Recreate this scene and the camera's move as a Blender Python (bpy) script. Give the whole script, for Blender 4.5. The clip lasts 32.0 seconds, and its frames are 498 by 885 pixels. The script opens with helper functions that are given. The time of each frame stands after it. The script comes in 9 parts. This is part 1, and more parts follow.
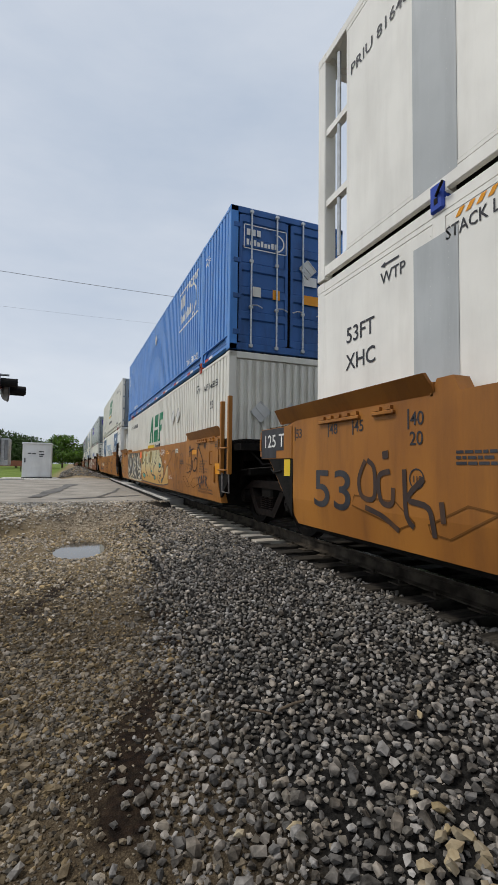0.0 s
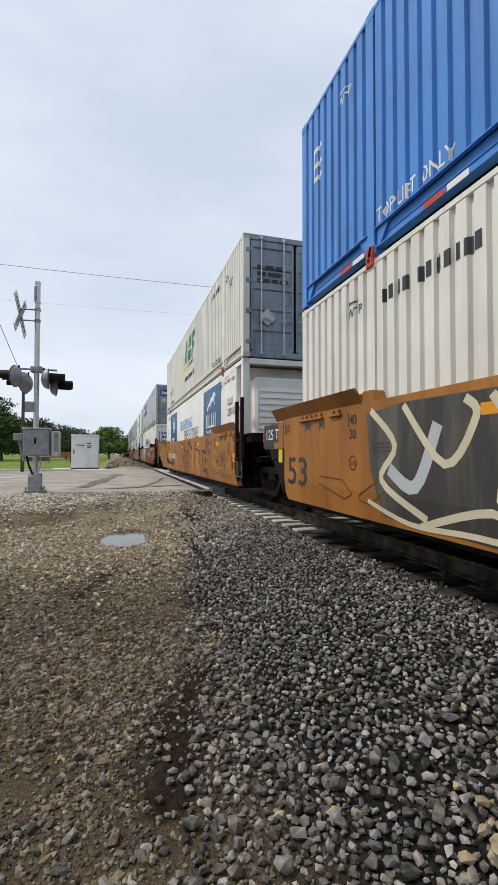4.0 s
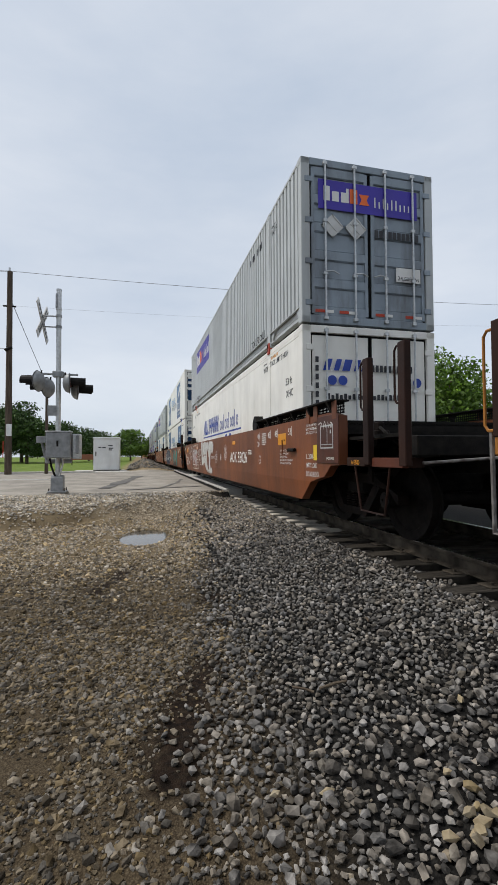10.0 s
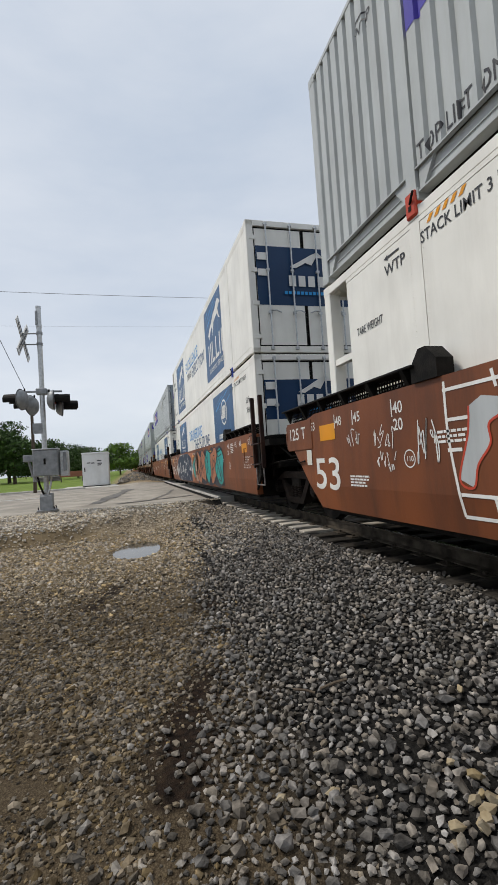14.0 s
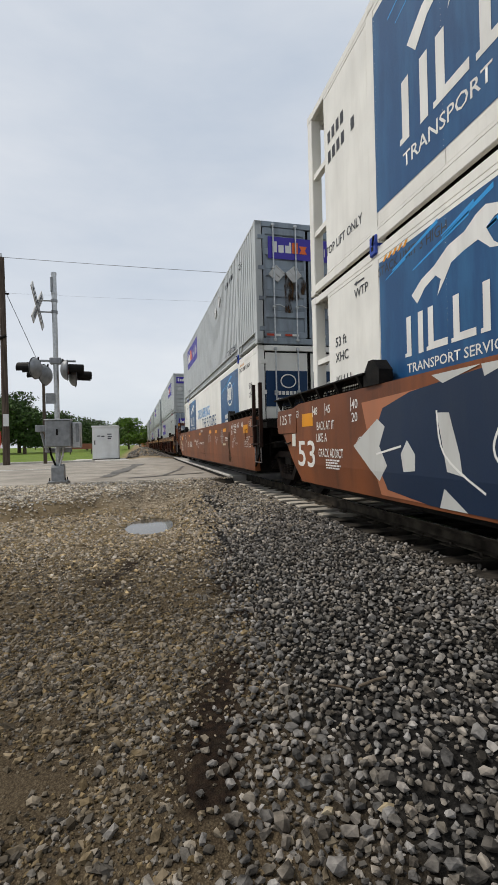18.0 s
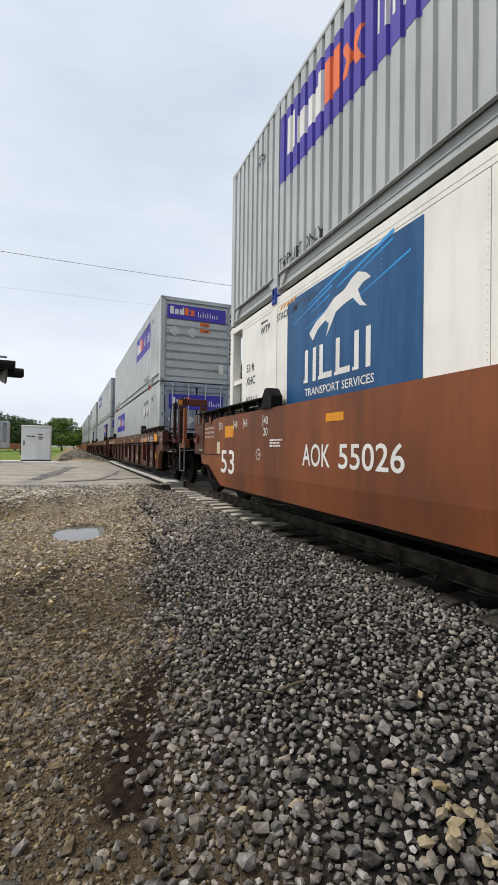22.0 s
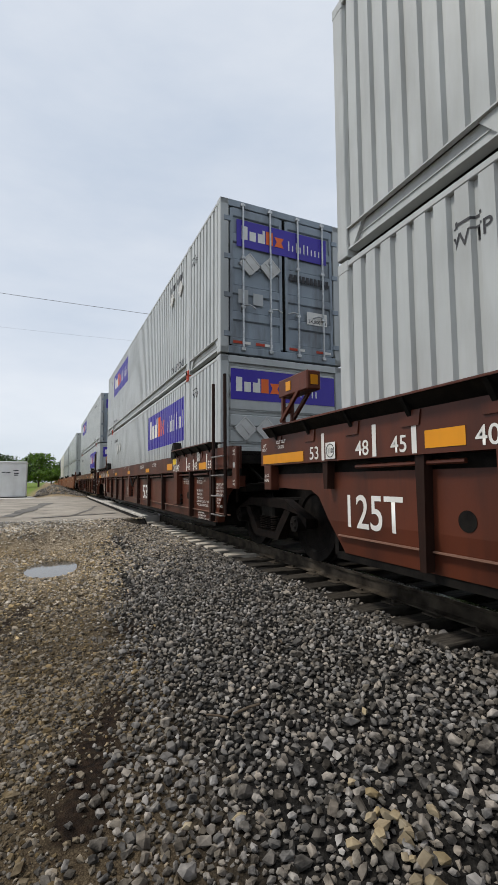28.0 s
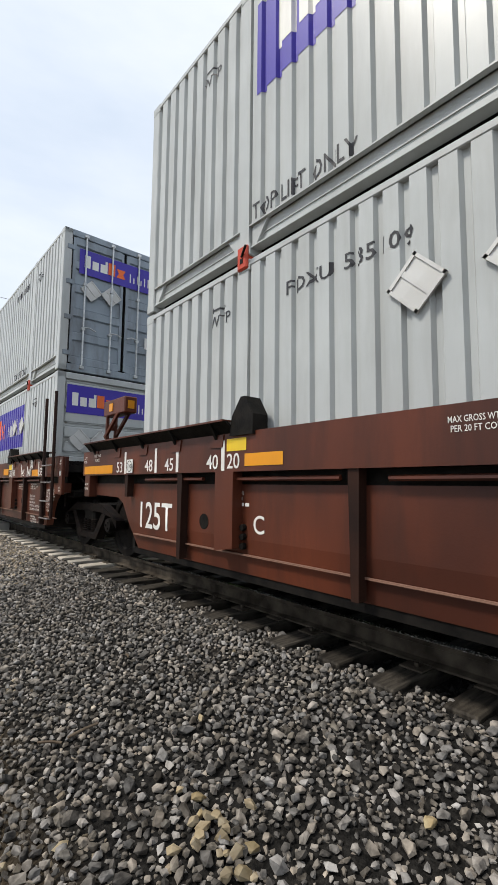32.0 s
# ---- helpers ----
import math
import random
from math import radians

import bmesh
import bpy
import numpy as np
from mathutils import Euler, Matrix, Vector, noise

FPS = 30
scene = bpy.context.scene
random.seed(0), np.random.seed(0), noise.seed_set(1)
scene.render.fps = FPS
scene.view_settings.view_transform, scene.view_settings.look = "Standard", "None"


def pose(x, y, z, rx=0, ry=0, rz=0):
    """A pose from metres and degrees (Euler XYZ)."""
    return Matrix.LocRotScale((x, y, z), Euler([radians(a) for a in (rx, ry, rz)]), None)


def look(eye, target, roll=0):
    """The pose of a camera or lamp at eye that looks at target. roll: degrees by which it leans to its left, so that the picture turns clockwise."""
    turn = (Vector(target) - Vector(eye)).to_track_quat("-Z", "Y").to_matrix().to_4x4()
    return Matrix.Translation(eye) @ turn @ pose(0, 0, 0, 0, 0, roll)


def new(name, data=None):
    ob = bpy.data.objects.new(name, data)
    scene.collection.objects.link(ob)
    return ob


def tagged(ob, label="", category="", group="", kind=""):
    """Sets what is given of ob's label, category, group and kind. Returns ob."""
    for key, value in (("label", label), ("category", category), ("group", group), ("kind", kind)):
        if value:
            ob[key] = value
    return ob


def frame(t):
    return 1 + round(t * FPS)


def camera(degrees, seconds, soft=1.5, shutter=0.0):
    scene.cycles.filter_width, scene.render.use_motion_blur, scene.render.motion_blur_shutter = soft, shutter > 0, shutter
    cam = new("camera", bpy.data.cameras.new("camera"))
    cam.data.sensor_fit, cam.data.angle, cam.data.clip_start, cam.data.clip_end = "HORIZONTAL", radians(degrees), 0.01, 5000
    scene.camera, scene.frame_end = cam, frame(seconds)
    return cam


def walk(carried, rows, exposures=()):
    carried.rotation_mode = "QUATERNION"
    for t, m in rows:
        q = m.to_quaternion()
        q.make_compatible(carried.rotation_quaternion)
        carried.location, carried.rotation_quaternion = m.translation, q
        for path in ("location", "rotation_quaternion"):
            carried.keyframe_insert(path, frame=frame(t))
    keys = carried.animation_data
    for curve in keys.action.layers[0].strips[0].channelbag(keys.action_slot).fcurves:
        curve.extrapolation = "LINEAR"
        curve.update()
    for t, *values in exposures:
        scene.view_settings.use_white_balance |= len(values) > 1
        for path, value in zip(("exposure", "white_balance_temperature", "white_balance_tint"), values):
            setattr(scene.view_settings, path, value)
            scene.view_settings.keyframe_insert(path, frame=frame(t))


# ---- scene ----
cam = camera(58.1, 32.0, soft=0.75)
PATH = [
    (0, (0.072, 0.153, 1.035), (0.812, 2.008, 1.138), 0.7),
    (0.5, (0.09, 0.122, 1.04), (0.808, 1.986, 1.144), 0.9),
    (1, (0.097, 0.123, 1.044), (0.786, 1.998, 1.137), 1.0),
    (1.5, (0.101, 0.13, 1.038), (0.776, 2.011, 1.125), 0.9),
    (2, (0.099, 0.129, 1.041), (0.748, 2.019, 1.116), 0.7),
    (2.5, (0.102, 0.134, 1.04), (0.736, 2.03, 1.101), 0.5),
    (3, (0.101, 0.14, 1.04), (0.7, 2.047, 1.093), 0.4),
    (3.5, (0.091, 0.137, 1.039), (0.67, 2.051, 1.092), 0.4),
    (5.5, (0.1, 0.164, 1.035), (0.65, 2.087, 1.088), -0.8),
    (6, (0.082, 0.217, 1.041), (0.665, 2.13, 1.095), -0.7),
    (6.5, (0.051, 0.262, 1.035), (0.652, 2.168, 1.099), -0.9),
    (7, (0.049, 0.27, 1.029), (0.663, 2.173, 1.092), -1.3),
    (7.5, (0.073, 0.21, 1.03), (0.676, 2.116, 1.096), -1.3),
    (8, (0.119, 0.106, 1.031), (0.684, 2.023, 1.099), -1.2),
    (8.5, (0.141, 0.03, 1.023), (0.689, 1.953, 1.082), -0.9),
    (9, (0.15, 0.018, 1.026), (0.66, 1.952, 1.079), -0.7),
    (9.5, (0.158, 0.009, 1.026), (0.649, 1.947, 1.083), -0.5),
    (10, (0.166, -0.002, 1.029), (0.648, 1.938, 1.088), -0.3),
    (10.5, (0.164, -0.001, 1.028), (0.655, 1.937, 1.088), -0.2),
    (11, (0.162, -0.012, 1.029), (0.646, 1.928, 1.095), -0.2),
    (11.5, (0.174, -0.018, 1.024), (0.674, 1.918, 1.09), -1.5),
    (12, (0.175, -0.033, 1.028), (0.685, 1.9, 1.104), -2.3),
    (12.5, (0.176, -0.04, 1.027), (0.707, 1.887, 1.104), -3.1),
    (13, (0.173, -0.039, 1.022), (0.711, 1.885, 1.105), -3.3),
    (13.5, (0.175, -0.028, 1.023), (0.71, 1.897, 1.109), -3.7),
    (14, (0.187, -0.01, 1.012), (0.715, 1.917, 1.098), -3.8),
    (14.5, (0.193, -0.001, 1.012), (0.718, 1.928, 1.072), -4.0),
    (16.5, (0.137, 0.05, 1.01), (0.623, 1.989, 1.033), -2.2),
    (17, (0.109, 0.139, 1.017), (0.593, 2.079, 1.025), -1.9),
    (17.5, (0.056, 0.234, 1.015), (0.545, 2.173, 1.025), -1.7),
    (18, (0.06, 0.286, 0.999), (0.551, 2.225, 0.997), -1.4),
    (18.5, (0.065, 0.268, 1.004), (0.57, 2.204, 0.991), -0.9),
    (19, (0.052, 0.268, 0.993), (0.605, 2.19, 0.966), -0.4),
    (19.5, (0.065, 0.242, 1.004), (0.71, 2.136, 0.99), 0.6),
    (20, (0.058, 0.222, 1.016), (0.74, 2.102, 1.003), 1.4),
    (20.5, (0.068, 0.21, 1.016), (0.773, 2.082, 1.018), 1.5),
    (21, (0.071, 0.201, 1.019), (0.795, 2.065, 1.028), 1.2),
    (21.5, (0.072, 0.201, 1.018), (0.813, 2.059, 1.037), 0.9),
    (22, (0.074, 0.198, 1.023), (0.819, 2.054, 1.052), 0.8),
    (22.5, (0.053, 0.196, 1.014), (0.759, 2.066, 1.056), 0.8),
    (23, (0.043, 0.217, 1.012), (0.687, 2.11, 1.056), 0.6),
    (23.5, (0.046, 0.276, 1.002), (0.72, 2.159, 1.047), 0.2),
    (24, (0.062, 0.279, 1.0), (0.794, 2.14, 1.048), -0.6),
    (24.5, (0.08, 0.2, 1.009), (0.807, 2.062, 1.072), -0.2),
    (25, (0.072, 0.064, 1.022), (0.812, 1.92, 1.097), 0.5),
    (25.5, (0.07, -0.009, 1.014), (0.81, 1.847, 1.1), 0.5),
    (27.5, (0.136, -0.071, 1.032), (0.923, 1.759, 1.203), 0.1),
    (28, (0.156, -0.078, 1.031), (0.974, 1.739, 1.202), -0.3),
    (28.5, (0.174, -0.102, 1.036), (1.072, 1.678, 1.206), -0.8),
    (29, (0.176, -0.119, 1.05), (1.145, 1.622, 1.223), -0.7),
    (29.5, (0.223, -0.162, 1.078), (1.37, 1.468, 1.245), -0.6),
    (30, (0.233, -0.194, 1.087), (1.477, 1.363, 1.254), -0.1),
    (30.5, (0.223, -0.199, 1.083), (1.488, 1.341, 1.257), 0.2),
    (31, (0.224, -0.203, 1.089), (1.497, 1.329, 1.265), 0.1),
    (31.5, (0.225, -0.212, 1.066), (1.502, 1.313, 1.268), 0.8),
    (32, (0.232, -0.225, 1.099), (1.52, 1.293, 1.291), 0.6),
]
walk(cam, [(t, look(eye, target, roll)) for t, eye, target, roll in PATH],
     exposures=[(0, 0.24, 6550, 10), (1, 0.37, 6600, 10), (3, 0.53, 6600, 10), (6, 0.48, 6450, 10), (8, 0.4, 6500, 10), (9, 0.35, 6550, 10), (17, 0.36, 6750, 10), (19, 0.34, 6850, 10), (20, 0.54, 6850, 10),
                (22, 0.6, 6750, 10), (23, 0.42, 6700, 10), (25, 0.4, 6650, 10), (28, 0.44, 6700, 10), (29, 0.62, 6750, 10), (30, 0.78, 6750, 10), (32, 0.82, 6750, 10)])

# ---- light ----
world = bpy.data.worlds.new("overcast_sky")
scene.world = world
world.use_nodes = True
wn, wl = world.node_tree.nodes, world.node_tree.links
wn.clear()
w_out = wn.new("ShaderNodeOutputWorld")
w_bg = wn.new("ShaderNodeBackground")
sky = wn.new("ShaderNodeTexSky")
sky.sky_type, sky.sun_disc = "NISHITA", False
SUN_ELEV, SUN_ROT = 52.0, 250.0
sky.sun_elevation, sky.sun_rotation = radians(SUN_ELEV), radians(SUN_ROT)
w_tc = wn.new("ShaderNodeTexCoord")
w_map = wn.new("ShaderNodeMapping")
w_map.inputs["Scale"].default_value = (1.0, 1.0, 3.2)
w_noise = wn.new("ShaderNodeTexNoise")
w_noise.inputs["Scale"].default_value, w_noise.inputs["Detail"].default_value = 1.35, 6.0
w_noise.inputs["Roughness"].default_value = 0.55
w_ramp = wn.new("ShaderNodeValToRGB")
w_ramp.color_ramp.elements[0].position, w_ramp.color_ramp.elements[0].color = 0.30, (4.3, 5.0, 6.05, 1)
w_ramp.color_ramp.elements[1].position, w_ramp.color_ramp.elements[1].color = 0.72, (6.3, 6.7, 7.3, 1)
w_mix = wn.new("ShaderNodeMix")
w_mix.data_type = "RGBA"
w_mix.inputs[0].default_value = 0.88
wl.new(w_tc.outputs["Generated"], w_map.inputs["Vector"])
wl.new(w_map.outputs[0], w_noise.inputs["Vector"])
wl.new(w_noise.outputs["Fac"], w_ramp.inputs[0])
wl.new(sky.outputs[0], w_mix.inputs[6])
wl.new(w_ramp.outputs[0], w_mix.inputs[7])
wl.new(w_mix.outputs[2], w_bg.inputs["Color"])
w_bg.inputs["Strength"].default_value = 0.1
wl.new(w_bg.outputs[0], w_out.inputs["Surface"])
sun = new("sun", bpy.data.lights.new("sun", "SUN"))
sun.data.energy, sun.data.angle, sun.data.color = 1.9, radians(10), (1.0, 0.96, 0.9)
sun.matrix_basis = look((0, 0, 0), (0.5, -0.22, -0.8))

# ---- materials ----
MATS = {}


def surf(name, a, b, scale=6.0, rough=0.6, metal=0.0, bump=0.15, fine=60.0, dirt=None, dirt_amount=0.0, spread=0.0, coords="Object", stretch=(1, 1, 1), rough_vary=0.12, ramp=(0.35, 0.65), hues=False):
    """A two-scale procedural surface: base colours a and b mixed by noise, a finer grain in bump and roughness, optional dirt streaks."""
    if name in MATS:
        return MATS[name]
    m = bpy.data.materials.new(name)
    m.use_nodes = True
    n, l = m.node_tree.nodes, m.node_tree.links
    bsdf = n["Principled BSDF"]
    tc = n.new("ShaderNodeTexCoord")
    mp = n.new("ShaderNodeMapping")
    mp.inputs["Scale"].default_value = stretch
    l.new(tc.outputs[coords], mp.inputs["Vector"])
    big = n.new("ShaderNodeTexNoise")
    big.inputs["Scale"].default_value, big.inputs["Detail"].default_value = scale, 5.0
    small = n.new("ShaderNodeTexNoise")
    small.inputs["Scale"].default_value, small.inputs["Detail"].default_value = fine, 3.0
    l.new(mp.outputs[0], big.inputs["Vector"])
    l.new(tc.outputs[coords], small.inputs["Vector"])
    rp = n.new("ShaderNodeValToRGB")
    rp.color_ramp.elements[0].position, rp.color_ramp.elements[0].color = ramp[0], (*a, 1)
    rp.color_ramp.elements[1].position, rp.color_ramp.elements[1].color = ramp[1], (*b, 1)
    l.new(big.outputs["Fac"], rp.inputs[0])
    col = rp.outputs[0]
    if dirt:
        dn = n.new("ShaderNodeTexNoise")
        dn.inputs["Scale"].default_value, dn.inputs["Detail"].default_value = 2.3, 7.0
        dn.inputs["Roughness"].default_value = 0.65
        dm = n.new("ShaderNodeMapping")
        dm.inputs["Scale"].default_value = (1.0, 1.6, 0.25)
        l.new(tc.outputs[coords], dm.inputs["Vector"])
        l.new(dm.outputs[0], dn.inputs["Vector"])
        dr = n.new("ShaderNodeValToRGB")
        dr.color_ramp.elements[0].position, dr.color_ramp.elements[0].color = 0.45, (0, 0, 0, 1)
        dr.color_ramp.elements[1].position, dr.color_ramp.elements[1].color = 0.78, (dirt_amount,) * 3 + (1,)
        l.new(dn.outputs["Fac"], dr.inputs[0])
        mx = n.new("ShaderNodeMix")
        mx.data_type = "RGBA"
        l.new(dr.outputs[0], mx.inputs[0])
        l.new(col, mx.inputs[6])
        mx.inputs[7].default_value = (*dirt, 1)
        col = mx.outputs[2]
    if spread:
        oi = n.new("ShaderNodeNewGeometry" if spread < 0 else "ShaderNodeObjectInfo")
        hs = n.new("ShaderNodeHueSaturation")
        mr = n.new("ShaderNodeMapRange")
        mr.inputs["To Min"].default_value, mr.inputs["To Max"].default_value = 1 - abs(spread), 1 + abs(spread)
        l.new(oi.outputs["Random Per Island" if spread < 0 else "Random"], mr.inputs["Value"])
        l.new(mr.outputs[0], hs.inputs["Value"])
        ml = n.new("ShaderNodeMath")
        ml.operation = "MULTIPLY"
        ml.inputs[1].default_value = 7.31
        fr = n.new("ShaderNodeMath")
        fr.operation = "FRACT"
        sr = n.new("ShaderNodeMapRange")
        sr.inputs["To Min"].default_value, sr.inputs["To Max"].default_value = (0.45, 1.3) if hues else (0.85, 1.15)
        l.new(oi.outputs["Random Per Island" if spread < 0 else "Random"], ml.inputs[0])
        l.new(ml.outputs[0], fr.inputs[0])
        l.new(fr.outputs[0], sr.inputs["Value"])
        l.new(sr.outputs[0], hs.inputs["Saturation"])
        l.new(col, hs.inputs["Color"])
        col = hs.outputs[0]
    l.new(col, bsdf.inputs["Base Color"])
    bsdf.inputs["Metallic"].default_value = metal
    bsdf.inputs["Specular IOR Level"].default_value = 0.5 if rough < 0.3 else 0.3 if rough < 0.6 else 0.12
    rr = n.new("ShaderNodeMapRange")
    rr.inputs["To Min"].default_value, rr.inputs["To Max"].default_value = max(0.03, rough - rough_vary), min(1, rough + rough_vary)
    l.new(small.outputs["Fac"], rr.inputs["Value"])
    l.new(rr.outputs[0], bsdf.inputs["Roughness"])
    if bump:
        bp = n.new("ShaderNodeBump")
        bp.inputs["Strength"].default_value, bp.inputs["Distance"].default_value = bump, 0.01
        l.new(small.outputs["Fac"], bp.inputs["Height"])
        l.new(bp.outputs[0], bsdf.inputs["Normal"])
    MATS[name] = m
    return m


def paint(name, c, rough=0.45, dirt=(0.1, 0.08, 0.06), amount=0.25, metal=0.0):
    d = tuple(v * 0.88 for v in c)
    return surf(name, c, d, 1.3, rough, metal, 0.04, 90.0, dirt, amount)


M_GREY = paint("grey_container_paint", (0.465, 0.487, 0.482), 0.32, (0.2, 0.185, 0.16), 0.35)
# darker than the side paint: end-face shade in the colour, plus grime
M_DOOR = paint("shaded_grey_door_paint", (0.275, 0.325, 0.37), 0.5, (0.07, 0.055, 0.045), 0.8)
M_WHITE = paint("white_container_paint", (0.83, 0.81, 0.745), 0.36, (0.4, 0.37, 0.32), 0.25)
M_CREAM = paint("cream_container_paint", (0.73, 0.71, 0.63), 0.45, (0.35, 0.3, 0.24), 0.3)
M_BLUE = paint("blue_container_paint", (0.07, 0.245, 0.62), 0.34, (0.05, 0.06, 0.09), 0.35)
# darker copy of the blue holding the end's shade, plus grime
M_BLUEDOOR = paint("shaded_blue_door_paint", (0.035, 0.12, 0.34), 0.45, (0.02, 0.03, 0.05), 0.7)
M_ORANGE = surf("orange_car_paint", (0.39, 0.158, 0.026), (0.27, 0.103, 0.0185), 0.9, 0.5, 0.0, 0.05, 70.0, (0.13, 0.053, 0.018), 0.7, stretch=(1, 1, 0.6), ramp=(0.36, 0.68))
M_BROWN = surf("brown_car_paint", (0.225, 0.068, 0.022), (0.135, 0.044, 0.018), 0.9, 0.5, 0.0, 0.05, 70.0, (0.045, 0.02, 0.013), 0.7, stretch=(1, 1, 0.6), ramp=(0.38, 0.66))
M_DARKBROWN = surf("dark_brown_car_paint", (0.118, 0.030, 0.0135), (0.056, 0.0165, 0.0095), 1.1, 0.42, 0.0, 0.05, 70.0, (0.025, 0.012, 0.009), 0.7, stretch=(1, 1, 0.5), ramp=(0.38, 0.66))
M_POSTBROWN = surf("dark_brown_steel", (0.034, 0.015, 0.010), (0.018, 0.010, 0.008), 2.0, 0.55, 0.0, 0.08)
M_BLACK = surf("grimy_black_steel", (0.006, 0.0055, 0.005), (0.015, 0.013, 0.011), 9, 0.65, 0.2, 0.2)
M_GALV = surf("galvanised_steel", (0.42, 0.43, 0.43), (0.55, 0.56, 0.56), 14, 0.45, 0.7, 0.05)
M_DECAL_WHITE = paint("white_marking", (0.78, 0.77, 0.73), 0.5, (0.3, 0.27, 0.24), 0.3)
M_DECAL_BLACK = paint("black_marking", (0.03, 0.03, 0.035), 0.5, (0.2, 0.2, 0.2), 0.2)
M_PURPLE = paint("purple_decal", (0.055, 0.036, 0.36), 0.4, (0.08, 0.07, 0.24), 0.3)
M_ORANGE_DECAL = paint("orange_decal", (0.85, 0.16, 0.03), 0.4)
M_RUNG = surf("worn_rung_steel", (0.12, 0.10, 0.09), (0.3, 0.28, 0.26), 14, 0.45, 0.5, 0.05)
M_LABEL = paint("yellow_label", (0.80, 0.55, 0.03), 0.4, (0.35, 0.24, 0.05), 0.25)
M_YELLOW_TAPE = paint("yellow_reflector", (0.75, 0.30, 0.01), 0.35, (0.3, 0.16, 0.03), 0.3)
M_RED = paint("red_marking", (0.5, 0.06, 0.03), 0.5)
M_NAVY = paint("navy_decal", (0.012, 0.07, 0.185), 0.4, (0.04, 0.18, 0.35), 0.5)
# darker copy of the navy with the door ends' shade in it
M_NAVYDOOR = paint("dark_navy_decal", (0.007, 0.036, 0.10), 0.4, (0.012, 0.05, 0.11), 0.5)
M_LIGHTBLUE = paint("light_blue_decal", (0.02, 0.30, 0.68), 0.4)
M_GREEN = paint("green_decal", (0.0, 0.22, 0.09), 0.4)
M_ROYAL = paint("royal_blue_decal", (0.02, 0.06, 0.36), 0.4)
M_TEAL = paint("teal_spray", (0.02, 0.33, 0.30), 0.5)
M_SILVER = paint("silver_spray", (0.45, 0.47, 0.47), 0.4, (0.2, 0.2, 0.2), 0.4)
M_DARKSPRAY = paint("dark_spray", (0.03, 0.03, 0.045), 0.5)
M_UMBER = paint("umber_spray", (0.16, 0.065, 0.015), 0.5)
M_SALMON = paint("salmon_spray", (0.42, 0.16, 0.08), 0.5)
M_MAROON = paint("maroon_spray", (0.16, 0.03, 0.02), 0.5)
M_CREAMSPRAY = paint("cream_spray", (0.62, 0.55, 0.38), 0.5)
M_OLIVESPRAY = paint("olive_spray", (0.26, 0.19, 0.05), 0.5)
M_CHARCOAL = paint("charcoal_spray", (0.05, 0.045, 0.04), 0.5, (0.2, 0.18, 0.15), 0.6)
M_WIRE = surf("grey_aluminium_wire", (0.26, 0.265, 0.28), (0.34, 0.345, 0.36), 4, 0.7)
M_RAIL = surf("dusty_rail_steel", (0.022, 0.0175, 0.013), (0.085, 0.07, 0.053), 5, 0.85, 0.0, 0.1, 60, (0.04, 0.03, 0.02), 0.5)
M_RAILTOP = surf("polished_rail_head", (0.55, 0.54, 0.52), (0.68, 0.67, 0.65), 5, 0.25, 1.0, 0.02)
# tie wood darkened to hold the shade under the train
M_SHADETIE = surf("shade_dark_tie_wood", (0.010, 0.0085, 0.007), (0.055, 0.047, 0.037), 3, 0.8, 0, 0.6, 40, stretch=(1, 9, 4), spread=0.3)
M_TIE = surf("weathered_tie_wood", (0.27, 0.24, 0.20), (0.52, 0.475, 0.41), 3, 0.85, 0, 0.6, 40, stretch=(1, 9, 4), spread=0.3)
for m in (M_RAIL, M_SHADETIE, M_BLACK, M_POSTBROWN):
    m.node_tree.nodes["Principled BSDF"].inputs["Specular IOR Level"].default_value = 0.12
M_STONE = surf("ballast_stone", (0.051, 0.0455, 0.039), (0.262, 0.234, 0.201), 14, 0.8, 0, 0.3, 120, spread=-0.6, hues=True)
# near-black stone: the shade under the train is in its colour
M_SHADESTONE = surf("shade_dark_ballast", (0.007, 0.0065, 0.006), (0.022, 0.02, 0.018), 14, 0.75, 0, 0.3, 120, spread=-0.5)
M_PALE = surf("pale_gravel_stone", (0.31, 0.265, 0.20), (0.56, 0.49, 0.39), 14, 0.85, 0, 0.3, 120, spread=-0.5, hues=True)
M_BROWNROCK = surf("brown_gravel_stone", (0.17, 0.14, 0.10), (0.39, 0.33, 0.25), 14, 0.85, 0, 0.3, 120, spread=-0.6, hues=True)
M_TAN = surf("tan_gravel_stone", (0.07, 0.053, 0.032), (0.21, 0.165, 0.108), 14, 0.85, 0, 0.3, 120, spread=-0.6, hues=True)
# paler copy of the tan gravel, for the stretch further along
M_FARTAN = surf("pale_far_gravel", (0.205, 0.158, 0.096), (0.43, 0.345, 0.232), 14, 0.85, 0, 0.3, 120, spread=-0.55, hues=True)
M_STRAY = surf("strewn_grey_stone", (0.075, 0.063, 0.047), (0.225, 0.192, 0.148), 14, 0.85, 0, 0.3, 120, spread=-0.55, hues=True)
M_CONCRETE = surf("crossing_concrete", (0.40, 0.38, 0.345), (0.55, 0.525, 0.48), 3, 0.8, 0, 0.3)
M_DIRTYCONCRETE = surf("stained_concrete", (0.10, 0.09, 0.078), (0.24, 0.222, 0.195), 9, 0.85, 0, 0.4)
M_ASPHALT = surf("worn_asphalt", (0.25, 0.225, 0.19), (0.37, 0.335, 0.285), 0.8, 0.85, 0, 0.4, 90, (0.09, 0.085, 0.08), 0.5)
M_BARK = surf("tree_bark", (0.07, 0.05, 0.035), (0.14, 0.11, 0.08), 6, 0.9, 0, 0.6)
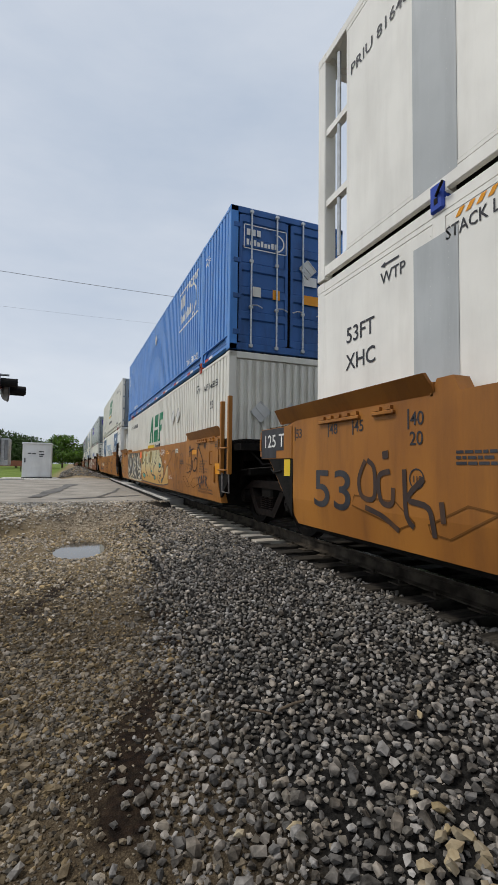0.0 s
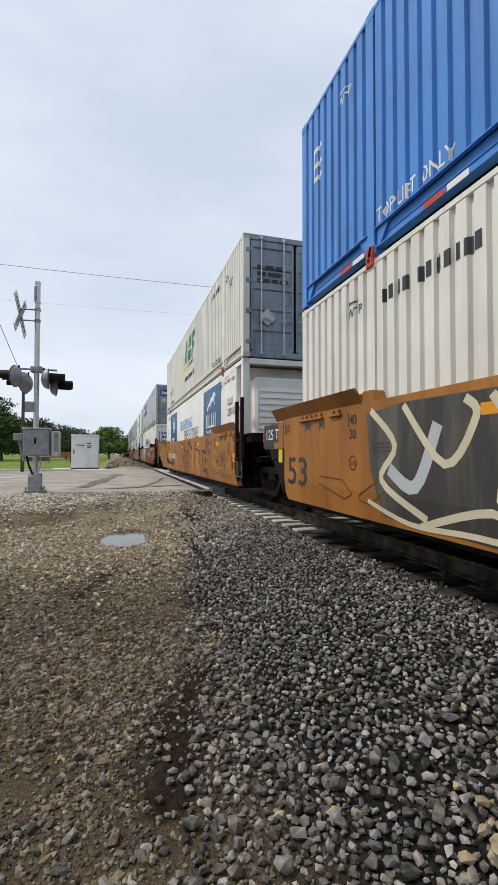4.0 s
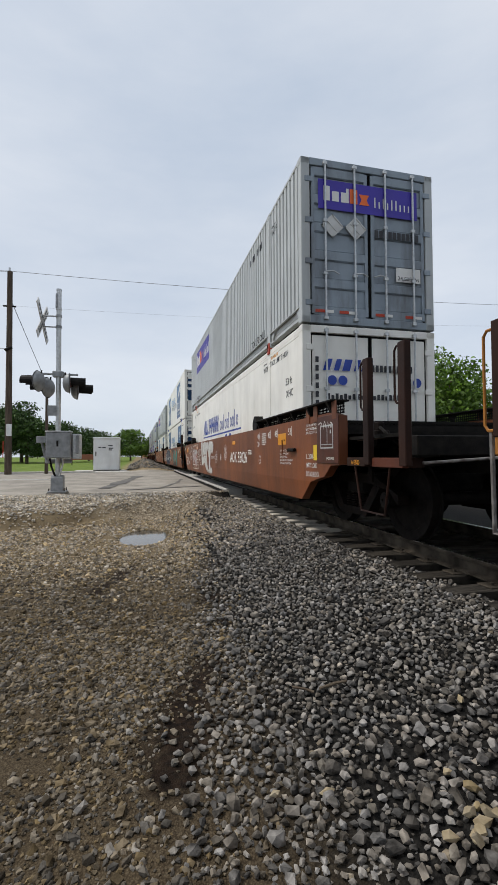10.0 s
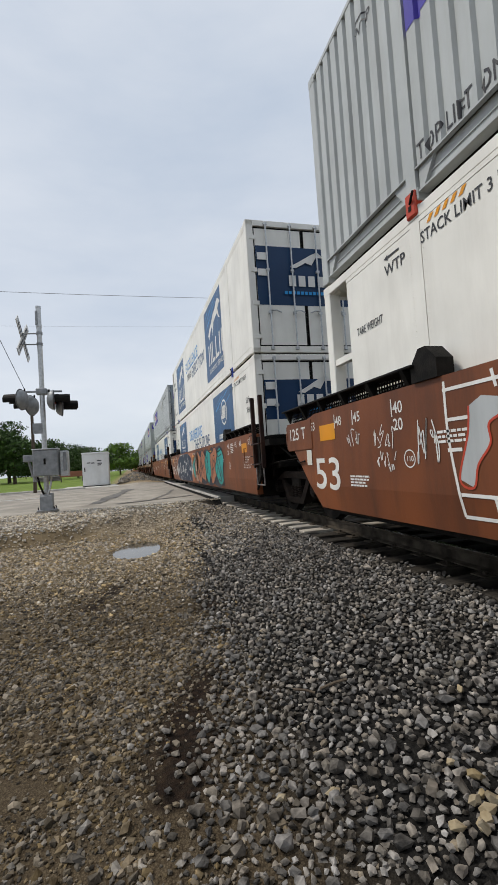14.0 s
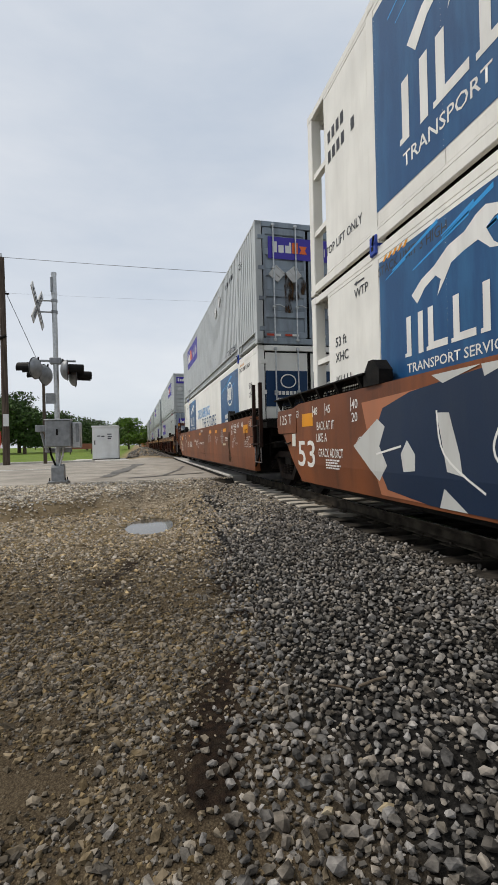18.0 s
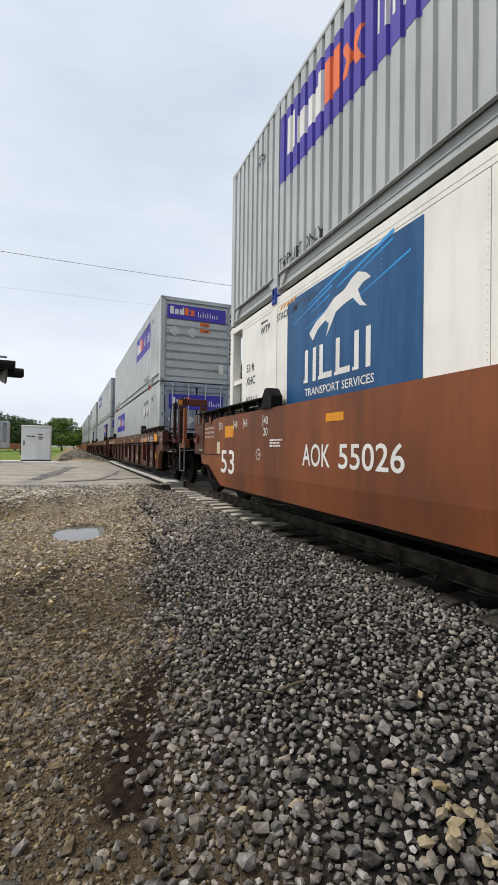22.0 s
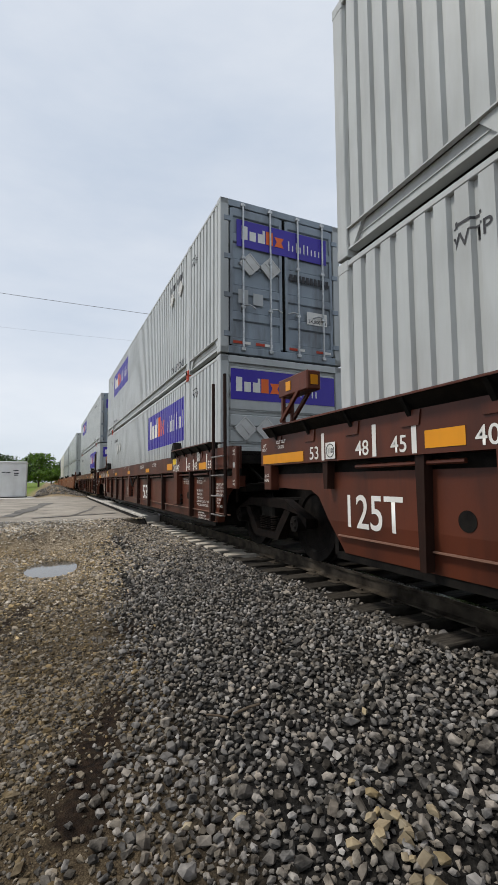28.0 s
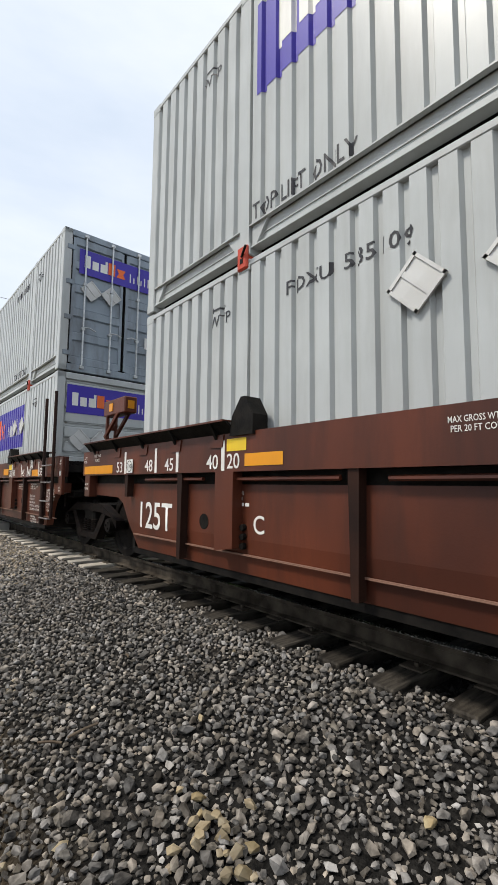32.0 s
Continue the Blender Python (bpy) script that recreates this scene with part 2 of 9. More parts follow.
M_LEAF = surf("green_leaves", (0.055, 0.105, 0.016), (0.14, 0.235, 0.04), 1.2, 0.6, 0, 0.0, spread=-0.4)
M_LEAF_DARK = surf("dark_green_leaves", (0.025, 0.05, 0.014), (0.06, 0.10, 0.028), 1.2, 0.65, 0, 0.0, spread=-0.4)
M_WOODPOLE = surf("utility_pole_wood", (0.05, 0.038, 0.029), (0.11, 0.085, 0.066), 4, 0.9, 0, 0.5, 40, stretch=(4, 4, 0.3))
M_CABINET = paint("white_cabinet_paint", (0.70, 0.71, 0.70), 0.4, (0.4, 0.38, 0.34), 0.3)
M_SIGNALBOX = surf("weathered_aluminium", (0.20, 0.21, 0.217), (0.29, 0.30, 0.307), 7, 0.5, 0.4, 0.08)
M_PLACARD = paint("pale_placard_frame", (0.60, 0.60, 0.58), 0.45, (0.35, 0.33, 0.3), 0.4)
M_DISC = paint("dark_grey_disc", (0.07, 0.07, 0.075), 0.5)
# paler brown: the light caught by the bead, put into its colour
M_CREASELIT = paint("lit_brown_crease", (0.22, 0.12, 0.085), 0.5)
M_PALESPRAY = paint("pale_silver_spray", (0.56, 0.56, 0.53), 0.45, (0.36, 0.33, 0.3), 0.5)
# darker orange that paints the shade along pressed creases
M_FOLDSHADE = paint("orange_crease_shade", (0.15, 0.06, 0.012), 0.6)
M_NAVYSPRAY = paint("navy_spray", (0.012, 0.026, 0.058), 0.5, (0.03, 0.04, 0.06), 0.5)
M_PINKSPRAY = paint("dusty_pink_spray", (0.42, 0.27, 0.20), 0.5, (0.3, 0.16, 0.1), 0.5)
M_INKSPRAY = paint("thin_ink_spray", (0.055, 0.04, 0.035), 0.6, (0.2, 0.09, 0.03), 0.6)
M_LAMPRED = paint("red_signal_lens", (0.12, 0.01, 0.01), 0.15)


# ---- building blocks ----
def part(name, bm, material, parent, label="", smooth=False):
    me = bpy.data.meshes.new(name)
    bm.to_mesh(me)
    bm.free()
    return part_mesh(name, me, material, parent, label, smooth)


def part_mesh(name, me, material, parent, label="", smooth=False):
    if material and not me.materials:
        me.materials.append(material)
    if smooth:
        me.polygons.foreach_set("use_smooth", [True] * len(me.polygons))
    ob = new(name, me)
    if parent:
        ob.parent = parent
    if label:
        ob["label"] = label
    return ob


def box(bm, x0, x1, y0, y1, z0, z1, bevel=0.0):
    m = Matrix.Translation(((x0 + x1) / 2, (y0 + y1) / 2, (z0 + z1) / 2)) @ Matrix.Diagonal((abs(x1 - x0), abs(y1 - y0), abs(z1 - z0), 1))
    r = bmesh.ops.create_cube(bm, size=1, matrix=m)
    if bevel:
        es = {e for v in r["verts"] for e in v.link_edges}
        bmesh.ops.bevel(bm, geom=list(es), offset=bevel, segments=1, affect="EDGES", profile=0.5)
    return bm


def B(*a, bevel=0.0):
    return box(bmesh.new(), *a, bevel=bevel)


def rod(bm, a, b, r, seg=8):
    a, b = Vector(a), Vector(b)
    d = b - a
    m = Matrix.Translation((a + b) / 2) @ d.to_track_quat("Z", "Y").to_matrix().to_4x4()
    bmesh.ops.create_cone(bm, cap_ends=True, segments=seg, radius1=r, radius2=r, depth=d.length, matrix=m)
    return bm


def pipe(points, r, seg=7, bm=None):
    """A bent round bar through the points, one closed skin."""
    bm = bm or bmesh.new()
    p = [Vector(q) for q in points]
    rings = []
    up = None
    for k in range(len(p)):
        d = (p[min(k + 1, len(p) - 1)] - p[max(k - 1, 0)]).normalized()
        up = (up - d * up.dot(d)) if up else d.orthogonal()
        up.normalize()
        w = d.cross(up)
        rings.append([bm.verts.new(p[k] + up * (r * math.cos(6.2832 * i / seg)) + w * (r * math.sin(6.2832 * i / seg))) for i in range(seg)])
    for a, c in zip(rings, rings[1:]):
        for i in range(seg):
            j = (i + 1) % seg
            bm.faces.new((a[i], a[j], c[j], c[i]))
    bm.faces.new(rings[0][::-1])
    bm.faces.new(rings[-1])
    return bm


def prism(bm, poly, x0, x1):
    """A slab between x0 and x1 whose outline in (y, z) is poly."""
    a = [bm.verts.new((x0, y, z)) for y, z in poly]
    b = [bm.verts.new((x1, y, z)) for y, z in poly]
    bm.faces.new(a)
    bm.faces.new(b[::-1])
    for i in range(len(poly)):
        j = (i + 1) % len(poly)
        bm.faces.new((a[j], a[i], b[i], b[j]))
    bmesh.ops.recalc_face_normals(bm, faces=bm.faces)
    return bm


def thing(name, m, label, category, group=""):
    ob = new(name)
    ob.matrix_basis = m
    return tagged(ob, label, category, group)


# ---- the train's run: metres travelled since the start ----
XC = 4.18
TRAIN = []


def run(t):
    q = t / 32
    return CO[0] * q + CO[1] * q ** 2 + CO[2] * q ** 3 + CO[3] * q ** 4 + CO[4] * q ** 5
CO = (143.8172, -10.7099, 14.0957, 7.968, -10.3994)


def roll_on(ob, u0, z0=0.0):
    """Remember a thing of the train: it starts u0 metres along the track and rides with the rest."""
    ob.matrix_basis = pose(XC, u0, z0)
    TRAIN.append((ob, u0, z0))
    return ob


# ---- ground ----
def smooth(a, b, v):
    v = min(1.0, max(0.0, (v - a) / (b - a)))
    return v * v * (3 - 2 * v)


def pool(x, y):
    """Squared distance from the puddle's middle, 1 at its rim."""
    dx, dy = x - 0.30, y - 8.85
    return (dx / 0.46) ** 2 + ((dy - 0.4 * dx) / 0.84) ** 2


def bank(x):
    """Where the ground steps up to the pale gravel of the road's edge."""
    return min(11.3, max(10.1, 10.35 + 0.45 * (x + 1.9)))


def gz(x, y):
    """Height of the ground: dirt verge, ballast shoulder, road at rail height, field beyond."""
    if x < XC:
        z = -0.50 + 0.29 * smooth(0.4, 2.75, x) - 0.07 * smooth(3.05, 3.35, x)
    else:
        z = -0.26 - 0.40 * smooth(5.7, 8.5, x)
    u2 = pool(x, y)
    if abs(x - XC) > 1.6 and u2 > 0.4:
        z += min(1.0, (u2 - 0.4) / 2.0) * 0.03 * noise.noise((x * 0.7, y * 0.7, 0.0)) + min(1.0, (u2 - 0.4) / 2.0) * 0.012 * noise.noise((x * 2.6, y * 2.6, 3.0))
    z -= 0.06 * math.exp(-u2 * u2)
    if x < 2.8:
        b0 = bank(x) + 0.35 * noise.noise((x * 0.9, y * 0.4, 2.0))
        up = (0.62 * smooth(b0, b0 + 0.55, y) + 0.38 * smooth(b0, 12.8, y)) * (1 - smooth(1.9, 2.7, x))
        if y > 13.0:
            up = 1.0
        z = z * (1 - up) - 0.035 * up
    if 9.6 < y < 13.0 and x < 2.6:
        b = smooth(9.8, 11.2, y) * (1 - smooth(12.5, 13.0, y)) * (1 - smooth(1.6, 2.6, x))
        z += b * (0.07 * noise.noise((x * 1.1, y * 1.3, 5.0)) + 0.045 * noise.noise((x * 3.1, y * 3.3, 8.0)) + 0.02)
    z += 0.75 * math.exp(-((x - 0.9) ** 2 / 1.6 + (y - 46) ** 2 / 130.0)) if y > 30 else 0.0
    return z


def grid_lines(pieces):
    out = [pieces[0][0]]
    for a, b, n in pieces:
        out += [a + (b - a) * (i + 1) / n for i in range(n)]
    return out


def sheet(name, xs, ys, f, material):
    v = [(x, y, f(x, y)) for y in ys for x in xs]
    w = len(xs)
    q = [(j * w + i, j * w + i + 1, (j + 1) * w + i + 1, (j + 1) * w + i) for j in range(len(ys) - 1) for i in range(w - 1)]
    me = bpy.data.meshes.new(name)
    me.from_pydata(v, [], q)
    return part_mesh(name, me, material, None, smooth=True)


MUD = ((0.66, 3.3, 0.2), (0.56, 3.08, 0.3), (0.46, 2.84, 0.27), (0.42, 2.6, 0.31), (0.38, 2.4, 0.28), (0.33, 2.18, 0.22), (0.95, 4.05, 0.2), (0.93, 4.7, 0.22), (1.15, 5.9, 0.22), (0.1, 6.5, 0.2), (-0.02, 6.2, 0.22), (-0.1, 5.9, 0.24), (-0.2, 5.6, 0.22), (-0.28, 5.35, 0.18))


def ground_material():
    m = bpy.data.materials.new("verge_dirt_and_grass")
    m.use_nodes = True
    n, l = m.node_tree.nodes, m.node_tree.links
    bsdf = n["Principled BSDF"]
    geo = n.new("ShaderNodeNewGeometry")
    sep = n.new("ShaderNodeSeparateXYZ")
    l.new(geo.outputs["Position"], sep.inputs[0])

    def tex(scale, detail=6.0):
        t = n.new("ShaderNodeTexNoise")
        t.inputs["Scale"].default_value, t.inputs["Detail"].default_value = scale, detail
        l.new(geo.outputs["Position"], t.inputs["Vector"])
        return t.outputs["Fac"]

    def ramp(src, *stops):
        r = n.new("ShaderNodeValToRGB")
        r.color_ramp.elements[0].position, r.color_ramp.elements[0].color = stops[0][0], (*stops[0][1], 1)
        r.color_ramp.elements[1].position, r.color_ramp.elements[1].color = stops[-1][0], (*stops[-1][1], 1)
        for p, c in stops[1:-1]:
            r.color_ramp.elements.new(p).color = (*c, 1)
        l.new(src, r.inputs[0])
        return r.outputs[0]

    def mix(fac, a, b):
        x = n.new("ShaderNodeMix")
        x.data_type = "RGBA"
        l.new(fac, x.inputs[0])
        l.new(a, x.inputs[6])
        l.new(b, x.inputs[7])
        return x.outputs[2]

    def step(src, lo, hi, wobble, size):
        ad = n.new("ShaderNodeMath")
        ad.operation = "MULTIPLY_ADD"
        l.new(tex(size), ad.inputs[0])
        ad.inputs[1].default_value = wobble
        l.new(src, ad.inputs[2])
        mr = n.new("ShaderNodeMapRange")
        mr.inputs["From Min"].default_value, mr.inputs["From Max"].default_value = lo + wobble / 2, hi + wobble / 2
        l.new(ad.outputs[0], mr.inputs["Value"])
        return mr.outputs[0]

    dirt = ramp(tex(1.1), (0.3, (0.026, 0.0185, 0.0108)), (0.5, (0.064, 0.046, 0.027)), (0.7, (0.115, 0.085, 0.051)))
    speck = ramp(tex(55.0, 2.0), (0.42, (0.022, 0.0155, 0.0095)), (0.5, (0.07, 0.053, 0.032)), (0.62, (0.155, 0.122, 0.078)))
    def blot(cx, cy, r):
        vd = n.new("ShaderNodeVectorMath")
        vd.operation = "DISTANCE"
        l.new(geo.outputs["Position"], vd.inputs[0])
        vd.inputs[1].default_value = (cx, cy, gz(cx, cy))
        return step(vd.outputs["Value"], r * 1.05, r * 0.2, 0.42, 14.0)

    half = n.new("ShaderNodeValue")
    half.outputs[0].default_value = 0.4
    vor = n.new("ShaderNodeTexVoronoi")
    vor.inputs["Scale"].default_value = 105.0
    l.new(geo.outputs["Position"], vor.inputs["Vector"])
    grit = ramp(vor.outputs["Distance"], (0.1, (0.18, 0.14, 0.09)), (0.35, (0.095, 0.071, 0.043)), (0.65, (0.03, 0.0215, 0.013)))
    dirt = mix(half.outputs[0], dirt, speck)
    dirt = mix(half.outputs[0], dirt, grit)
    # near-black: shade in the gaps between ballast stones, painted into the ground
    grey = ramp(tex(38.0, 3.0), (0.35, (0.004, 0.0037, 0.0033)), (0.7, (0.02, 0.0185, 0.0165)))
    grass = ramp(tex(0.6), (0.3, (0.085, 0.135, 0.02)), (0.7, (0.17, 0.225, 0.045)))
    pale = ramp(tex(30.0, 3.0), (0.35, (0.13, 0.10, 0.065)), (0.55, (0.33, 0.27, 0.19)), (0.7, (0.5, 0.43, 0.33)))
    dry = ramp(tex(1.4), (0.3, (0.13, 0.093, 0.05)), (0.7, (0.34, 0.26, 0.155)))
    # brightness that grows along Y is put into the dirt's colour
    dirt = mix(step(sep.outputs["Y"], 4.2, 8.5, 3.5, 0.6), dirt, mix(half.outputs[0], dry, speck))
    dirt = mix(step(sep.outputs["Y"], 10.9, 11.6, 1.0, 0.9), dirt, pale)
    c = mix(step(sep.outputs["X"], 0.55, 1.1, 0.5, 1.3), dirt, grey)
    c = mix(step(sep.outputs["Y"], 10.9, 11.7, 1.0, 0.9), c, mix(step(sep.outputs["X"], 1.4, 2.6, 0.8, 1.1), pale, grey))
    way = mix(step(sep.outputs["X"], -1.6, -0.6, 0.8, 0.9), grass, mix(step(sep.outputs["X"], 8.0, 9.5, 1.5, 0.6), dry, grass))
    c = mix(step(sep.outputs["Y"], 31.5, 33.0, 2.0, 0.7), c, way)
    mud = ramp(tex(24.0), (0.4, (0.007, 0.0042, 0.0026)), (0.7, (0.026, 0.0155, 0.0095)))
    for bx, by, br in MUD:
        c = mix(blot(bx, by, br), c, mud)
    l.new(c, bsdf.inputs["Base Color"])
    bsdf.inputs["Roughness"].default_value = 0.92
    b = n.new("ShaderNodeBump")
    b.inputs["Strength"].default_value, b.inputs["Distance"].default_value = 0.55, 0.012
    inv = n.new("ShaderNodeMath")
    inv.operation = "SUBTRACT"
    l.new(tex(45.0, 4.0), inv.inputs[0])
    l.new(vor.outputs["Distance"], inv.inputs[1])
    l.new(inv.outputs[0], b.inputs["Height"])
    bsdf.inputs["Specular IOR Level"].default_value = 0.12
    l.new(b.outputs[0], bsdf.inputs["Normal"])
    return m


gx = grid_lines([(-900, -60, 10), (-60, -8, 12), (-8, -2, 30), (-2, 3.6, 80), (3.6, 8, 20), (8, 60, 12), (60, 900, 10)])
gy = grid_lines([(-300, -20, 8), (-20, -2, 8), (-2, 1, 14), (1, 13.6, 190), (13.6, 16, 12), (16, 70, 54), (70, 400, 14), (400, 1500, 6)])
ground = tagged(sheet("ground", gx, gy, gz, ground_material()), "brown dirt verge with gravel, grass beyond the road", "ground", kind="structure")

road = tagged(sheet("road", grid_lines([(-60, -8, 20), (-8, 2.86, 30)]), grid_lines([(13.0, 31, 36)]),
                    lambda x, y: gz(x, max(y, 13.0)) + 0.02 + 0.006 * noise.noise((x, y, 0)), M_ASPHALT), "worn grey asphalt road at the crossing", "road", kind="structure")

# ---- track ----
for side, nm in ((-1, "rail"), (1, "rail")):
    xr = XC + side * 0.755
    bm = bmesh.new()
    poly = [(-0.07, -0.165), (0.07, -0.165), (0.07, -0.15), (0.012, -0.135), (0.012, -0.045), (0.036, -0.035), (0.036, -0.004), (-0.036, -0.004), (-0.036, -0.035), (-0.012, -0.045), (-0.012, -0.135), (-0.07, -0.15)]
    a = [bm.verts.new((xr + px, -120, pz)) for px, pz in poly]
    b = [bm.verts.new((xr + px, 700, pz)) for px, pz in poly]
    for i in range(len(poly)):
        j = (i + 1) % len(poly)
        bm.faces.new((a[i], a[j], b[j], b[i]))
    bmesh.ops.recalc_face_normals(bm, faces=bm.faces)
    r = tagged(part("rail", bm, M_RAIL, None), "brown rusty steel rail with a polished head", "rail", "track rails")
    part("rail_head", B(xr - 0.03, xr + 0.03, -120, 700, -0.004, 0.0), M_RAILTOP, r, "polished running surface")

# ---- containers ----
CL, CW, CH = 16.15, 2.59, 2.896
HW = CW / 2
POST = 1.98
CACHE = {}


def cached(key, make, material):
    """One mesh for alike pieces."""
    key = (*key, material.name)
    if key not in CACHE:
        bm = make()
        me = bpy.data.meshes.new(key[0])
        bm.to_mesh(me)
        bm.free()
        me.materials.append(material)
        CACHE[key] = me
    return CACHE[key]


def cpart(name, key, make, material, parent, label=""):
    return part_mesh(name, cached((name, *key), make, material), material, parent, label)


PITCH, DEEP = 0.205, 0.038
FLAT = (0.0, 0.60, 0.70, 0.90)


def corr(y):
    """Depth of the side's corrugation at y."""
    v = (y % PITCH) / PITCH
    if v < FLAT[1]:
        return 0.0
    if v < FLAT[2]:
        return DEEP * (v - FLAT[1]) / (FLAT[2] - FLAT[1])
    if v < FLAT[3]:
        return DEEP
    return DEEP * (1 - v) / (1 - FLAT[3])


def breaks(y0, y1):
    ys = {y0, y1}
    k = math.floor(y0 / PITCH)
    while k * PITCH < y1:
        for f in FLAT:
            y = (k + f) * PITCH
            if y0 < y < y1:
                ys.add(y)
        k += 1
    return sorted(ys)


def side_sheet(x, sgn, y0, y1, z0, z1, flat=False):
    """A side wall's skin from y0 to y1, corrugated inward from the plane x."""
    bm = bmesh.new()
    ys = [y0, y1] if flat else breaks(y0, y1)
    lo = [bm.verts.new((x + sgn * (0 if flat else corr(y)), y, z0)) for y in ys]
    hi = [bm.verts.new((x + sgn * (0 if flat else corr(y)), y, z1)) for y in ys]
    for i in range(len(ys) - 1):
        bm.faces.new((lo[i], hi[i], hi[i + 1], lo[i + 1]))
    return bm



# ---- markings ----
TEXTS = {}


def text_mesh(s):
    """The outline font's letters for s as a flat mesh, capitals one unit high."""
    if s not in TEXTS:
        cu = bpy.data.curves.new("lettering", "FONT")
        cu.body, cu.size, cu.resolution_u, cu.offset = s, 1.43, 5 if len(s) < 7 else 2, 0.012
        ob = new("lettering", cu)
        dg = bpy.context.evaluated_depsgraph_get()
        TEXTS[s] = bpy.data.meshes.new_from_object(ob.evaluated_get(dg))
        bpy.data.objects.remove(ob)
    return TEXTS[s]


def lay(bm, x, ribbed, y_left, z0, scale, lift, slant=0.0):
    """Turn a flat drawing (s to the right, h up) onto the near side wall at x; a car's side folds inward below its crease."""
    for v in bm.verts:
        s, h = v.co.x * scale, v.co.y * scale
        v.co = (0, y_left - s - slant * h, z0 + h)
    if ribbed:
        lo, hi = min(v.co.y for v in bm.verts), max(v.co.y for v in bm.verts)
        for y in breaks(lo, hi)[1:-1]:
            bmesh.ops.bisect_plane(bm, geom=bm.verts[:] + bm.edges[:] + bm.faces[:], plane_co=(0, y, 0), plane_no=(0, 1, 0))
    if x < -1.35:
        bmesh.ops.bisect_plane(bm, geom=bm.verts[:] + bm.edges[:] + bm.faces[:], plane_co=(0, 0, 0.64), plane_no=(0, 0, 1))
    for v in bm.verts:
        v.co.x = x + (corr(v.co.y) + 0.006 if ribbed else 0.0035 if x > -1.35 else 0.0) - lift
        if x < -1.35 and v.co.z < 0.64:
            v.co.x += (0.64 - v.co.z) * 0.10
    return bm


def side_text(owner, x, s, y_left, z0, height, mat, ribbed=False, slant=0.0, lift=0.004, name="lettering", width=None):
    bm = bmesh.new()
    bm.from_mesh(text_mesh(s))
    if width:
        w = max(v.co.x for v in bm.verts) * height
        for v in bm.verts:
            v.co.x *= width / w
    lay(bm, x, ribbed, y_left, z0, height, lift, slant)
    return tagged(part(name, bm, mat, owner), kind="stuff")


def shapes(polys):
    bm = bmesh.new()
    for p in polys:
        bm.faces.new([bm.verts.new((a, b, 0)) for a, b in p])
    bm.normal_update()
    bmesh.ops.triangulate(bm, faces=[f for f in bm.faces if len(f.verts) > 4], ngon_method="EAR_CLIP")
    return bm


def rect(a, b, c, d, sl=0.0):
    return [(a + sl * c, c), (b + sl * c, c), (b + sl * d, d), (a + sl * d, d)]


def side_shapes(owner, x, polys, y_left, z0, mat, ribbed=False, lift=0.004, name="decal", label=""):
    bm = lay(shapes(polys), x, ribbed, y_left, z0, 1.0, lift)
    return tagged(part(name, bm, mat, owner, label), kind="stuff" if len(polys) > 1 else "")


def ellipse(cx, cy, rx, ry, n=24):
    return [(cx + rx * math.cos(i / n * 6.2832), cy + ry * math.sin(i / n * 6.2832)) for i in range(n)]


def ring(cx, cy, rx, ry, w, n=28):
    out = []
    for i in range(n):
        a, b = i / n * 6.2832, (i + 1) / n * 6.2832
        out.append([(cx + rx * math.cos(a), cy + ry * math.sin(a)), (cx + rx * math.cos(b), cy + ry * math.sin(b)), (cx + (rx - w) * math.cos(b), cy + (ry - w) * math.sin(b)), (cx + (rx - w) * math.cos(a), cy + (ry - w) * math.sin(a))])
    return out


def blocks(widths, h, gap=0.25, sl=0.0, x0=0.0, cut=()):
    """Plain upright blocks standing for a word mark."""
    out, x = [], x0
    for i, w in enumerate(widths):
        out.append(rect(x, x + w, 0, h * (0.72 if i in cut else 1.0), sl))
        x += w + gap * w
    return out


def lines(rows, width, h, step, seed=1):
    """Small print that cannot be read: plain bars."""
    r = random.Random(seed)
    out = []
    for i in range(rows):
        x = 0.0
        end = width * r.uniform(0.75, 1.0)
        while x < end:
            w = min(h * r.uniform(1.5, 4.5), end - x)
            out.append(rect(x, x + w, -i * step, -i * step + h))
            x += w + h * 0.55
    return out


def end_shapes(owner, polys, x_left, z0, mat, y=0.004, name="decal", label=""):
    bm = shapes(polys)
    for v in bm.verts:
        v.co = (x_left + v.co.x, y, z0 + v.co.y)
    return tagged(part(name, bm, mat, owner, label), kind="stuff" if len(polys) > 1 else "")


def end_text(owner, s, x_left, z0, height, mat, y=0.002, width=None):
    bm = bmesh.new()
    bm.from_mesh(text_mesh(s))
    across = width / max(v.co.x for v in bm.verts) if width else height
    for v in bm.verts:
        v.co = (x_left + v.co.x * across, y, z0 + v.co.y * height)
    return tagged(part("lettering", bm, mat, owner), kind="stuff")


def placard(owner, x, y, z, size, ribbed_side=True, tilt=45):
    """A diamond hazard-card frame of bare metal, held off the wall."""
    bm = B(-0.012, 0.0, -size / 2, size / 2, -size / 2, size / 2, bevel=0.003)
    box(bm, -0.02, -0.012, -size / 2, size / 2, -0.02, 0.02)
    for e in (-1, 1):
        box(bm, -0.022, -0.012, -size / 2, size / 2, e * size * 0.46 - 0.012, e * size * 0.46 + 0.012)
        box(bm, -0.022, -0.012, e * size * 0.46 - 0.012, e * size * 0.46 + 0.012, -size / 2, size / 2)
    p = part("placard_holder", bm, M_PLACARD, owner, "pale metal diamond placard holder")
    p.matrix_basis = pose(x, y, z, 0, 0, 0 if ribbed_side else 90) @ pose(0, 0, 0, tilt)
    return p


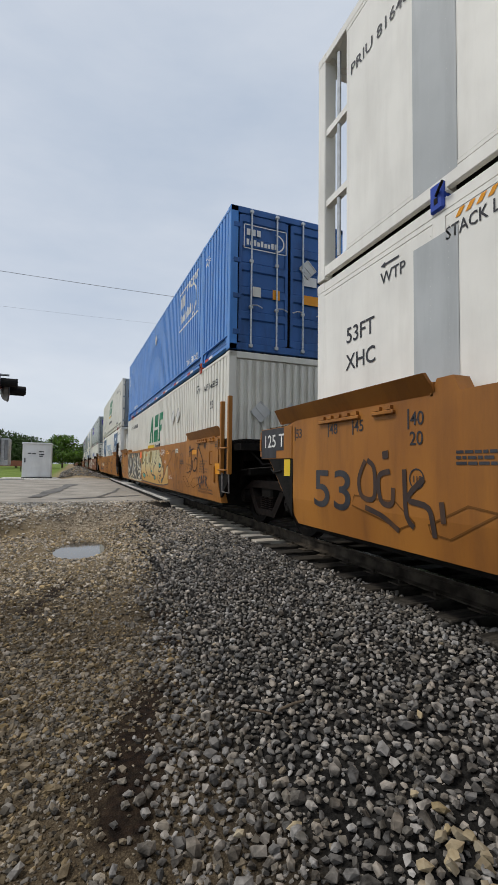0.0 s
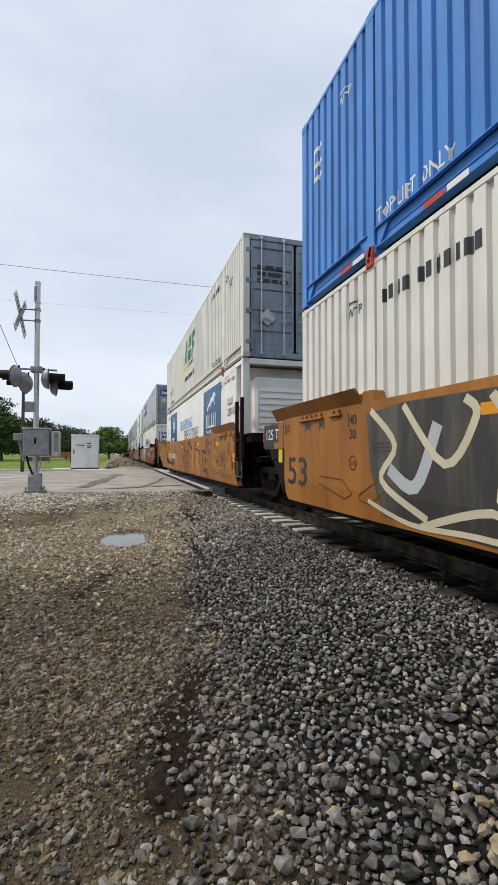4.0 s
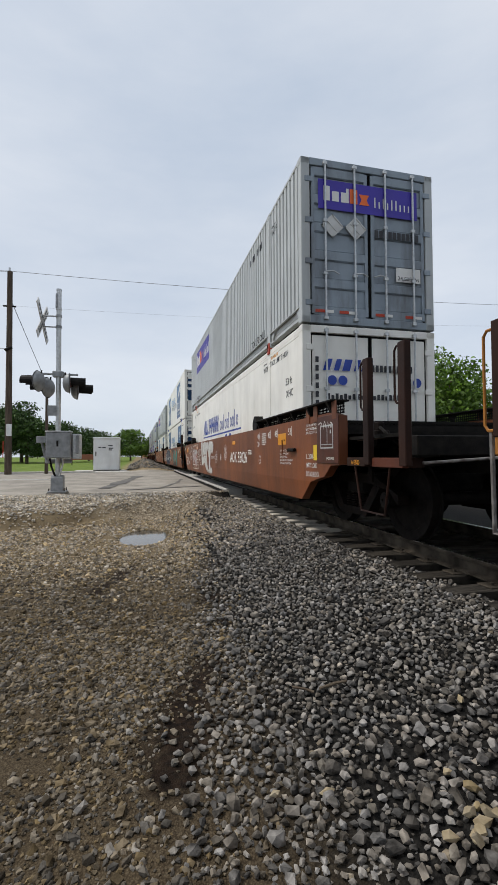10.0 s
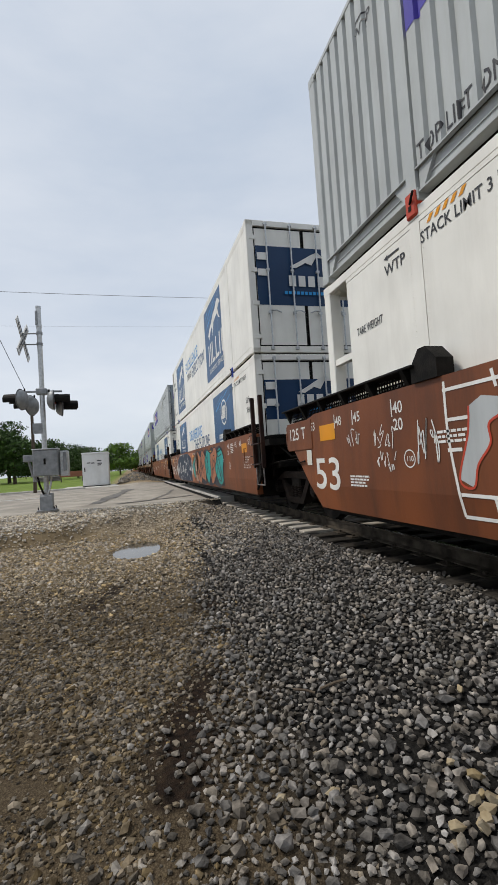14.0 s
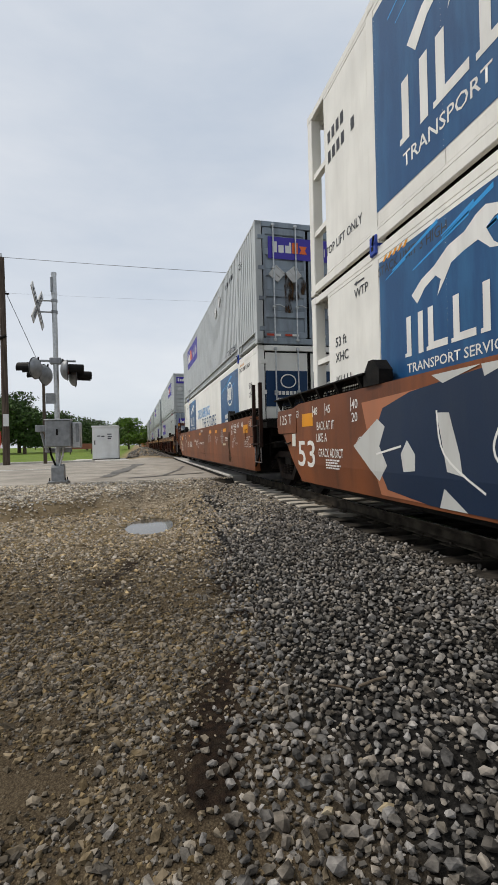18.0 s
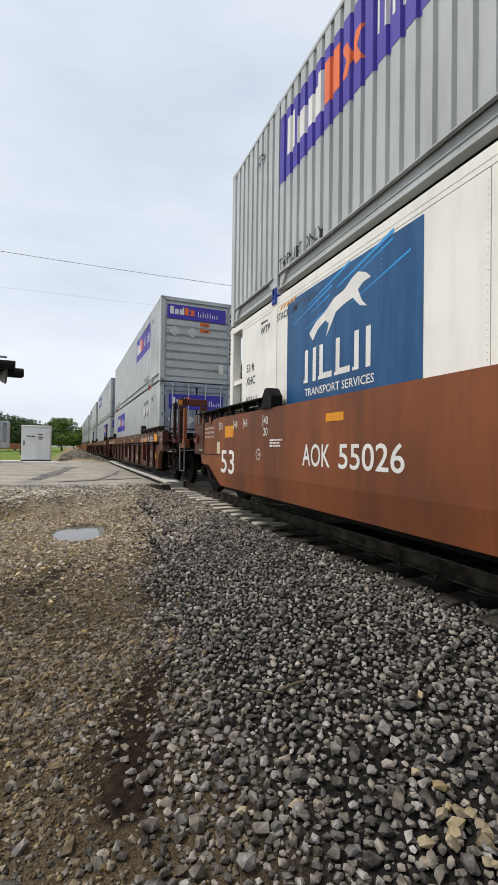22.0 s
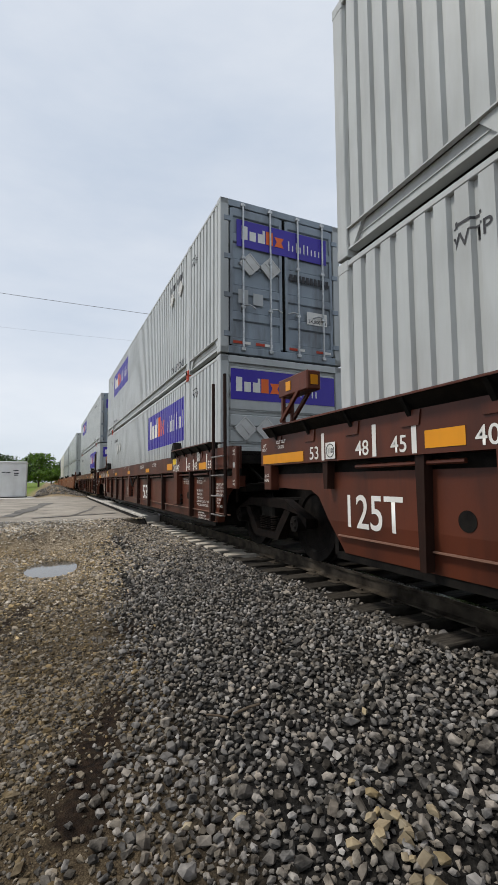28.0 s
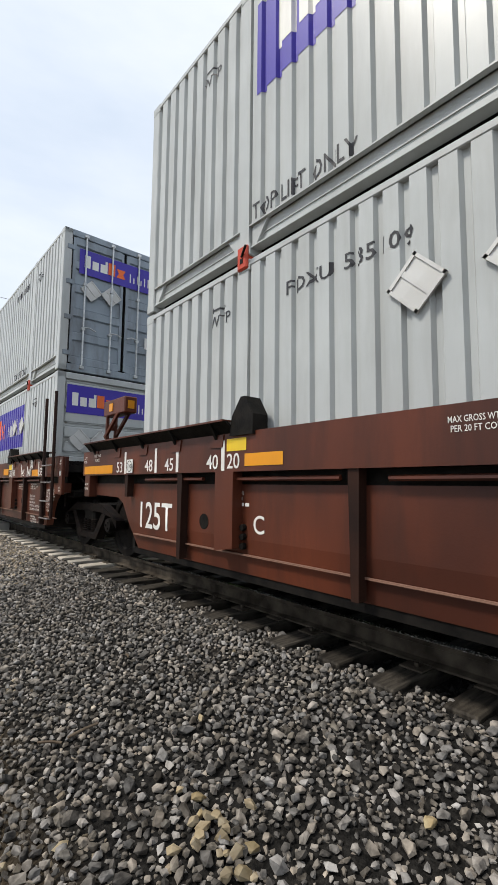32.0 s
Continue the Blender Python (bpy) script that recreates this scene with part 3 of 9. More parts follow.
def number_bars(owner, x, y_left, z, width, h, ribbed, mat=None):
    n = max(4, int(width / (h * 0.78)))
    w = width / n
    return side_shapes(owner, x, [rect(i * w, i * w + w * 0.62, 0, h) for i in range(n) if i != 4], y_left, z, mat or M_DECAL_BLACK, ribbed, name="number_bar")


def wtp(owner, y_left, z, h, mat, ribbed):
    """The letters of the wide-top-pick mark below a small arrow."""
    side_text(owner, -HW, "WTP", y_left, z, h, mat, ribbed)
    side_shapes(owner, -HW, [[(0.0, 0.02), (0.07, -0.01), (0.07, 0.009), (0.27, 0.009), (0.27, 0.031), (0.07, 0.031), (0.07, 0.05)]], y_left, z + h * 1.4, mat, ribbed, name="arrow")


def parcel_mark(c, y_left, z0, ribbed, w=3.85, h=0.98):
    """Purple side band with a white and orange word mark in plain blocks."""
    k = h / 0.98
    side_shapes(c, -HW, [rect(0, w, 0, h)], y_left, z0, M_PURPLE, ribbed, 0.004, "logo_band", "purple band with white and orange mark")
    y, z = y_left - 0.28 * k, z0 + 0.30 * k
    side_shapes(c, -HW, [rect(0, 0.22, 0, 0.52), rect(0.29, 0.53, 0, 0.37), rect(0.60, 0.95, 0, 0.37), rect(0.84, 0.95, 0.37, 0.52)], y, z, M_DECAL_WHITE, ribbed, 0.007, "white_mark")
    side_shapes(c, -HW, [rect(1.0, 1.32, 0, 0.52), [(1.36, 0), (1.48, 0), (1.56, 0.19), (1.46, 0.19)], [(1.46, 0.19), (1.56, 0.19), (1.48, 0.38), (1.36, 0.38)], [(1.56, 0.19), (1.64, 0), (1.76, 0), (1.66, 0.19)], [(1.56, 0.19), (1.66, 0.19), (1.76, 0.38), (1.64, 0.38)]], y, z, M_ORANGE_DECAL, ribbed, 0.007, "orange_mark")
    thin = [rect(2.0 + 0.118 * i, 2.04 + 0.118 * i, 0, 0.40 if i in (0, 2, 4, 6, 8, 12) else 0.27) for i in range(13)]
    side_shapes(c, -HW, thin, y, z, M_DECAL_WHITE, ribbed, 0.007, "thin_mark")


def end_parcel_mark(c, z0, w=1.95, h=0.52, x0=-0.98):
    end_shapes(c, [rect(0, w, 0, h)], x0, z0, M_PURPLE, 0.004, "logo_band", "purple band on the end")
    end_shapes(c, [rect(0.1, 0.22, 0, 0.26), rect(0.26, 0.39, 0, 0.18), rect(0.43, 0.58, 0, 0.18), rect(0.53, 0.58, 0.18, 0.26)], x0, z0 + 0.15, M_DECAL_WHITE, -0.002, "white_mark")
    end_shapes(c, [rect(0.6, 0.75, 0, 0.26), [(0.78, 0), (0.98, 0), (0.93, 0.095), (0.98, 0.19), (0.78, 0.19), (0.83, 0.095)]], x0, z0 + 0.15, M_ORANGE_DECAL, -0.002, "orange_mark")
    end_shapes(c, [rect(1.08 + i * 0.085, 1.105 + i * 0.085, 0, 0.19 if i in (0, 2, 4, 5) else 0.12) for i in range(9)], x0, z0 + 0.13, M_DECAL_WHITE, -0.002, "thin_mark")


def picture_panel(c, y_left, z0, w, h, kind):
    """Dark blue printed panel on a smooth wall, with a pale beast or ring above plain word blocks."""
    x = -HW
    side_shapes(c, x, [rect(0, w, 0, h)], y_left, z0, M_NAVY, False, 0.003, "picture_panel", "dark blue printed panel")
    r = random.Random(int(y_left * 10))
    side_shapes(c, x, [[(a, b), (a + l, b + l * 0.22), (a + l, b + l * 0.22 + t), (a, b + t * 0.4)] for a, b, l, t in ((w * r.uniform(0.02, 0.6), h * r.uniform(0.66, 0.9), w * r.uniform(0.15, 0.38), r.uniform(0.02, 0.05)) for _ in range(7))], y_left, z0, M_LIGHTBLUE, False, 0.0045, "blue_streak")
    if kind == "ring":
        cx, cy, k = w * 0.56, h * 0.60, h / 1.5
        side_shapes(c, x, ring(cx, cy, 0.40 * k, 0.36 * k, 0.05 * k), y_left, z0, M_DECAL_WHITE, False, 0.006, "white_ring")
        side_shapes(c, x, blocks((0.13, 0.13, 0.15), 0.36 * k, 0.3, 0.3, cx - 0.32 * k) and [[(a, b + cy - 0.18 * k) for a, b in p] for p in blocks((0.13 * k, 0.13 * k, 0.15 * k), 0.36 * k, 0.3, 0.3, cx - 0.32 * k)], y_left, z0, M_DECAL_WHITE, False, 0.006, "white_mark")
        side_shapes(c, x, [[(a, b + 0.18 * k) for a, b in p] for p in blocks([0.1 * k] * 7, 0.13 * k, 0.35, 0.15, w * 0.26)] + [[(a, b + 0.0 * k + 0.02) for a, b in p] for p in blocks([0.1 * k] * 7, 0.11 * k, 0.35, 0.15, w * 0.26)], y_left, z0, M_DECAL_WHITE, False, 0.006, "word_mark")
    else:
        k = h / 1.5
        b0 = h * 0.62
        beast = [(0.0, 0.05), (0.18, 0.16), (0.40, 0.22), (0.62, 0.33), (0.85, 0.36), (1.0, 0.44), (1.12, 0.47), (1.26, 0.42), (1.36, 0.34), (1.22, 0.33), (1.12, 0.28), (1.2, 0.14), (1.3, 0.06), (1.16, 0.1), (1.02, 0.22), (0.84, 0.2), (0.66, 0.16), (0.56, 0.04), (0.44, -0.08), (0.5, 0.06), (0.42, 0.12), (0.24, 0.06), (0.1, -0.06)]
        side_shapes(c, x, [[(w * 0.24 + a * k * 0.92, b0 - 0.06 * k + b * k * 1.0) for a, b in beast]], y_left, z0, M_DECAL_WHITE, False, 0.006, "running_beast", "white running animal emblem")
        q = []
        for i in range(4):
            a = w * 0.2 + i * 0.36 * k
            q += [rect(a, a + 0.08 * k, 0.3 * k, 0.72 * k), rect(a - 0.03 * k, a, 0.3 * k, 0.34 * k), rect(a + 0.08 * k, a + 0.28 * k, 0.3 * k, 0.37 * k) if i in (1, 2) else rect(a + 0.2 * k, a + 0.28 * k, 0.3 * k, 0.72 * k)]
        side_shapes(c, x, q, y_left, z0, M_DECAL_WHITE, False, 0.006, "word_mark")
        side_text(c, x, "TRANSPORT SERVICES", y_left - w * 0.2, z0 + 0.13 * k, 0.095 * k, M_DECAL_WHITE, lift=0.006, width=1.42 * k)


def freight_mark(c, y_left, z0):
    """Green slanted blocks over a yellow bar."""
    q = [[(0.0, 0), (0.24, 0), (0.52, 0.55), (0.54, 0), (0.82, 0), (0.78, 0.95), (0.5, 0.95)], rect(0.95, 1.7, 0, 0.42, 0.2), rect(0.97, 1.66, 0.52, 0.95, 0.2), rect(1.86, 2.08, 0, 0.95, 0.2), rect(2.08, 2.5, 0.7, 0.95, 0.2), rect(2.08, 2.36, 0.34, 0.54, 0.2)]
    side_shapes(c, -HW, q, y_left, z0, M_GREEN, True, 0.005, "green_mark", "green slanted word mark")
    side_shapes(c, -HW, [rect(-0.30, 1.15, -0.24, -0.08)], y_left, z0, M_LABEL, True, 0.005, "yellow_bar")
    side_shapes(c, -HW, blocks([0.1] * 7, 0.14, 0.4, 0.15, 1.3, (1, 2, 3)), y_left, z0 - 0.22, M_DECAL_BLACK, True, 0.005, "word_mark")
    side_shapes(c, -HW, [[(a, b - 0.72) for a, b in p] for p in blocks([0.1] * 16, 0.2, 0.45, 0.1, 0.1, (1, 4, 5, 6, 9, 10, 12, 13))], y_left, z0, M_DECAL_BLACK, True, 0.005, "word_mark")


def shipper_mark(c, y_left, z0):
    """Royal blue slanted word blocks with an underline and dots."""
    q = [[(0, 0), (0.15, 0), (0.38, 0.4), (0.38, 0), (0.53, 0), (0.56, 0.58), (0.36, 0.58)]]
    x = 0.62
    for w in (0.3, 0.3, 0.14, 0.44, 0.44, 0.36, 0.36):
        q += [rect(x, x + 0.12, 0, 0.58, 0.3)]
        if w > 0.35:
            q += [rect(x + w - 0.12, x + w, 0, 0.58, 0.3), rect(x + 0.12, x + w - 0.12, 0.23, 0.35, 0.3)]
        elif w > 0.2:
            q += [rect(x + 0.12, x + w * 0.9, 0, 0.12, 0.3)]
        x += w + 0.07
    side_shapes(c, -HW, q, y_left, z0, M_ROYAL, False, 0.005, "blue_mark", "royal blue slanted word mark")
    q = []
    for i in range(11):
        q += ring(x + 0.22 + i * 0.29, 0.17, 0.12, 0.16, 0.05, 12) if i % 3 else [rect(x + 0.14 + i * 0.29, x + 0.2 + i * 0.29, 0, 0.5)]
    side_shapes(c, -HW, q, y_left, z0, M_ROYAL, False, 0.005, "thin_mark")
    side_shapes(c, -HW, [rect(-0.05, x + 3.6, -0.12, -0.07)], y_left, z0, M_ROYAL, False, 0.005, "underline")
    for i in range(2):
        side_shapes(c, -HW, [ellipse(x + 1.5 + i * 0.62, -0.36, 0.24, 0.21)], y_left, z0, M_ROYAL, False, 0.005, "dot")


# ---- containers, built ----
def container(name, u0, z0, kind, mat, label, doors=True, door_mat=None, nose=None, near=True):
    """A 53-foot container, closed, with its sides along the track and one end towards the start of the train."""
    c = roll_on(thing(name, Matrix(), label, "container", "stacked containers"), u0, z0)
    dm = door_mat or mat
    zb, zt = (0.30, CH - 0.075) if kind == "corr" else (0.16, CH - 0.12)
    ya = 0.62 if nose == "lead" else 0.14
    yb = CL - (0.62 if nose == "trail" else 0.14)
    for sgn, x in ((1, -HW), (-1, HW)):
        for y0, y1 in ((ya, POST - 0.07), (POST + 0.07, CL - POST - 0.07), (CL - POST + 0.07, yb)):
            if kind == "corr":
                cpart("side_panel", (sgn, y0), lambda: side_sheet(x + sgn * 0.006, sgn, y0, y1, zb, zt), mat, c)
            else:
                k = max(1, round((y1 - y0) / 1.22)) if sgn > 0 and near else 1
                for i in range(k):
                    a, b = y0 + (y1 - y0) * i / k, y0 + (y1 - y0) * (i + 1) / k
                    cpart("side_panel", (sgn, round(a, 3), round(b, 3)), lambda: box(bmesh.new(), x + sgn * 0.004, x + sgn * 0.03, a + 0.005, b - 0.005, zb + 0.04, zt - 0.05), mat, c)
        if kind == "smooth" and sgn > 0:
            cpart("side_backing", (ya, yb), lambda: box(box(box(bmesh.new(), x + 0.012, x + 0.035, ya, yb, zb, zt), x + 0.001, x + 0.012, ya, yb, zb, zb + 0.035), x + 0.001, x + 0.012, ya, yb, zt - 0.045, zt), mat, c)
            if near:
                cpart("rivets", (ya, yb), lambda: rivets(x + 0.004, ya, yb, zb, zt), mat, c)["kind"] = "stuff"
        for y in (POST, CL - POST):
            cpart("side_post", (sgn, y, kind), lambda: B(x, x + sgn * 0.11, y - 0.07, y + 0.07, 0.02, zt), mat, c)
        cpart("top_rail", (sgn, kind), lambda: B(x, x + sgn * 0.06, 0.16, CL - 0.16, zt, CH - 0.012, bevel=0.008), mat, c)
        if kind == "corr":
            # a deep channel set back under the corrugated skin, with sloping gussets at its ends
            cpart("bottom_rail", ("c", sgn), lambda: box(B(x + sgn * 0.066, x + sgn * 0.103, 0.16, CL - 0.16, 0.085, zb, bevel=0.006), x + sgn * 0.055, x + sgn * 0.10, 0.16, CL - 0.16, 0.185, 0.195), mat, c)
            cpart("skin_flange", (sgn,), lambda: B(x + sgn * 0.003, x + sgn * 0.05, 0.16, CL - 0.16, zb - 0.008, zb + 0.006), mat, c)
            cpart("rail_lip", (sgn,), lambda: B(x + sgn * 0.01, x + sgn * 0.12, 0.16, CL - 0.16, 0.07, 0.085), mat, c)
            if near:
                for ye, d in ((0.16, 1), (POST - 0.09, -1), (POST + 0.09, 1), (CL - POST - 0.09, -1), (CL - POST + 0.09, 1), (CL - 0.17, -1)):
                    cpart("gusset", (sgn, ye, d), lambda: prism(bmesh.new(), [(ye, 0.085), (ye + d * 0.05, 0.085), (ye + d * 0.22, zb), (ye, zb)], x + sgn * 0.03, x + sgn * 0.066), mat, c)
        else:
            cpart("bottom_rail", (sgn,), lambda: B(x, x + sgn * 0.06, 0.16, CL - 0.16, 0.03, zb, bevel=0.008), mat, c)
        for y in (0.0, CL - 0.16):
            cpart("corner_post", (sgn, y), lambda: B(x, x + sgn * 0.16, y, y + 0.16, 0.0, CH, bevel=0.01), mat, c)
        if near:
            for y in (0.0, CL - 0.17, POST - 0.09, CL - POST - 0.09):
                for z in (0.0, CH - 0.12):
                    cpart("corner_casting", (sgn, y, z), lambda: casting(x, sgn, y, z), mat, c)
        if nose:
            y = 0.16 if nose == "lead" else CL - 0.62
            for z in (0.95, 1.85):
                cpart("nose_bar", (sgn, y, z), lambda: B(x + sgn * 0.02, x + sgn * 0.1, y, y + 0.46, z - 0.04, z + 0.04), mat, c)
            cpart("nose_stile", (sgn, y), lambda: B(x + sgn * 0.02, x + sgn * 0.1, (y + 0.44 if nose == "lead" else y - 0.02), (y + 0.48 if nose == "lead" else y + 0.02), zb, zt), mat, c)
    cpart("roof", (), lambda: B(-HW + 0.06, HW - 0.06, 0.05, CL - 0.05, CH - 0.05, CH - 0.02), mat, c)
    cpart("floor", (kind,), lambda: B(-HW + 0.105, HW - 0.105, 0.105, CL - 0.05, 0.10 if kind == "corr" else 0.04, 0.15), M_BLACK, c)
    cpart("end_wall", ("far", yb), lambda: B(-HW + 0.035, HW - 0.035, yb - 0.04, yb, 0.15, CH - 0.1), mat, c)
    if nose == "trail":
        cpart("end_header", ("far",), lambda: B(-HW + 0.16, HW - 0.16, CL - 0.1, CL, CH - 0.13, CH), mat, c)
    if nose == "lead":
        cpart("end_wall", ("near", ya), lambda: B(-HW + 0.035, HW - 0.035, ya, ya + 0.04, 0.15, CH - 0.1), mat, c)
        cpart("end_header", (), lambda: B(-HW + 0.16, HW - 0.16, 0.0, 0.1, CH - 0.13, CH, bevel=0.008), mat, c)
        unit = cpart("cooling_unit", (), lambda: B(-0.95, 0.95, 0.14, 0.62, 0.35, 2.5, bevel=0.06), mat, c, "white louvred cooling unit")
        for i in range(12):
            cpart("louvre", (i,), lambda: prism(bmesh.new(), [(0.14, 0.5 + i * 0.15), (0.115, 0.5 + i * 0.15), (0.14, 0.6 + i * 0.15)], -0.85, 0.85), mat, unit)
    else:
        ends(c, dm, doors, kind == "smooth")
    return c


def rivets(x, ya, yb, zb, zt):
    """Rivet heads in rows along the panel seams and rails."""
    bm = bmesh.new()
    pts = []
    n = max(1, round((CL - 2 * POST) / 1.22))
    seams = [POST - 0.1, POST + 0.1, CL - POST - 0.1, CL - POST + 0.1, ya + 0.04, yb - 0.04]
    seams += [POST + 0.07 + (CL - 2 * POST - 0.14) * i / n + 0.025 for i in range(1, n)]
    for y in seams:
        pts += [(y, zb + 0.06 + i * 0.055) for i in range(int((zt - zb - 0.1) / 0.055))]
    for z in (zb + 0.02, zt - 0.02):
        pts += [(ya + 0.05 + i * 0.07, z) for i in range(int((yb - ya - 0.1) / 0.07))]
    r = 0.009
    for y, z in pts:
        a = [bm.verts.new((x, y + dy, z + dz)) for dy, dz in ((-r, 0), (0, -r), (r, 0), (0, r))]
        t = bm.verts.new((x - 0.006, y, z))
        for i in range(4):
            bm.faces.new((a[i], a[(i + 1) % 4], t))
    return bm


def casting(x, sgn, y, z):
    bm = B(x - sgn * 0.004, x + sgn * 0.16, y, y + 0.175, z, z + 0.12, bevel=0.01)
    box(bm, x - sgn * 0.0055, x - sgn * 0.0045, y + 0.055, y + 0.12, z + 0.035, z + 0.085)
    return bm


def ends(c, mat, doors, flat=False):
    cpart("end_header", (), lambda: B(-HW + 0.16, HW - 0.16, 0.0, 0.1, CH - 0.13, CH, bevel=0.008), mat, c)
    cpart("end_sill", (), lambda: B(-HW + 0.16, HW - 0.16, 0.0, 0.1, 0.0, 0.14, bevel=0.008), mat, c)
    if doors is True:
        for sx in (-1, 1):
            x0, x1 = (0.012, HW - 0.165) if sx > 0 else (-HW + 0.165, -0.012)
            d = cpart("door", (sx,), lambda: B(x0 + 0.03, x1 - 0.03, 0.04, 0.075, 0.178, CH - 0.168), mat, c)
            cpart("door_seal", (sx,), lambda: B(x0 - 0.004, x1 + 0.004, 0.055, 0.09, 0.14, CH - 0.13), M_BLACK, d, "black rubber seal")
            for i in range(0 if flat else 6):
                z = 0.22 + (CH - 0.44) * i / 5
                cpart("door_rib", (sx, i), lambda: B(x0 + 0.06, x1 - 0.06, 0.014, 0.042, z - 0.09, z + 0.09, bevel=0.02), mat, d)
            for x in () if flat else (x0 + 0.052, x1 - 0.052):
                cpart("door_stile", (sx, round(x, 2)), lambda: B(x - 0.03, x + 0.03, 0.012, 0.042, 0.17, CH - 0.16), mat, d)
            for i in range(4):
                z = 0.35 + i * 0.72
                xe = x1 + 0.03 if sx > 0 else x0 - 0.03
                cpart("hinge", (sx, i), lambda: B(xe - 0.07, xe + 0.07, -0.014, 0.014, z - 0.05, z + 0.05, bevel=0.008), mat, d)
            for fx in (0.30, 0.86):
                x = sx * fx
                rd = cpart("lock_rod", (sx, fx), lambda: rod(bmesh.new(), (x, -0.03, 0.06), (x, -0.03, CH - 0.05), 0.019), M_GALV, d)
                cpart("handle", (sx, fx), lambda: pipe([(x, -0.045, CH * 0.31), (x - sx * 0.13, -0.05, CH * 0.315), (x - sx * 0.24, -0.045, CH * 0.30)], 0.014), M_GALV, d)
                for z in (0.09, CH * 0.3, CH * 0.62, CH - 0.09):
                    cpart("rod_bracket", (sx, fx, round(z, 2)), lambda: B(x - 0.04, x + 0.04, -0.05, 0.014, z - 0.03, z + 0.03, bevel=0.008), M_GALV, d)
    else:
        cpart("end_panel", (), lambda: B(-HW + 0.16, HW - 0.16, 0.05, 0.07, 0.14, CH - 0.13), mat, c)
        for i in range(9 if doors is False else 0):
            z = 0.28 + i * 0.29
            cpart("end_rib", (i,), lambda: B(-HW + 0.17, HW - 0.17, 0.012, 0.05, z - 0.115, z + 0.115, bevel=0.03), mat, c)


def end_corrugated(c, mat):
    """Upright corrugations on a doorless end."""
    n = 13
    for i in range(n):
        x = -HW + 0.2 + (CW - 0.4) * (i + 0.5) / n
        cpart("end_rib", ("v", i), lambda: B(x - 0.055, x + 0.055, 0.012, 0.05, 0.15, CH - 0.14, bevel=0.03), mat, c)

# ---- stones ----
def stone_shapes(count, seed, flat=0.62, points=11):
    """Broken stone shapes: hulls of points spread evenly round a lump, knocked in and out."""
    rng = random.Random(seed)
    out = []
    for _ in range(count):
        bm = bmesh.new()
        turn, lean = rng.uniform(0, 6.28), rng.uniform(-0.25, 0.25)
        for k in range(points):
            h = 1 - 2 * (k + 0.5) / points
            a = turn + k * 2.39996 + rng.uniform(-0.45, 0.45)
            r = math.sqrt(1 - h * h)
            v = Vector((r * math.cos(a), r * math.sin(a), h))
            v *= rng.uniform(0.72, 1.03) / max(abs(v.x), abs(v.y), abs(v.z)) ** 0.45
            bm.verts.new((v.x * 1.05 + lean * v.y, v.y * 0.8, v.z * flat))
        bmesh.ops.convex_hull(bm, input=bm.verts)
        bmesh.ops.delete(bm, geom=[v for v in bm.verts if not v.link_faces], context="VERTS")
        bm.verts.index_update()
        bm.verts.ensure_lookup_table()
        out.append((np.array([v.co[:] for v in bm.verts]), [[v.index for v in f.verts] for f in bm.faces]))
        bm.free()
    return out


SHAPES = stone_shapes(18, 5, 0.66, 12)


def scatter(name, spots, material, seed, shapes=SHAPES):
    """Many stones in one mesh; spots are (x, y, z, size)."""
    rng = np.random.default_rng(seed)
    vs, loops, counts, base = [], [], [], 0
    for x, y, z, s in spots:
        co, faces = shapes[int(rng.integers(len(shapes)))]
        a, b, c = rng.uniform(0, 6.283), rng.normal(0, 0.35), rng.normal(0, 0.35)
        rot = np.array(Euler((b, c, a)).to_matrix())
        k = s * np.array([rng.uniform(0.8, 1.25), 1.0, rng.uniform(0.8, 1.2)])
        vs.append((co * k) @ rot.T + (x, y, z))
        for f in faces:
            loops.extend(i + base for i in f)
            counts.append(len(f))
        base += len(co)
    me = bpy.data.meshes.new(name)
    v = np.concatenate(vs)
    me.vertices.add(len(v))
    me.vertices.foreach_set("co", v.ravel())
    me.loops.add(len(loops))
    me.loops.foreach_set("vertex_index", loops)
    me.polygons.add(len(counts))
    me.polygons.foreach_set("loop_start", np.concatenate(([0], np.cumsum(counts)[:-1])))
    me.update(calc_edges=True)
    me.shade_flat()
    me.materials.append(material)
    return new(name, me)


def spread(rng, n, x0, x1, y0, y1, keep, size, sink=0.25, lift=0.0):
    out = []
    for _ in range(n):
        x, y = rng.uniform(x0, x1), rng.uniform(y0, y1)
        if keep(x, y, rng):
            s = size(rng)
            out.append((x, y, gz(x, y) + s * (0.45 - sink) + lift, s))
    return out


def settle(rng, n, x0, x1, y0, y1, keep, size, sink=0.0, apart=0.8):
    """Stones that lie side by side, with gaps between them: none closer to another than their sizes allow."""
    out, cells, g = [], {}, 0.1
    for _ in range(n):
        x, y = rng.uniform(x0, x1), rng.uniform(y0, y1)
        s = size(rng)
        i, j = math.floor(x / g), math.floor(y / g)
        if any((x - a) ** 2 + (y - b) ** 2 < (apart * (s + c)) ** 2 for di in (-1, 0, 1) for dj in (-1, 0, 1) for a, b, c in cells.get((i + di, j + dj), ())):
            continue
        if keep(x, y, rng):
            cells.setdefault((i, j), []).append((x, y, s))
            out.append((x, y, gz(x, y) + s * (0.45 - sink), s))
    return out


def edge(y):
    """Where the ballast meets the dirt, wandering along the track."""
    return 0.17 + 0.172 * y + 0.06 * math.sin(1.9 * y) + 0.05 * math.sin(4.1 * y + 1)


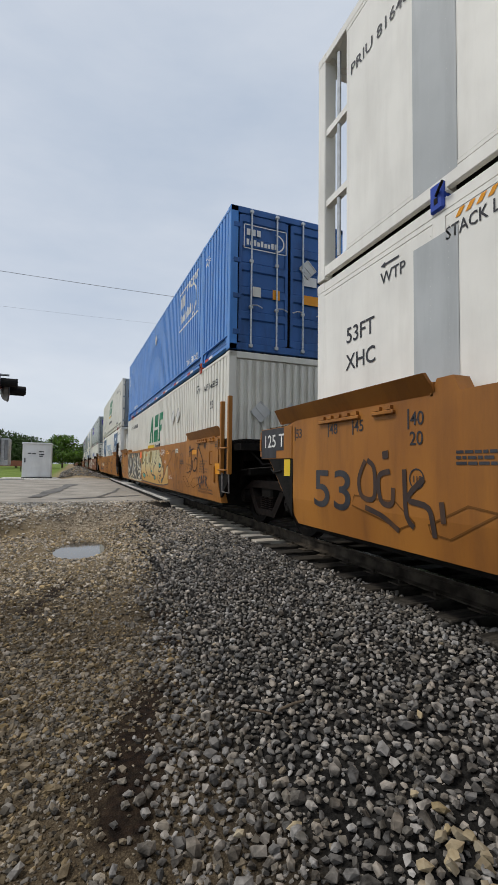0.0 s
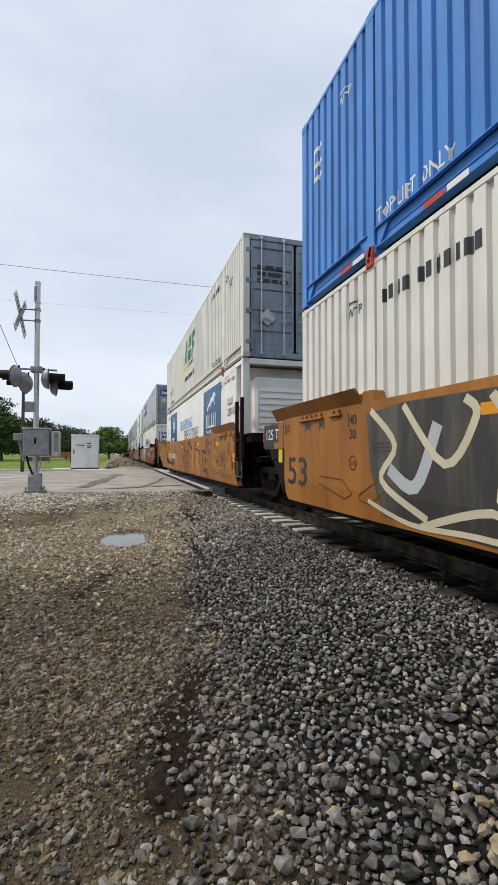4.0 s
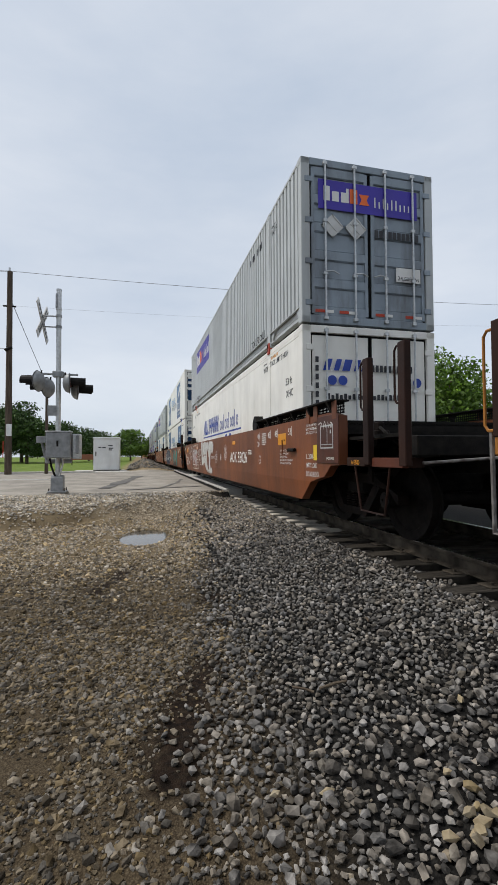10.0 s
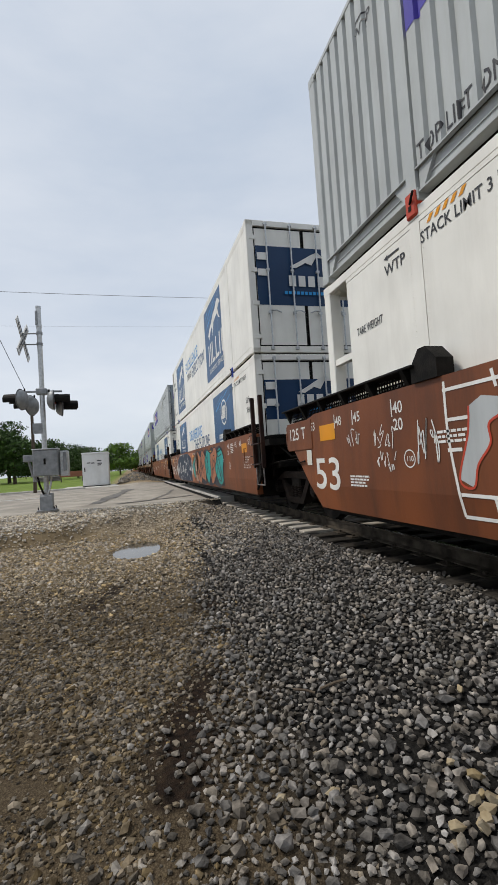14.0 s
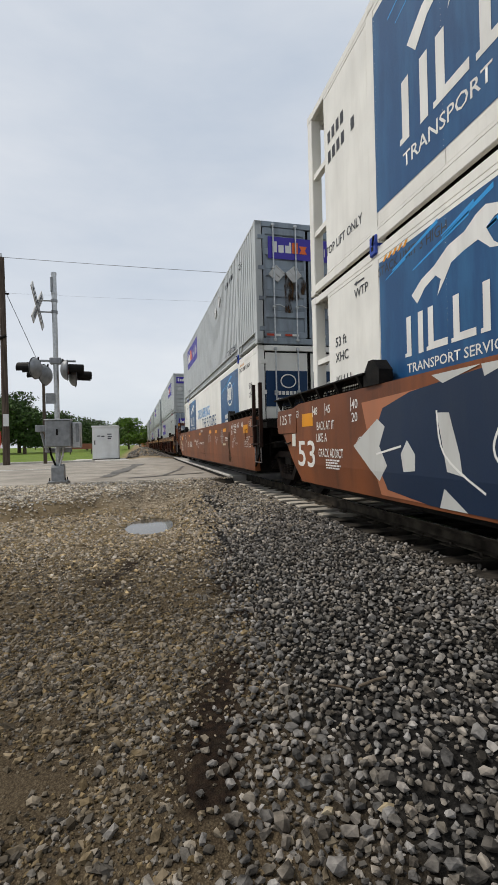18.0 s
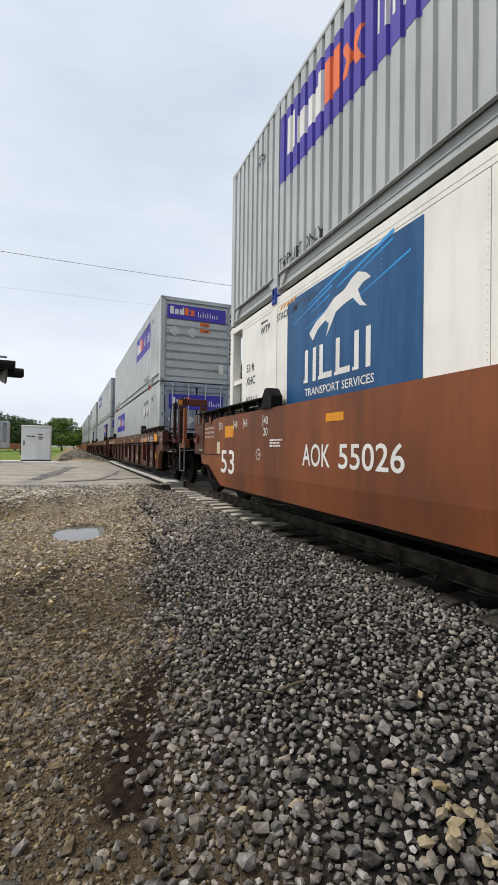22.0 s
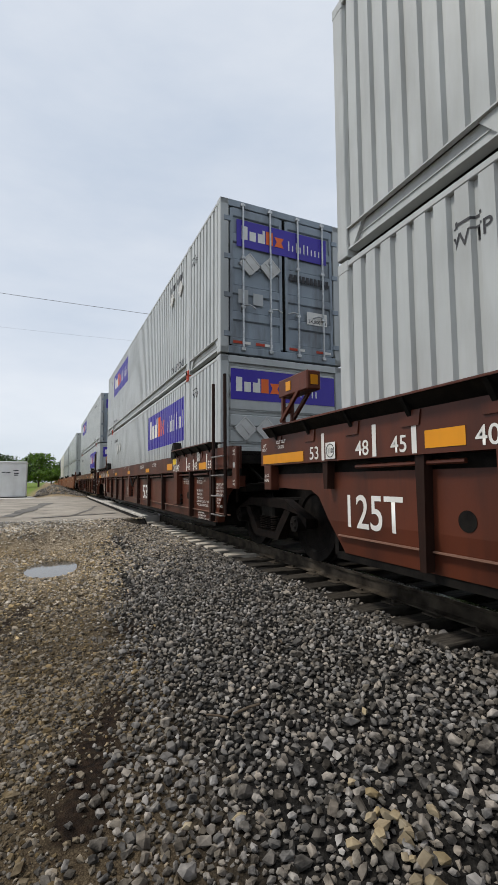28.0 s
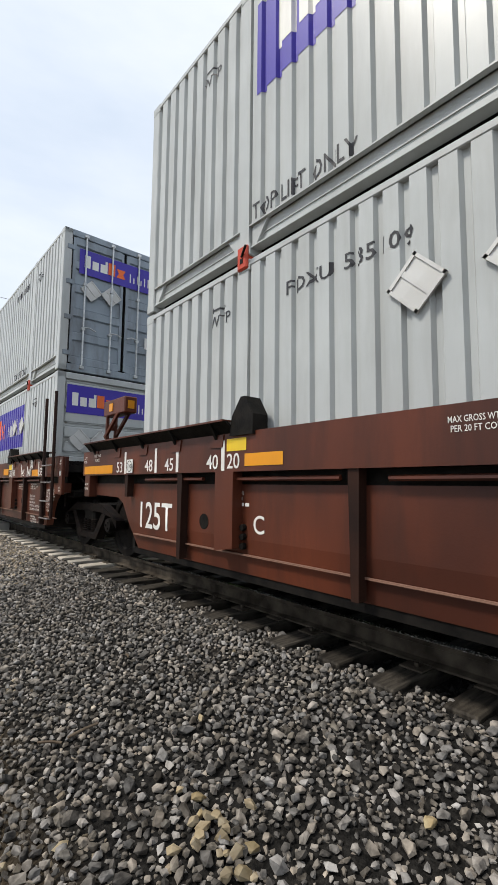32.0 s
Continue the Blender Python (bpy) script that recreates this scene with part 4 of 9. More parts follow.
def toe(x, y, rng, soft=0.26):
    soft += 0.07 * max(0.0, min(y, 9.5) - 4.5)
    return rng.random() < smooth(-soft, soft, x - edge(min(y, 9.5)))


PEBBLES = stone_shapes(12, 9, 0.62, 9)
ROUND = stone_shapes(12, 19, 0.66, 9)


def seen(x, y):
    """The stretch of verge that lies before the walk."""
    return -0.85 * y - 0.4 < x


def dry_mud(x, y, r):
    return all((x - bx) ** 2 + (y - by) ** 2 > (br * r.uniform(0.05, 1.0)) ** 2 for bx, by, br in MUD)


TIE_Y, TIE_STEP = 2.0, 0.495


def crib(x, y, r):
    """Ballast as far as the rail's foot, but not on the ties."""
    return toe(x, y, r) and (x < 2.9 - 0.06 * smooth(4.0, 6.0, y) or x < 3.08 - 0.2 * smooth(4.0, 6.0, y) + 0.16 * noise.noise((0.0, y * 1.3, 4.0)) and abs((y - TIE_Y + TIE_STEP / 2) % TIE_STEP - TIE_STEP / 2) > 0.125)


def puddle_free(x, y):
    return pool(x, y) > 1.0


rng = random.Random(11)
big = lambda r: min(0.043, max(0.013, r.lognormvariate(-3.78, 0.33)))
mid = lambda r: min(0.036, max(0.010, r.lognormvariate(-3.95, 0.3)))
dark = lambda x, y, r: crib(x, y, r) and r.random() > smooth(5.8, 9.0, y - 0.8 * (x - 1.5)) * 0.85
firm = lambda x, y, r: crib(x, y, r) and dry_mud(x, y, r)
spots = settle(rng, 72000, 0.0, 3.25, 0.5, 5.5, firm, big, -0.15, 0.86)
spots += spread(rng, 7000, 0.0, 3.25, 0.5, 5.5, firm, mid, 0.85)
spots += settle(rng, 46000, 0.4, 3.2, 5.5, 13.4, dark, big, -0.1, 0.84)
spots += spread(rng, 9000, 0.4, 3.2, 5.5, 13.4, dark, mid, 0.6)
spots += spread(rng, 9000, -0.2, 2.85, -6.0, 0.6, lambda x, y, r: toe(x, y, r) and r.random() < smooth(-6.0, -1.0, y) + 0.25, big, 0.2)
spots += spread(rng, 2600, -0.6, 3.0, 33.5, 62, lambda x, y, r: True, lambda r: r.uniform(0.04, 0.09), 0.2)
ballast = tagged(scatter("ballast_gravel", spots, M_STONE, 1), "loose angular dark grey ballast stones beside the track", "gravel", kind="stuff")
rng = random.Random(12)
small = lambda r: min(0.036, max(0.006, r.lognormvariate(-4.55, 0.46)))
clump = lambda x, y: 0.92 + 1.2 * noise.noise((x * 1.1, y * 0.7, 7.0)) + 0.5 * noise.noise((x * 3.5, y * 3.0, 2.0))
loose = lambda x, y, r: seen(x, y) and not toe(x, y, r, 0.3) and r.random() < clump(x, y) and puddle_free(x, y) and dry_mud(x, y, r)
fade = lambda x, y, r: not toe(x, y, r, 0.3) and not (seen(x, y) and y > 1.0) and r.random() < (0.15 + 0.85 * smooth(-5.0, 0.5, y)) * (1 - 0.8 * smooth(2.0, 7.0, -x))
# share of the paler gravel, growing along Y
far_share = lambda y: smooth(4.6, 8.0, y)
spots = spread(rng, 64000, -2.6, 1.0, 1.0, 4.2, loose, small, 0.25)
spots += spread(rng, 420, -2.0, 0.9, 1.2, 4.5, loose, lambda r: r.uniform(0.016, 0.029), 0.15)
spots += spread(rng, 46000, -4.2, 1.2, 4.2, 8.0, lambda x, y, r: r.random() > far_share(y) and loose(x, y, r), lambda r: small(r) * 1.15, 0.25)
spots += spread(rng, 16000, -7.0, 0.6, -5.0, 6.5, fade, small, 0.25)
far = spread(rng, 34000, -4.2, 1.2, 4.2, 7.4, lambda x, y, r: r.random() < far_share(y) and loose(x, y, r), lambda r: small(r) * 1.2, 0.25)
far += spread(rng, 36000, -6.0, 1.6, 7.4, 11.3, lambda x, y, r: y < bank(x) + 0.1 and loose(x, y, r), lambda r: small(r) * 1.45, 0.25)
dry = tagged(scatter("dry_gravel", far, M_FARTAN, 7, PEBBLES), "paler tan gravel over packed dirt further along", "gravel", kind="stuff")
pea = tagged(scatter("tan_gravel", spots, M_TAN, 2, ROUND), "tan pea gravel strewn over brown dirt", "gravel", kind="stuff")
brown = lambda x, y, r: crib(x, y, r) and r.random() < smooth(5.6, 8.8, y - 0.8 * (x - 1.5))
spots = spread(rng, 12500, 0.5, 3.1, 6.5, 13.4, brown, lambda r: big(r) * 0.95, 0.2)
rubble = tagged(scatter("brown_gravel", spots, M_BROWNROCK, 6), "brown and grey mixed gravel beside the track", "gravel", kind="stuff")
spots = spread(rng, 19000, -8.0, 2.2, 9.8, 13.4, lambda x, y, r: r.random() < smooth(bank(x) + 0.1, bank(x) + 0.6, y) * (1 - smooth(0.8, 2.2, x)), lambda r: r.uniform(0.014, 0.042), 0.05)
heap = tagged(scatter("pale_gravel", spots, M_PALE, 3), "pale gravel heaped along the road edge", "gravel", kind="stuff")
strewn = lambda x, y, r: -0.75 * smooth(4.5, 1.2, y) < x - edge(y) + r.uniform(-0.3, 0.5) < 0.5 and dry_mud(x, y, r)
spots = settle(rng, 2600, -0.7, 1.4, 1.0, 5.0, strewn, lambda r: min(0.034, max(0.009, r.lognormvariate(-4.15, 0.42))), 0.12)
stray = tagged(scatter("stray_gravel", spots, M_STRAY, 8, PEBBLES), "pale grey stones strewn from the ballast over the dirt", "gravel", kind="stuff")
rng = random.Random(14)
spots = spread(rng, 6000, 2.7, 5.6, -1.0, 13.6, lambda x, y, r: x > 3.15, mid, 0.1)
inner_ballast = tagged(scatter("oily_ballast", spots, M_SHADESTONE, 4), "ballast between the ties with the shade under the train painted in", "gravel", kind="stuff")

# the stones nearest the walk, each a piece of its own
rng = random.Random(13)
STONE_MESH = []
for k, (co, faces) in enumerate(SHAPES):
    me = bpy.data.meshes.new("stone")
    me.from_pydata((co * 0.0275).tolist(), [], faces)
    STONE_MESH.append(me)
M_STONE1 = surf("single_ballast_stone", (0.058, 0.052, 0.044), (0.185, 0.168, 0.143), 14, 0.8, 0, 0.3, 120, spread=0.55, hues=True)
M_STONE2 = surf("single_buff_stone", (0.22, 0.17, 0.10), (0.36, 0.30, 0.2), 14, 0.85, 0, 0.3, 120, spread=0.35)
for me in STONE_MESH:
    me.materials.append(M_STONE1)
BUFF = [me.copy() for me in STONE_MESH[:5]]
for me in BUFF:
    me.materials.clear()
    me.materials.append(M_STONE2)


def stone(x, y, s, buff=False):
    ob = new("stone", rng.choice(BUFF if buff else STONE_MESH))
    ob.matrix_basis = pose(x, y, gz(x, y) + 0.02 + 0.01 * s, rng.uniform(-25, 25), rng.uniform(-25, 25), rng.uniform(0, 360))
    ob.scale = (s, s * rng.uniform(0.8, 1.1), s * rng.uniform(0.8, 1.1))
    ob.parent = ballast


for _ in range(255):
    stone(rng.uniform(0.75, 2.7), rng.uniform(1.2, 3.6), rng.uniform(0.65, 1.12))
for k in range(22):
    stone(1.42 + rng.gauss(0, 0.06), 1.42 + rng.gauss(0, 0.13), rng.uniform(0.7, 1.5), True)
for x, y, s in ((0.96, 1.83, 1.3), (1.64, 1.4, 1.3), (2.07, 0.78, 1.3), (0.75, 1.9, 1.0), (1.85, 2.1, 1.0), (2.5, 2.6, 0.9)):
    stone(x, y, s, True)

# sticks lying in the gravel
for x, y, l, a in ((1.33, 2.58, 0.20, 12), (1.25, 7.9, 0.42, 30), (1.9, 3.2, 0.07, 80), (-1.1, 9.6, 0.3, 60), (1.15, 2.62, 0.14, -40)):
    d = Vector((math.cos(radians(a)), math.sin(radians(a)), 0)) * l / 2
    z = gz(x, y) + 0.035
    bm = pipe([Vector((x, y, z)) - d, Vector((x, y, z + 0.006)) + d * 0.1, Vector((x, y, z)) + d], 0.008, 6)
    tagged(part("stick", bm, M_BARK, None), "dry brown stick lying on the gravel", "stick", "sticks")

# ---- puddle ----
M_WATER = surf("puddle_water", (0.05, 0.042, 0.03), (0.07, 0.06, 0.045), 3, 0.05, 0, 0.01, 14, rough_vary=0.02)
bm = bmesh.new()
rim = []
for i in range(40):
    a = i / 40 * 2 * math.pi
    dx = 0.46 * 1.12 * math.cos(a)
    rim.append(bm.verts.new((0.30 + dx, 8.85 + 0.4 * dx + 0.84 * 1.12 * math.sin(a), -0.519)))
bm.faces.new(rim)
tagged(part("puddle", bm, M_WATER, None), "shallow muddy puddle reflecting the pale sky", "puddle", kind="structure")

# ---- ties, plates, crossing ----
for k in range(-12, 24):
    y = TIE_Y + k * TIE_STEP
    if y > 13.6:
        continue
    rngk = random.Random(k)
    # near ties take the shade-darkened wood, far ties the pale one
    tie = tagged(part("railway_tie", B(-1.3, 1.3, -0.11, 0.11, -0.14, 0.0, bevel=0.012), M_TIE if y > 6.6 else M_SHADETIE, None), "weathered bare grey wooden railway tie under the rails" if y > 6.6 else "wooden railway tie with the shade under the train painted in", "railway tie", "track ties")
    tie.matrix_basis = pose(XC + rngk.uniform(-0.05, 0.05), y + rngk.uniform(-0.02, 0.02), -0.172 + rngk.uniform(-0.008, 0.004), 0, 0, rngk.uniform(-1.2, 1.2))
    for sx in (-0.755, 0.755):
        p = part("tie_plate", B(sx - 0.17, sx + 0.17, -0.09, 0.09, 0.0, 0.014, bevel=0.004), M_RAIL, tie)
        for dx in (-0.1, 0.1):
            part("spike", B(sx + dx - 0.014, sx + dx + 0.014, -0.03, 0.0, 0.014, 0.04), M_RAIL, p)
crossing = thing("level_crossing", pose(0, 0, 0), "grey concrete panels of a road level crossing", "level crossing")
tagged(crossing, kind="structure")
for k in range(9):
    y0 = 13.75 + k * 2.44
    for x0, x1 in ((2.84, 3.37), (3.50, 4.86), (4.99, 5.5)):
        part("panel", B(x0, x1, y0 + 0.01, y0 + 2.43, -0.23, 0.0, bevel=0.015), M_CONCRETE, crossing)
M_STAIN = surf("dark_tar_seal", (0.09, 0.085, 0.078), (0.17, 0.157, 0.14), 2, 0.7, 0, 0.2)
for pts, w in (([(-0.9, 15.2), (-0.55, 18.0), (-0.1, 21.5), (0.3, 25)], 0.5), ([(-3.4, 16.8), (-1.9, 17.6), (-0.7, 17.4), (0.5, 16.2)], 0.07), ([(0.9, 15.0), (1.6, 17.5), (2.2, 21)], 0.12), ([(-0.2, 14.4), (1.2, 15.0), (2.5, 15.6)], 0.25)):
    bm = bmesh.new()
    rgs = random.Random(len(pts))
    a = []
    for i in range(len(pts) - 1):
        for j in range(6):
            q = Vector(pts[i]).lerp(Vector(pts[i + 1]), j / 6)
            a.append((q, w * rgs.uniform(0.6, 1.3) / 2))
    d = (Vector(pts[-1]) - Vector(pts[0])).normalized()
    nn = Vector((-d.y, d.x))
    last = None
    for q, h in a:
        v = [bm.verts.new((*(q + nn * e), gz(q.x, max(13.0, q.y)) + 0.034)) for e in (-h, h)]
        if last:
            bm.faces.new((last[0], last[1], v[1], v[0]))
        last = v
    tagged(part("tar_patch", bm, M_STAIN, road), "dark tar seal on the road")
part("kerb", B(-60, -2.5, 30.6, 30.85, -0.1, 0.10, bevel=0.02), M_CONCRETE, road, "low concrete kerb")
part("concrete_pad", B(-4.2, -0.2, 31.2, 35.6, -0.15, 0.02, bevel=0.02), M_CONCRETE, road, "concrete pad")
part("road_line", B(-14, -3.2, 22.0, 22.14, 0.0, 0.012), M_DECAL_WHITE, road, "faded painted stop line")

# ---- crossing signal ----
MX, MY, MZ = -2.02, 13.6, -0.09
sig = thing("crossing_signal", pose(MX, MY, MZ), "grey steel crossing signal mast with crossbuck and unlit lamps", "crossing signal")
part("foundation", B(-0.27, 0.27, -0.25, 0.25, -0.1, 0.12, bevel=0.02), M_DIRTYCONCRETE, sig)
bm = B(-0.24, 0.24, -0.22, 0.22, 0.12, 0.16, bevel=0.01)
prism(bm, [(-0.17, 0.16), (0.17, 0.16), (0.15, 0.52), (0.08, 0.60), (-0.08, 0.60), (-0.15, 0.52)], -0.16, 0.16)
base = part("mast_base", bm, M_SIGNALBOX, sig, "cast aluminium junction base")
for ax, ay in ((-1, -1), (-1, 1), (1, -1), (1, 1)):
    part("anchor_bolt", rod(bmesh.new(), (ax * 0.2, ay * 0.18, 0.1), (ax * 0.2, ay * 0.18, 0.24), 0.016), M_BLACK, base)
part("mast", rod(bmesh.new(), (0, 0, 0.5), (0.0, 0, 5.88), 0.068, 14), M_GALV, sig, smooth=False)
part("mast_cap", rod(bmesh.new(), (0, 0, 5.84), (0, 0, 5.9), 0.075, 12), M_GALV, sig)
part("mast_collar", rod(bmesh.new(), (0, 0, 5.3), (0, 0, 5.36), 0.082, 12), M_GALV, sig)
part("mast_notch", rod(bmesh.new(), (-0.05, -0.055, 5.35), (-0.05, -0.055, 5.75), 0.035, 8), M_SIGNALBOX, sig)
# crossbuck, seen nearly edge on
cb = part("crossbuck", B(-0.455, -0.425, 0.03, 0.07, 4.8, 5.13), M_SIGNALBOX, sig, "white crossbuck sign seen from behind")
for a in (45, -45):
    bl = part("crossbuck_blade", B(-0.012, 0.012, -0.115, 0.115, -0.68, 0.68), M_PLACARD, cb)
    bl.matrix_basis = pose(-0.44, 0.05, 4.96, a * 1.0, 0, -5)
    for k in range(9):
        if k != 4:
            b2 = part("letter_bar", B(0.0125, 0.018, -0.07, 0.07, -0.52 + k * 0.125, -0.46 + k * 0.125), M_DECAL_BLACK, cb)
            b2.matrix_basis = bl.matrix_basis.copy()
for z in (4.81, 5.12):
    part("crossbuck_arm", pipe([(0, 0, z), (-0.46, 0.04, z)], 0.02), M_SIGNALBOX, sig)
    part("clamp", rod(bmesh.new(), (0, 0, z - 0.035), (0, 0, z + 0.035), 0.085, 12), M_SIGNALBOX, sig)
# lamp cross arm and four lamp heads
part("lamp_arm", pipe([(-0.52, 0, 3.46), (0.52, 0, 3.46)], 0.03), M_SIGNALBOX, sig)
part("lamp_clamp", B(-0.15, 0.15, -0.1, 0.1, 3.37, 3.54, bevel=0.02), M_SIGNALBOX, sig)


def lamp_head(x, y, z, face, tilt):
    """A flasher: dish-shaped background, round housing, hood and lens."""
    h = part("lamp_head", rod(bmesh.new(), (0, 0, 0), (0, 0.13, 0), 0.16, 18), M_BLACK, sig, "black flasher head, unlit")
    h.matrix_basis = pose(x, y, z, tilt, 0, face)
    bm = bmesh.new()
    bmesh.ops.create_uvsphere(bm, u_segments=22, v_segments=10, radius=0.275)
    bmesh.ops.delete(bm, geom=[v for v in bm.verts if v.co.z < -0.001], context="VERTS")
    for v in bm.verts:
        v.co = (v.co.x, 0.02 + v.co.z * 0.62, v.co.y)
    bmesh.ops.recalc_face_normals(bm, faces=bm.faces)
    part("back_dome", bm, M_SIGNALBOX, h, "rounded grey metal back of the lamp", smooth=True)
    bm = bmesh.new()
    bmesh.ops.create_cone(bm, cap_ends=True, segments=26, radius1=0.30, radius2=0.27, depth=0.03, matrix=Matrix.Rotation(radians(90), 4, "X"))
    part("background_disc", bm, M_DISC, h, "grey background disc seen from behind")
    bm = bmesh.new()
    for i in range(12):
        a0, a1 = math.pi * (i / 12) * 1.3 - 0.47, math.pi * ((i + 1) / 12) * 1.3 - 0.47
        q = [(0.17 * math.cos(a), yy, 0.17 * math.sin(a)) for a, yy in ((a0, -0.02), (a1, -0.02), (a1, -0.42), (a0, -0.42))]
        bm.faces.new([bm.verts.new(p) for p in q])
    bmesh.ops.remove_doubles(bm, verts=bm.verts[:], dist=0.001)
    sol = bmesh.ops.solidify(bm, geom=bm.faces[:], thickness=0.006)
    part("hood", bm, M_BLACK, h, "long black sun hood")
    bm = bmesh.new()
    bmesh.ops.create_cone(bm, cap_ends=True, segments=20, radius1=0.15, radius2=0.1, depth=0.03, matrix=Matrix.Translation((0, -0.03, 0)) @ Matrix.Rotation(radians(90), 4, "X"))
    part("lens", bm, M_LAMPRED, h, "dark red lens")
    part("bracket", pipe([(0, 0.1, 0.1), (0, 0.12, 0.3)], 0.022), M_BLACK, h)


lamp_head(-0.53, -0.12, 3.23, -106, 0)
lamp_head(-0.34, 0.20, 3.10, -112, 0)
lamp_head(0.32, -0.14, 3.19, 97, 0)
lamp_head(0.48, 0.22, 3.06, 102, 0)
# equipment boxes
bx = part("relay_box", B(-0.25, 0.39, -0.42, -0.07, 1.08, 1.80, bevel=0.015), M_SIGNALBOX, sig, "weathered grey equipment box")
part("box_door", B(-0.23, 0.37, -0.435, -0.42, 1.10, 1.78, bevel=0.006), M_SIGNALBOX, bx)
part("box_lid", B(-0.27, 0.41, -0.45, -0.05, 1.80, 1.83, bevel=0.008), M_GALV, bx)
part("latch", B(0.03, 0.08, -0.455, -0.435, 1.40, 1.56), M_BLACK, bx)
bx2 = part("gate_mechanism", B(0.40, 0.62, -0.22, 0.16, 1.05, 1.76, bevel=0.02), M_GALV, sig, "pale grey gate motor housing")
part("mechanism_arm", B(0.5, 0.58, -0.26, -0.20, 1.2, 1.72, bevel=0.01), M_SIGNALBOX, bx2)
bx3 = part("side_box", B(-0.51, -0.27, -0.30, -0.02, 1.5, 1.68, bevel=0.01), M_SIGNALBOX, sig)
part("bell_bracket", pipe([(-0.40, -0.1, 1.5), (-0.31, -0.1, 1.1), (-0.2, -0.1, 0.95)], 0.035), M_SIGNALBOX, bx3)
part("counterweight", B(-0.34, 0.36, 0.02, 0.1, 0.93, 1.07, bevel=0.02), M_SIGNALBOX, sig)
for x in (-0.2, 0.16):
    part("conduit", pipe([(x, -0.1, 1.08), (x * 0.8, -0.08, 0.85), (0.03 * (1 if x > 0 else -1), -0.08, 0.5)], 0.028), M_BLACK if x < 0 else M_GALV, sig)
part("sign_plate", B(-0.27, -0.03, -0.09, -0.08, 2.27, 2.56), M_SIGNALBOX, sig, "small grey plate")

# ---- signal house ----
cab = thing("signal_house", pose(-1.98, 34.3, 0.02), "white metal signal equipment house on a concrete pad", "equipment cabinet")
part("body", B(-0.88, 0.88, -1.0, 1.0, 0.05, 2.28, bevel=0.02), M_CABINET, cab)
part("roof", B(-0.93, 0.93, -1.06, 1.06, 2.28, 2.38, bevel=0.03), M_CABINET, cab)
part("plinth", B(-0.9, 0.9, -1.02, 1.02, -0.02, 0.05), M_BLACK, cab)
d = part("door", B(-0.80, 0.74, -1.02, -1.0, 0.12, 2.2, bevel=0.008), M_CABINET, cab)
part("door_handle", B(-0.74, -0.68, -1.06, -1.02, 1.05, 1.35), M_BLACK, d, "dark handle")
for x0, x1, z in ((-0.55, -0.35, 1.62), (-0.3, -0.05, 1.60), (0.12, 0.42, 1.74), (0.15, 0.45, 1.56), (0.15, 0.38, 1.44)):
    part("lettering_bar", B(x0, x1, -1.026, -1.02, z, z + 0.07), M_DECAL_BLACK, d)
part("vent_pipe", rod(bmesh.new(), (0.8, 0.8, 2.3), (0.8, 0.8, 2.7), 0.025), M_BLACK, cab)

# ---- utility poles and wires ----
def utility_pole(x, y, h, r, label):
    p = thing("utility_pole", pose(x, y, gz(x, y)), label, "utility pole", "utility poles")
    bm = bmesh.new()
    bmesh.ops.create_cone(bm, cap_ends=True, segments=14, radius1=r, radius2=r * 0.72, depth=h + 0.3, matrix=Matrix.Translation((0, 0, h / 2 - 0.15)))
    part("pole", bm, M_WOODPOLE, p)
    return p


PX, PY, PH = -7.3, 29.3, 12.2
p1 = utility_pole(PX, PY, PH, 0.20, "tall weathered wooden utility pole beside the road")
part("crossarm_bolt", pipe([(-0.35, 0, PH - 2.1), (0.35, 0, PH - 2.1)], 0.05), M_BLACK, p1)
part("insulator", rod(bmesh.new(), (0, -0.1, PH), (0, -0.1, PH + 0.2), 0.06), M_GALV, p1)
part("cable_bracket", rod(bmesh.new(), (-0.2, -0.2, 7.4), (0.2, -0.2, 7.6), 0.09), M_BLACK, p1)
part("conduit_box", B(-0.05, 0.22, -0.3, -0.18, 2.3, 3.0), M_CABINET, p1)
part("marker", B(-0.24, -0.2, -0.25, -0.2, 1.0, 2.0), M_RED, p1)
p2 = utility_pole(-5.3, 29.9, 5.6, 0.11, "short slim wooden stub pole beside the road")


def wire(name, a, b, sag, r, n=16):
    pts = []
    for i in range(n + 1):
        t = i / n
        q = Vector(a).lerp(Vector(b), t)
        pts.append(q - Vector((0, 0, sag * 4 * t * (1 - t))))
    return tagged(part(name, pipe(pts, r, 5), M_WIRE, None), "thin grey overhead wire strung from the pole", "wire", "overhead wires")


wire("overhead_wire", (PX, PY, PH), (44, 30.5, 14.2), 0.5, 0.015)
wire("overhead_wire", (PX, PY, PH), (-50, 28, 12.5), 1.0, 0.028)
wire("overhead_wire", (PX, PY, PH - 2.1), (44, 30.5, 12.6), 0.5, 0.004)
wire("overhead_wire", (PX, PY, 7.5), (-50, 20, 8.5), 1.2, 0.02)
wire("guy_wire", (PX, PY, PH - 1.6), (-5.3, 29.9, 5.5), 0.0, 0.022, 2)
far_pole = utility_pole(44, 30.5, 14.2, 0.2, "wooden utility pole behind the trees")

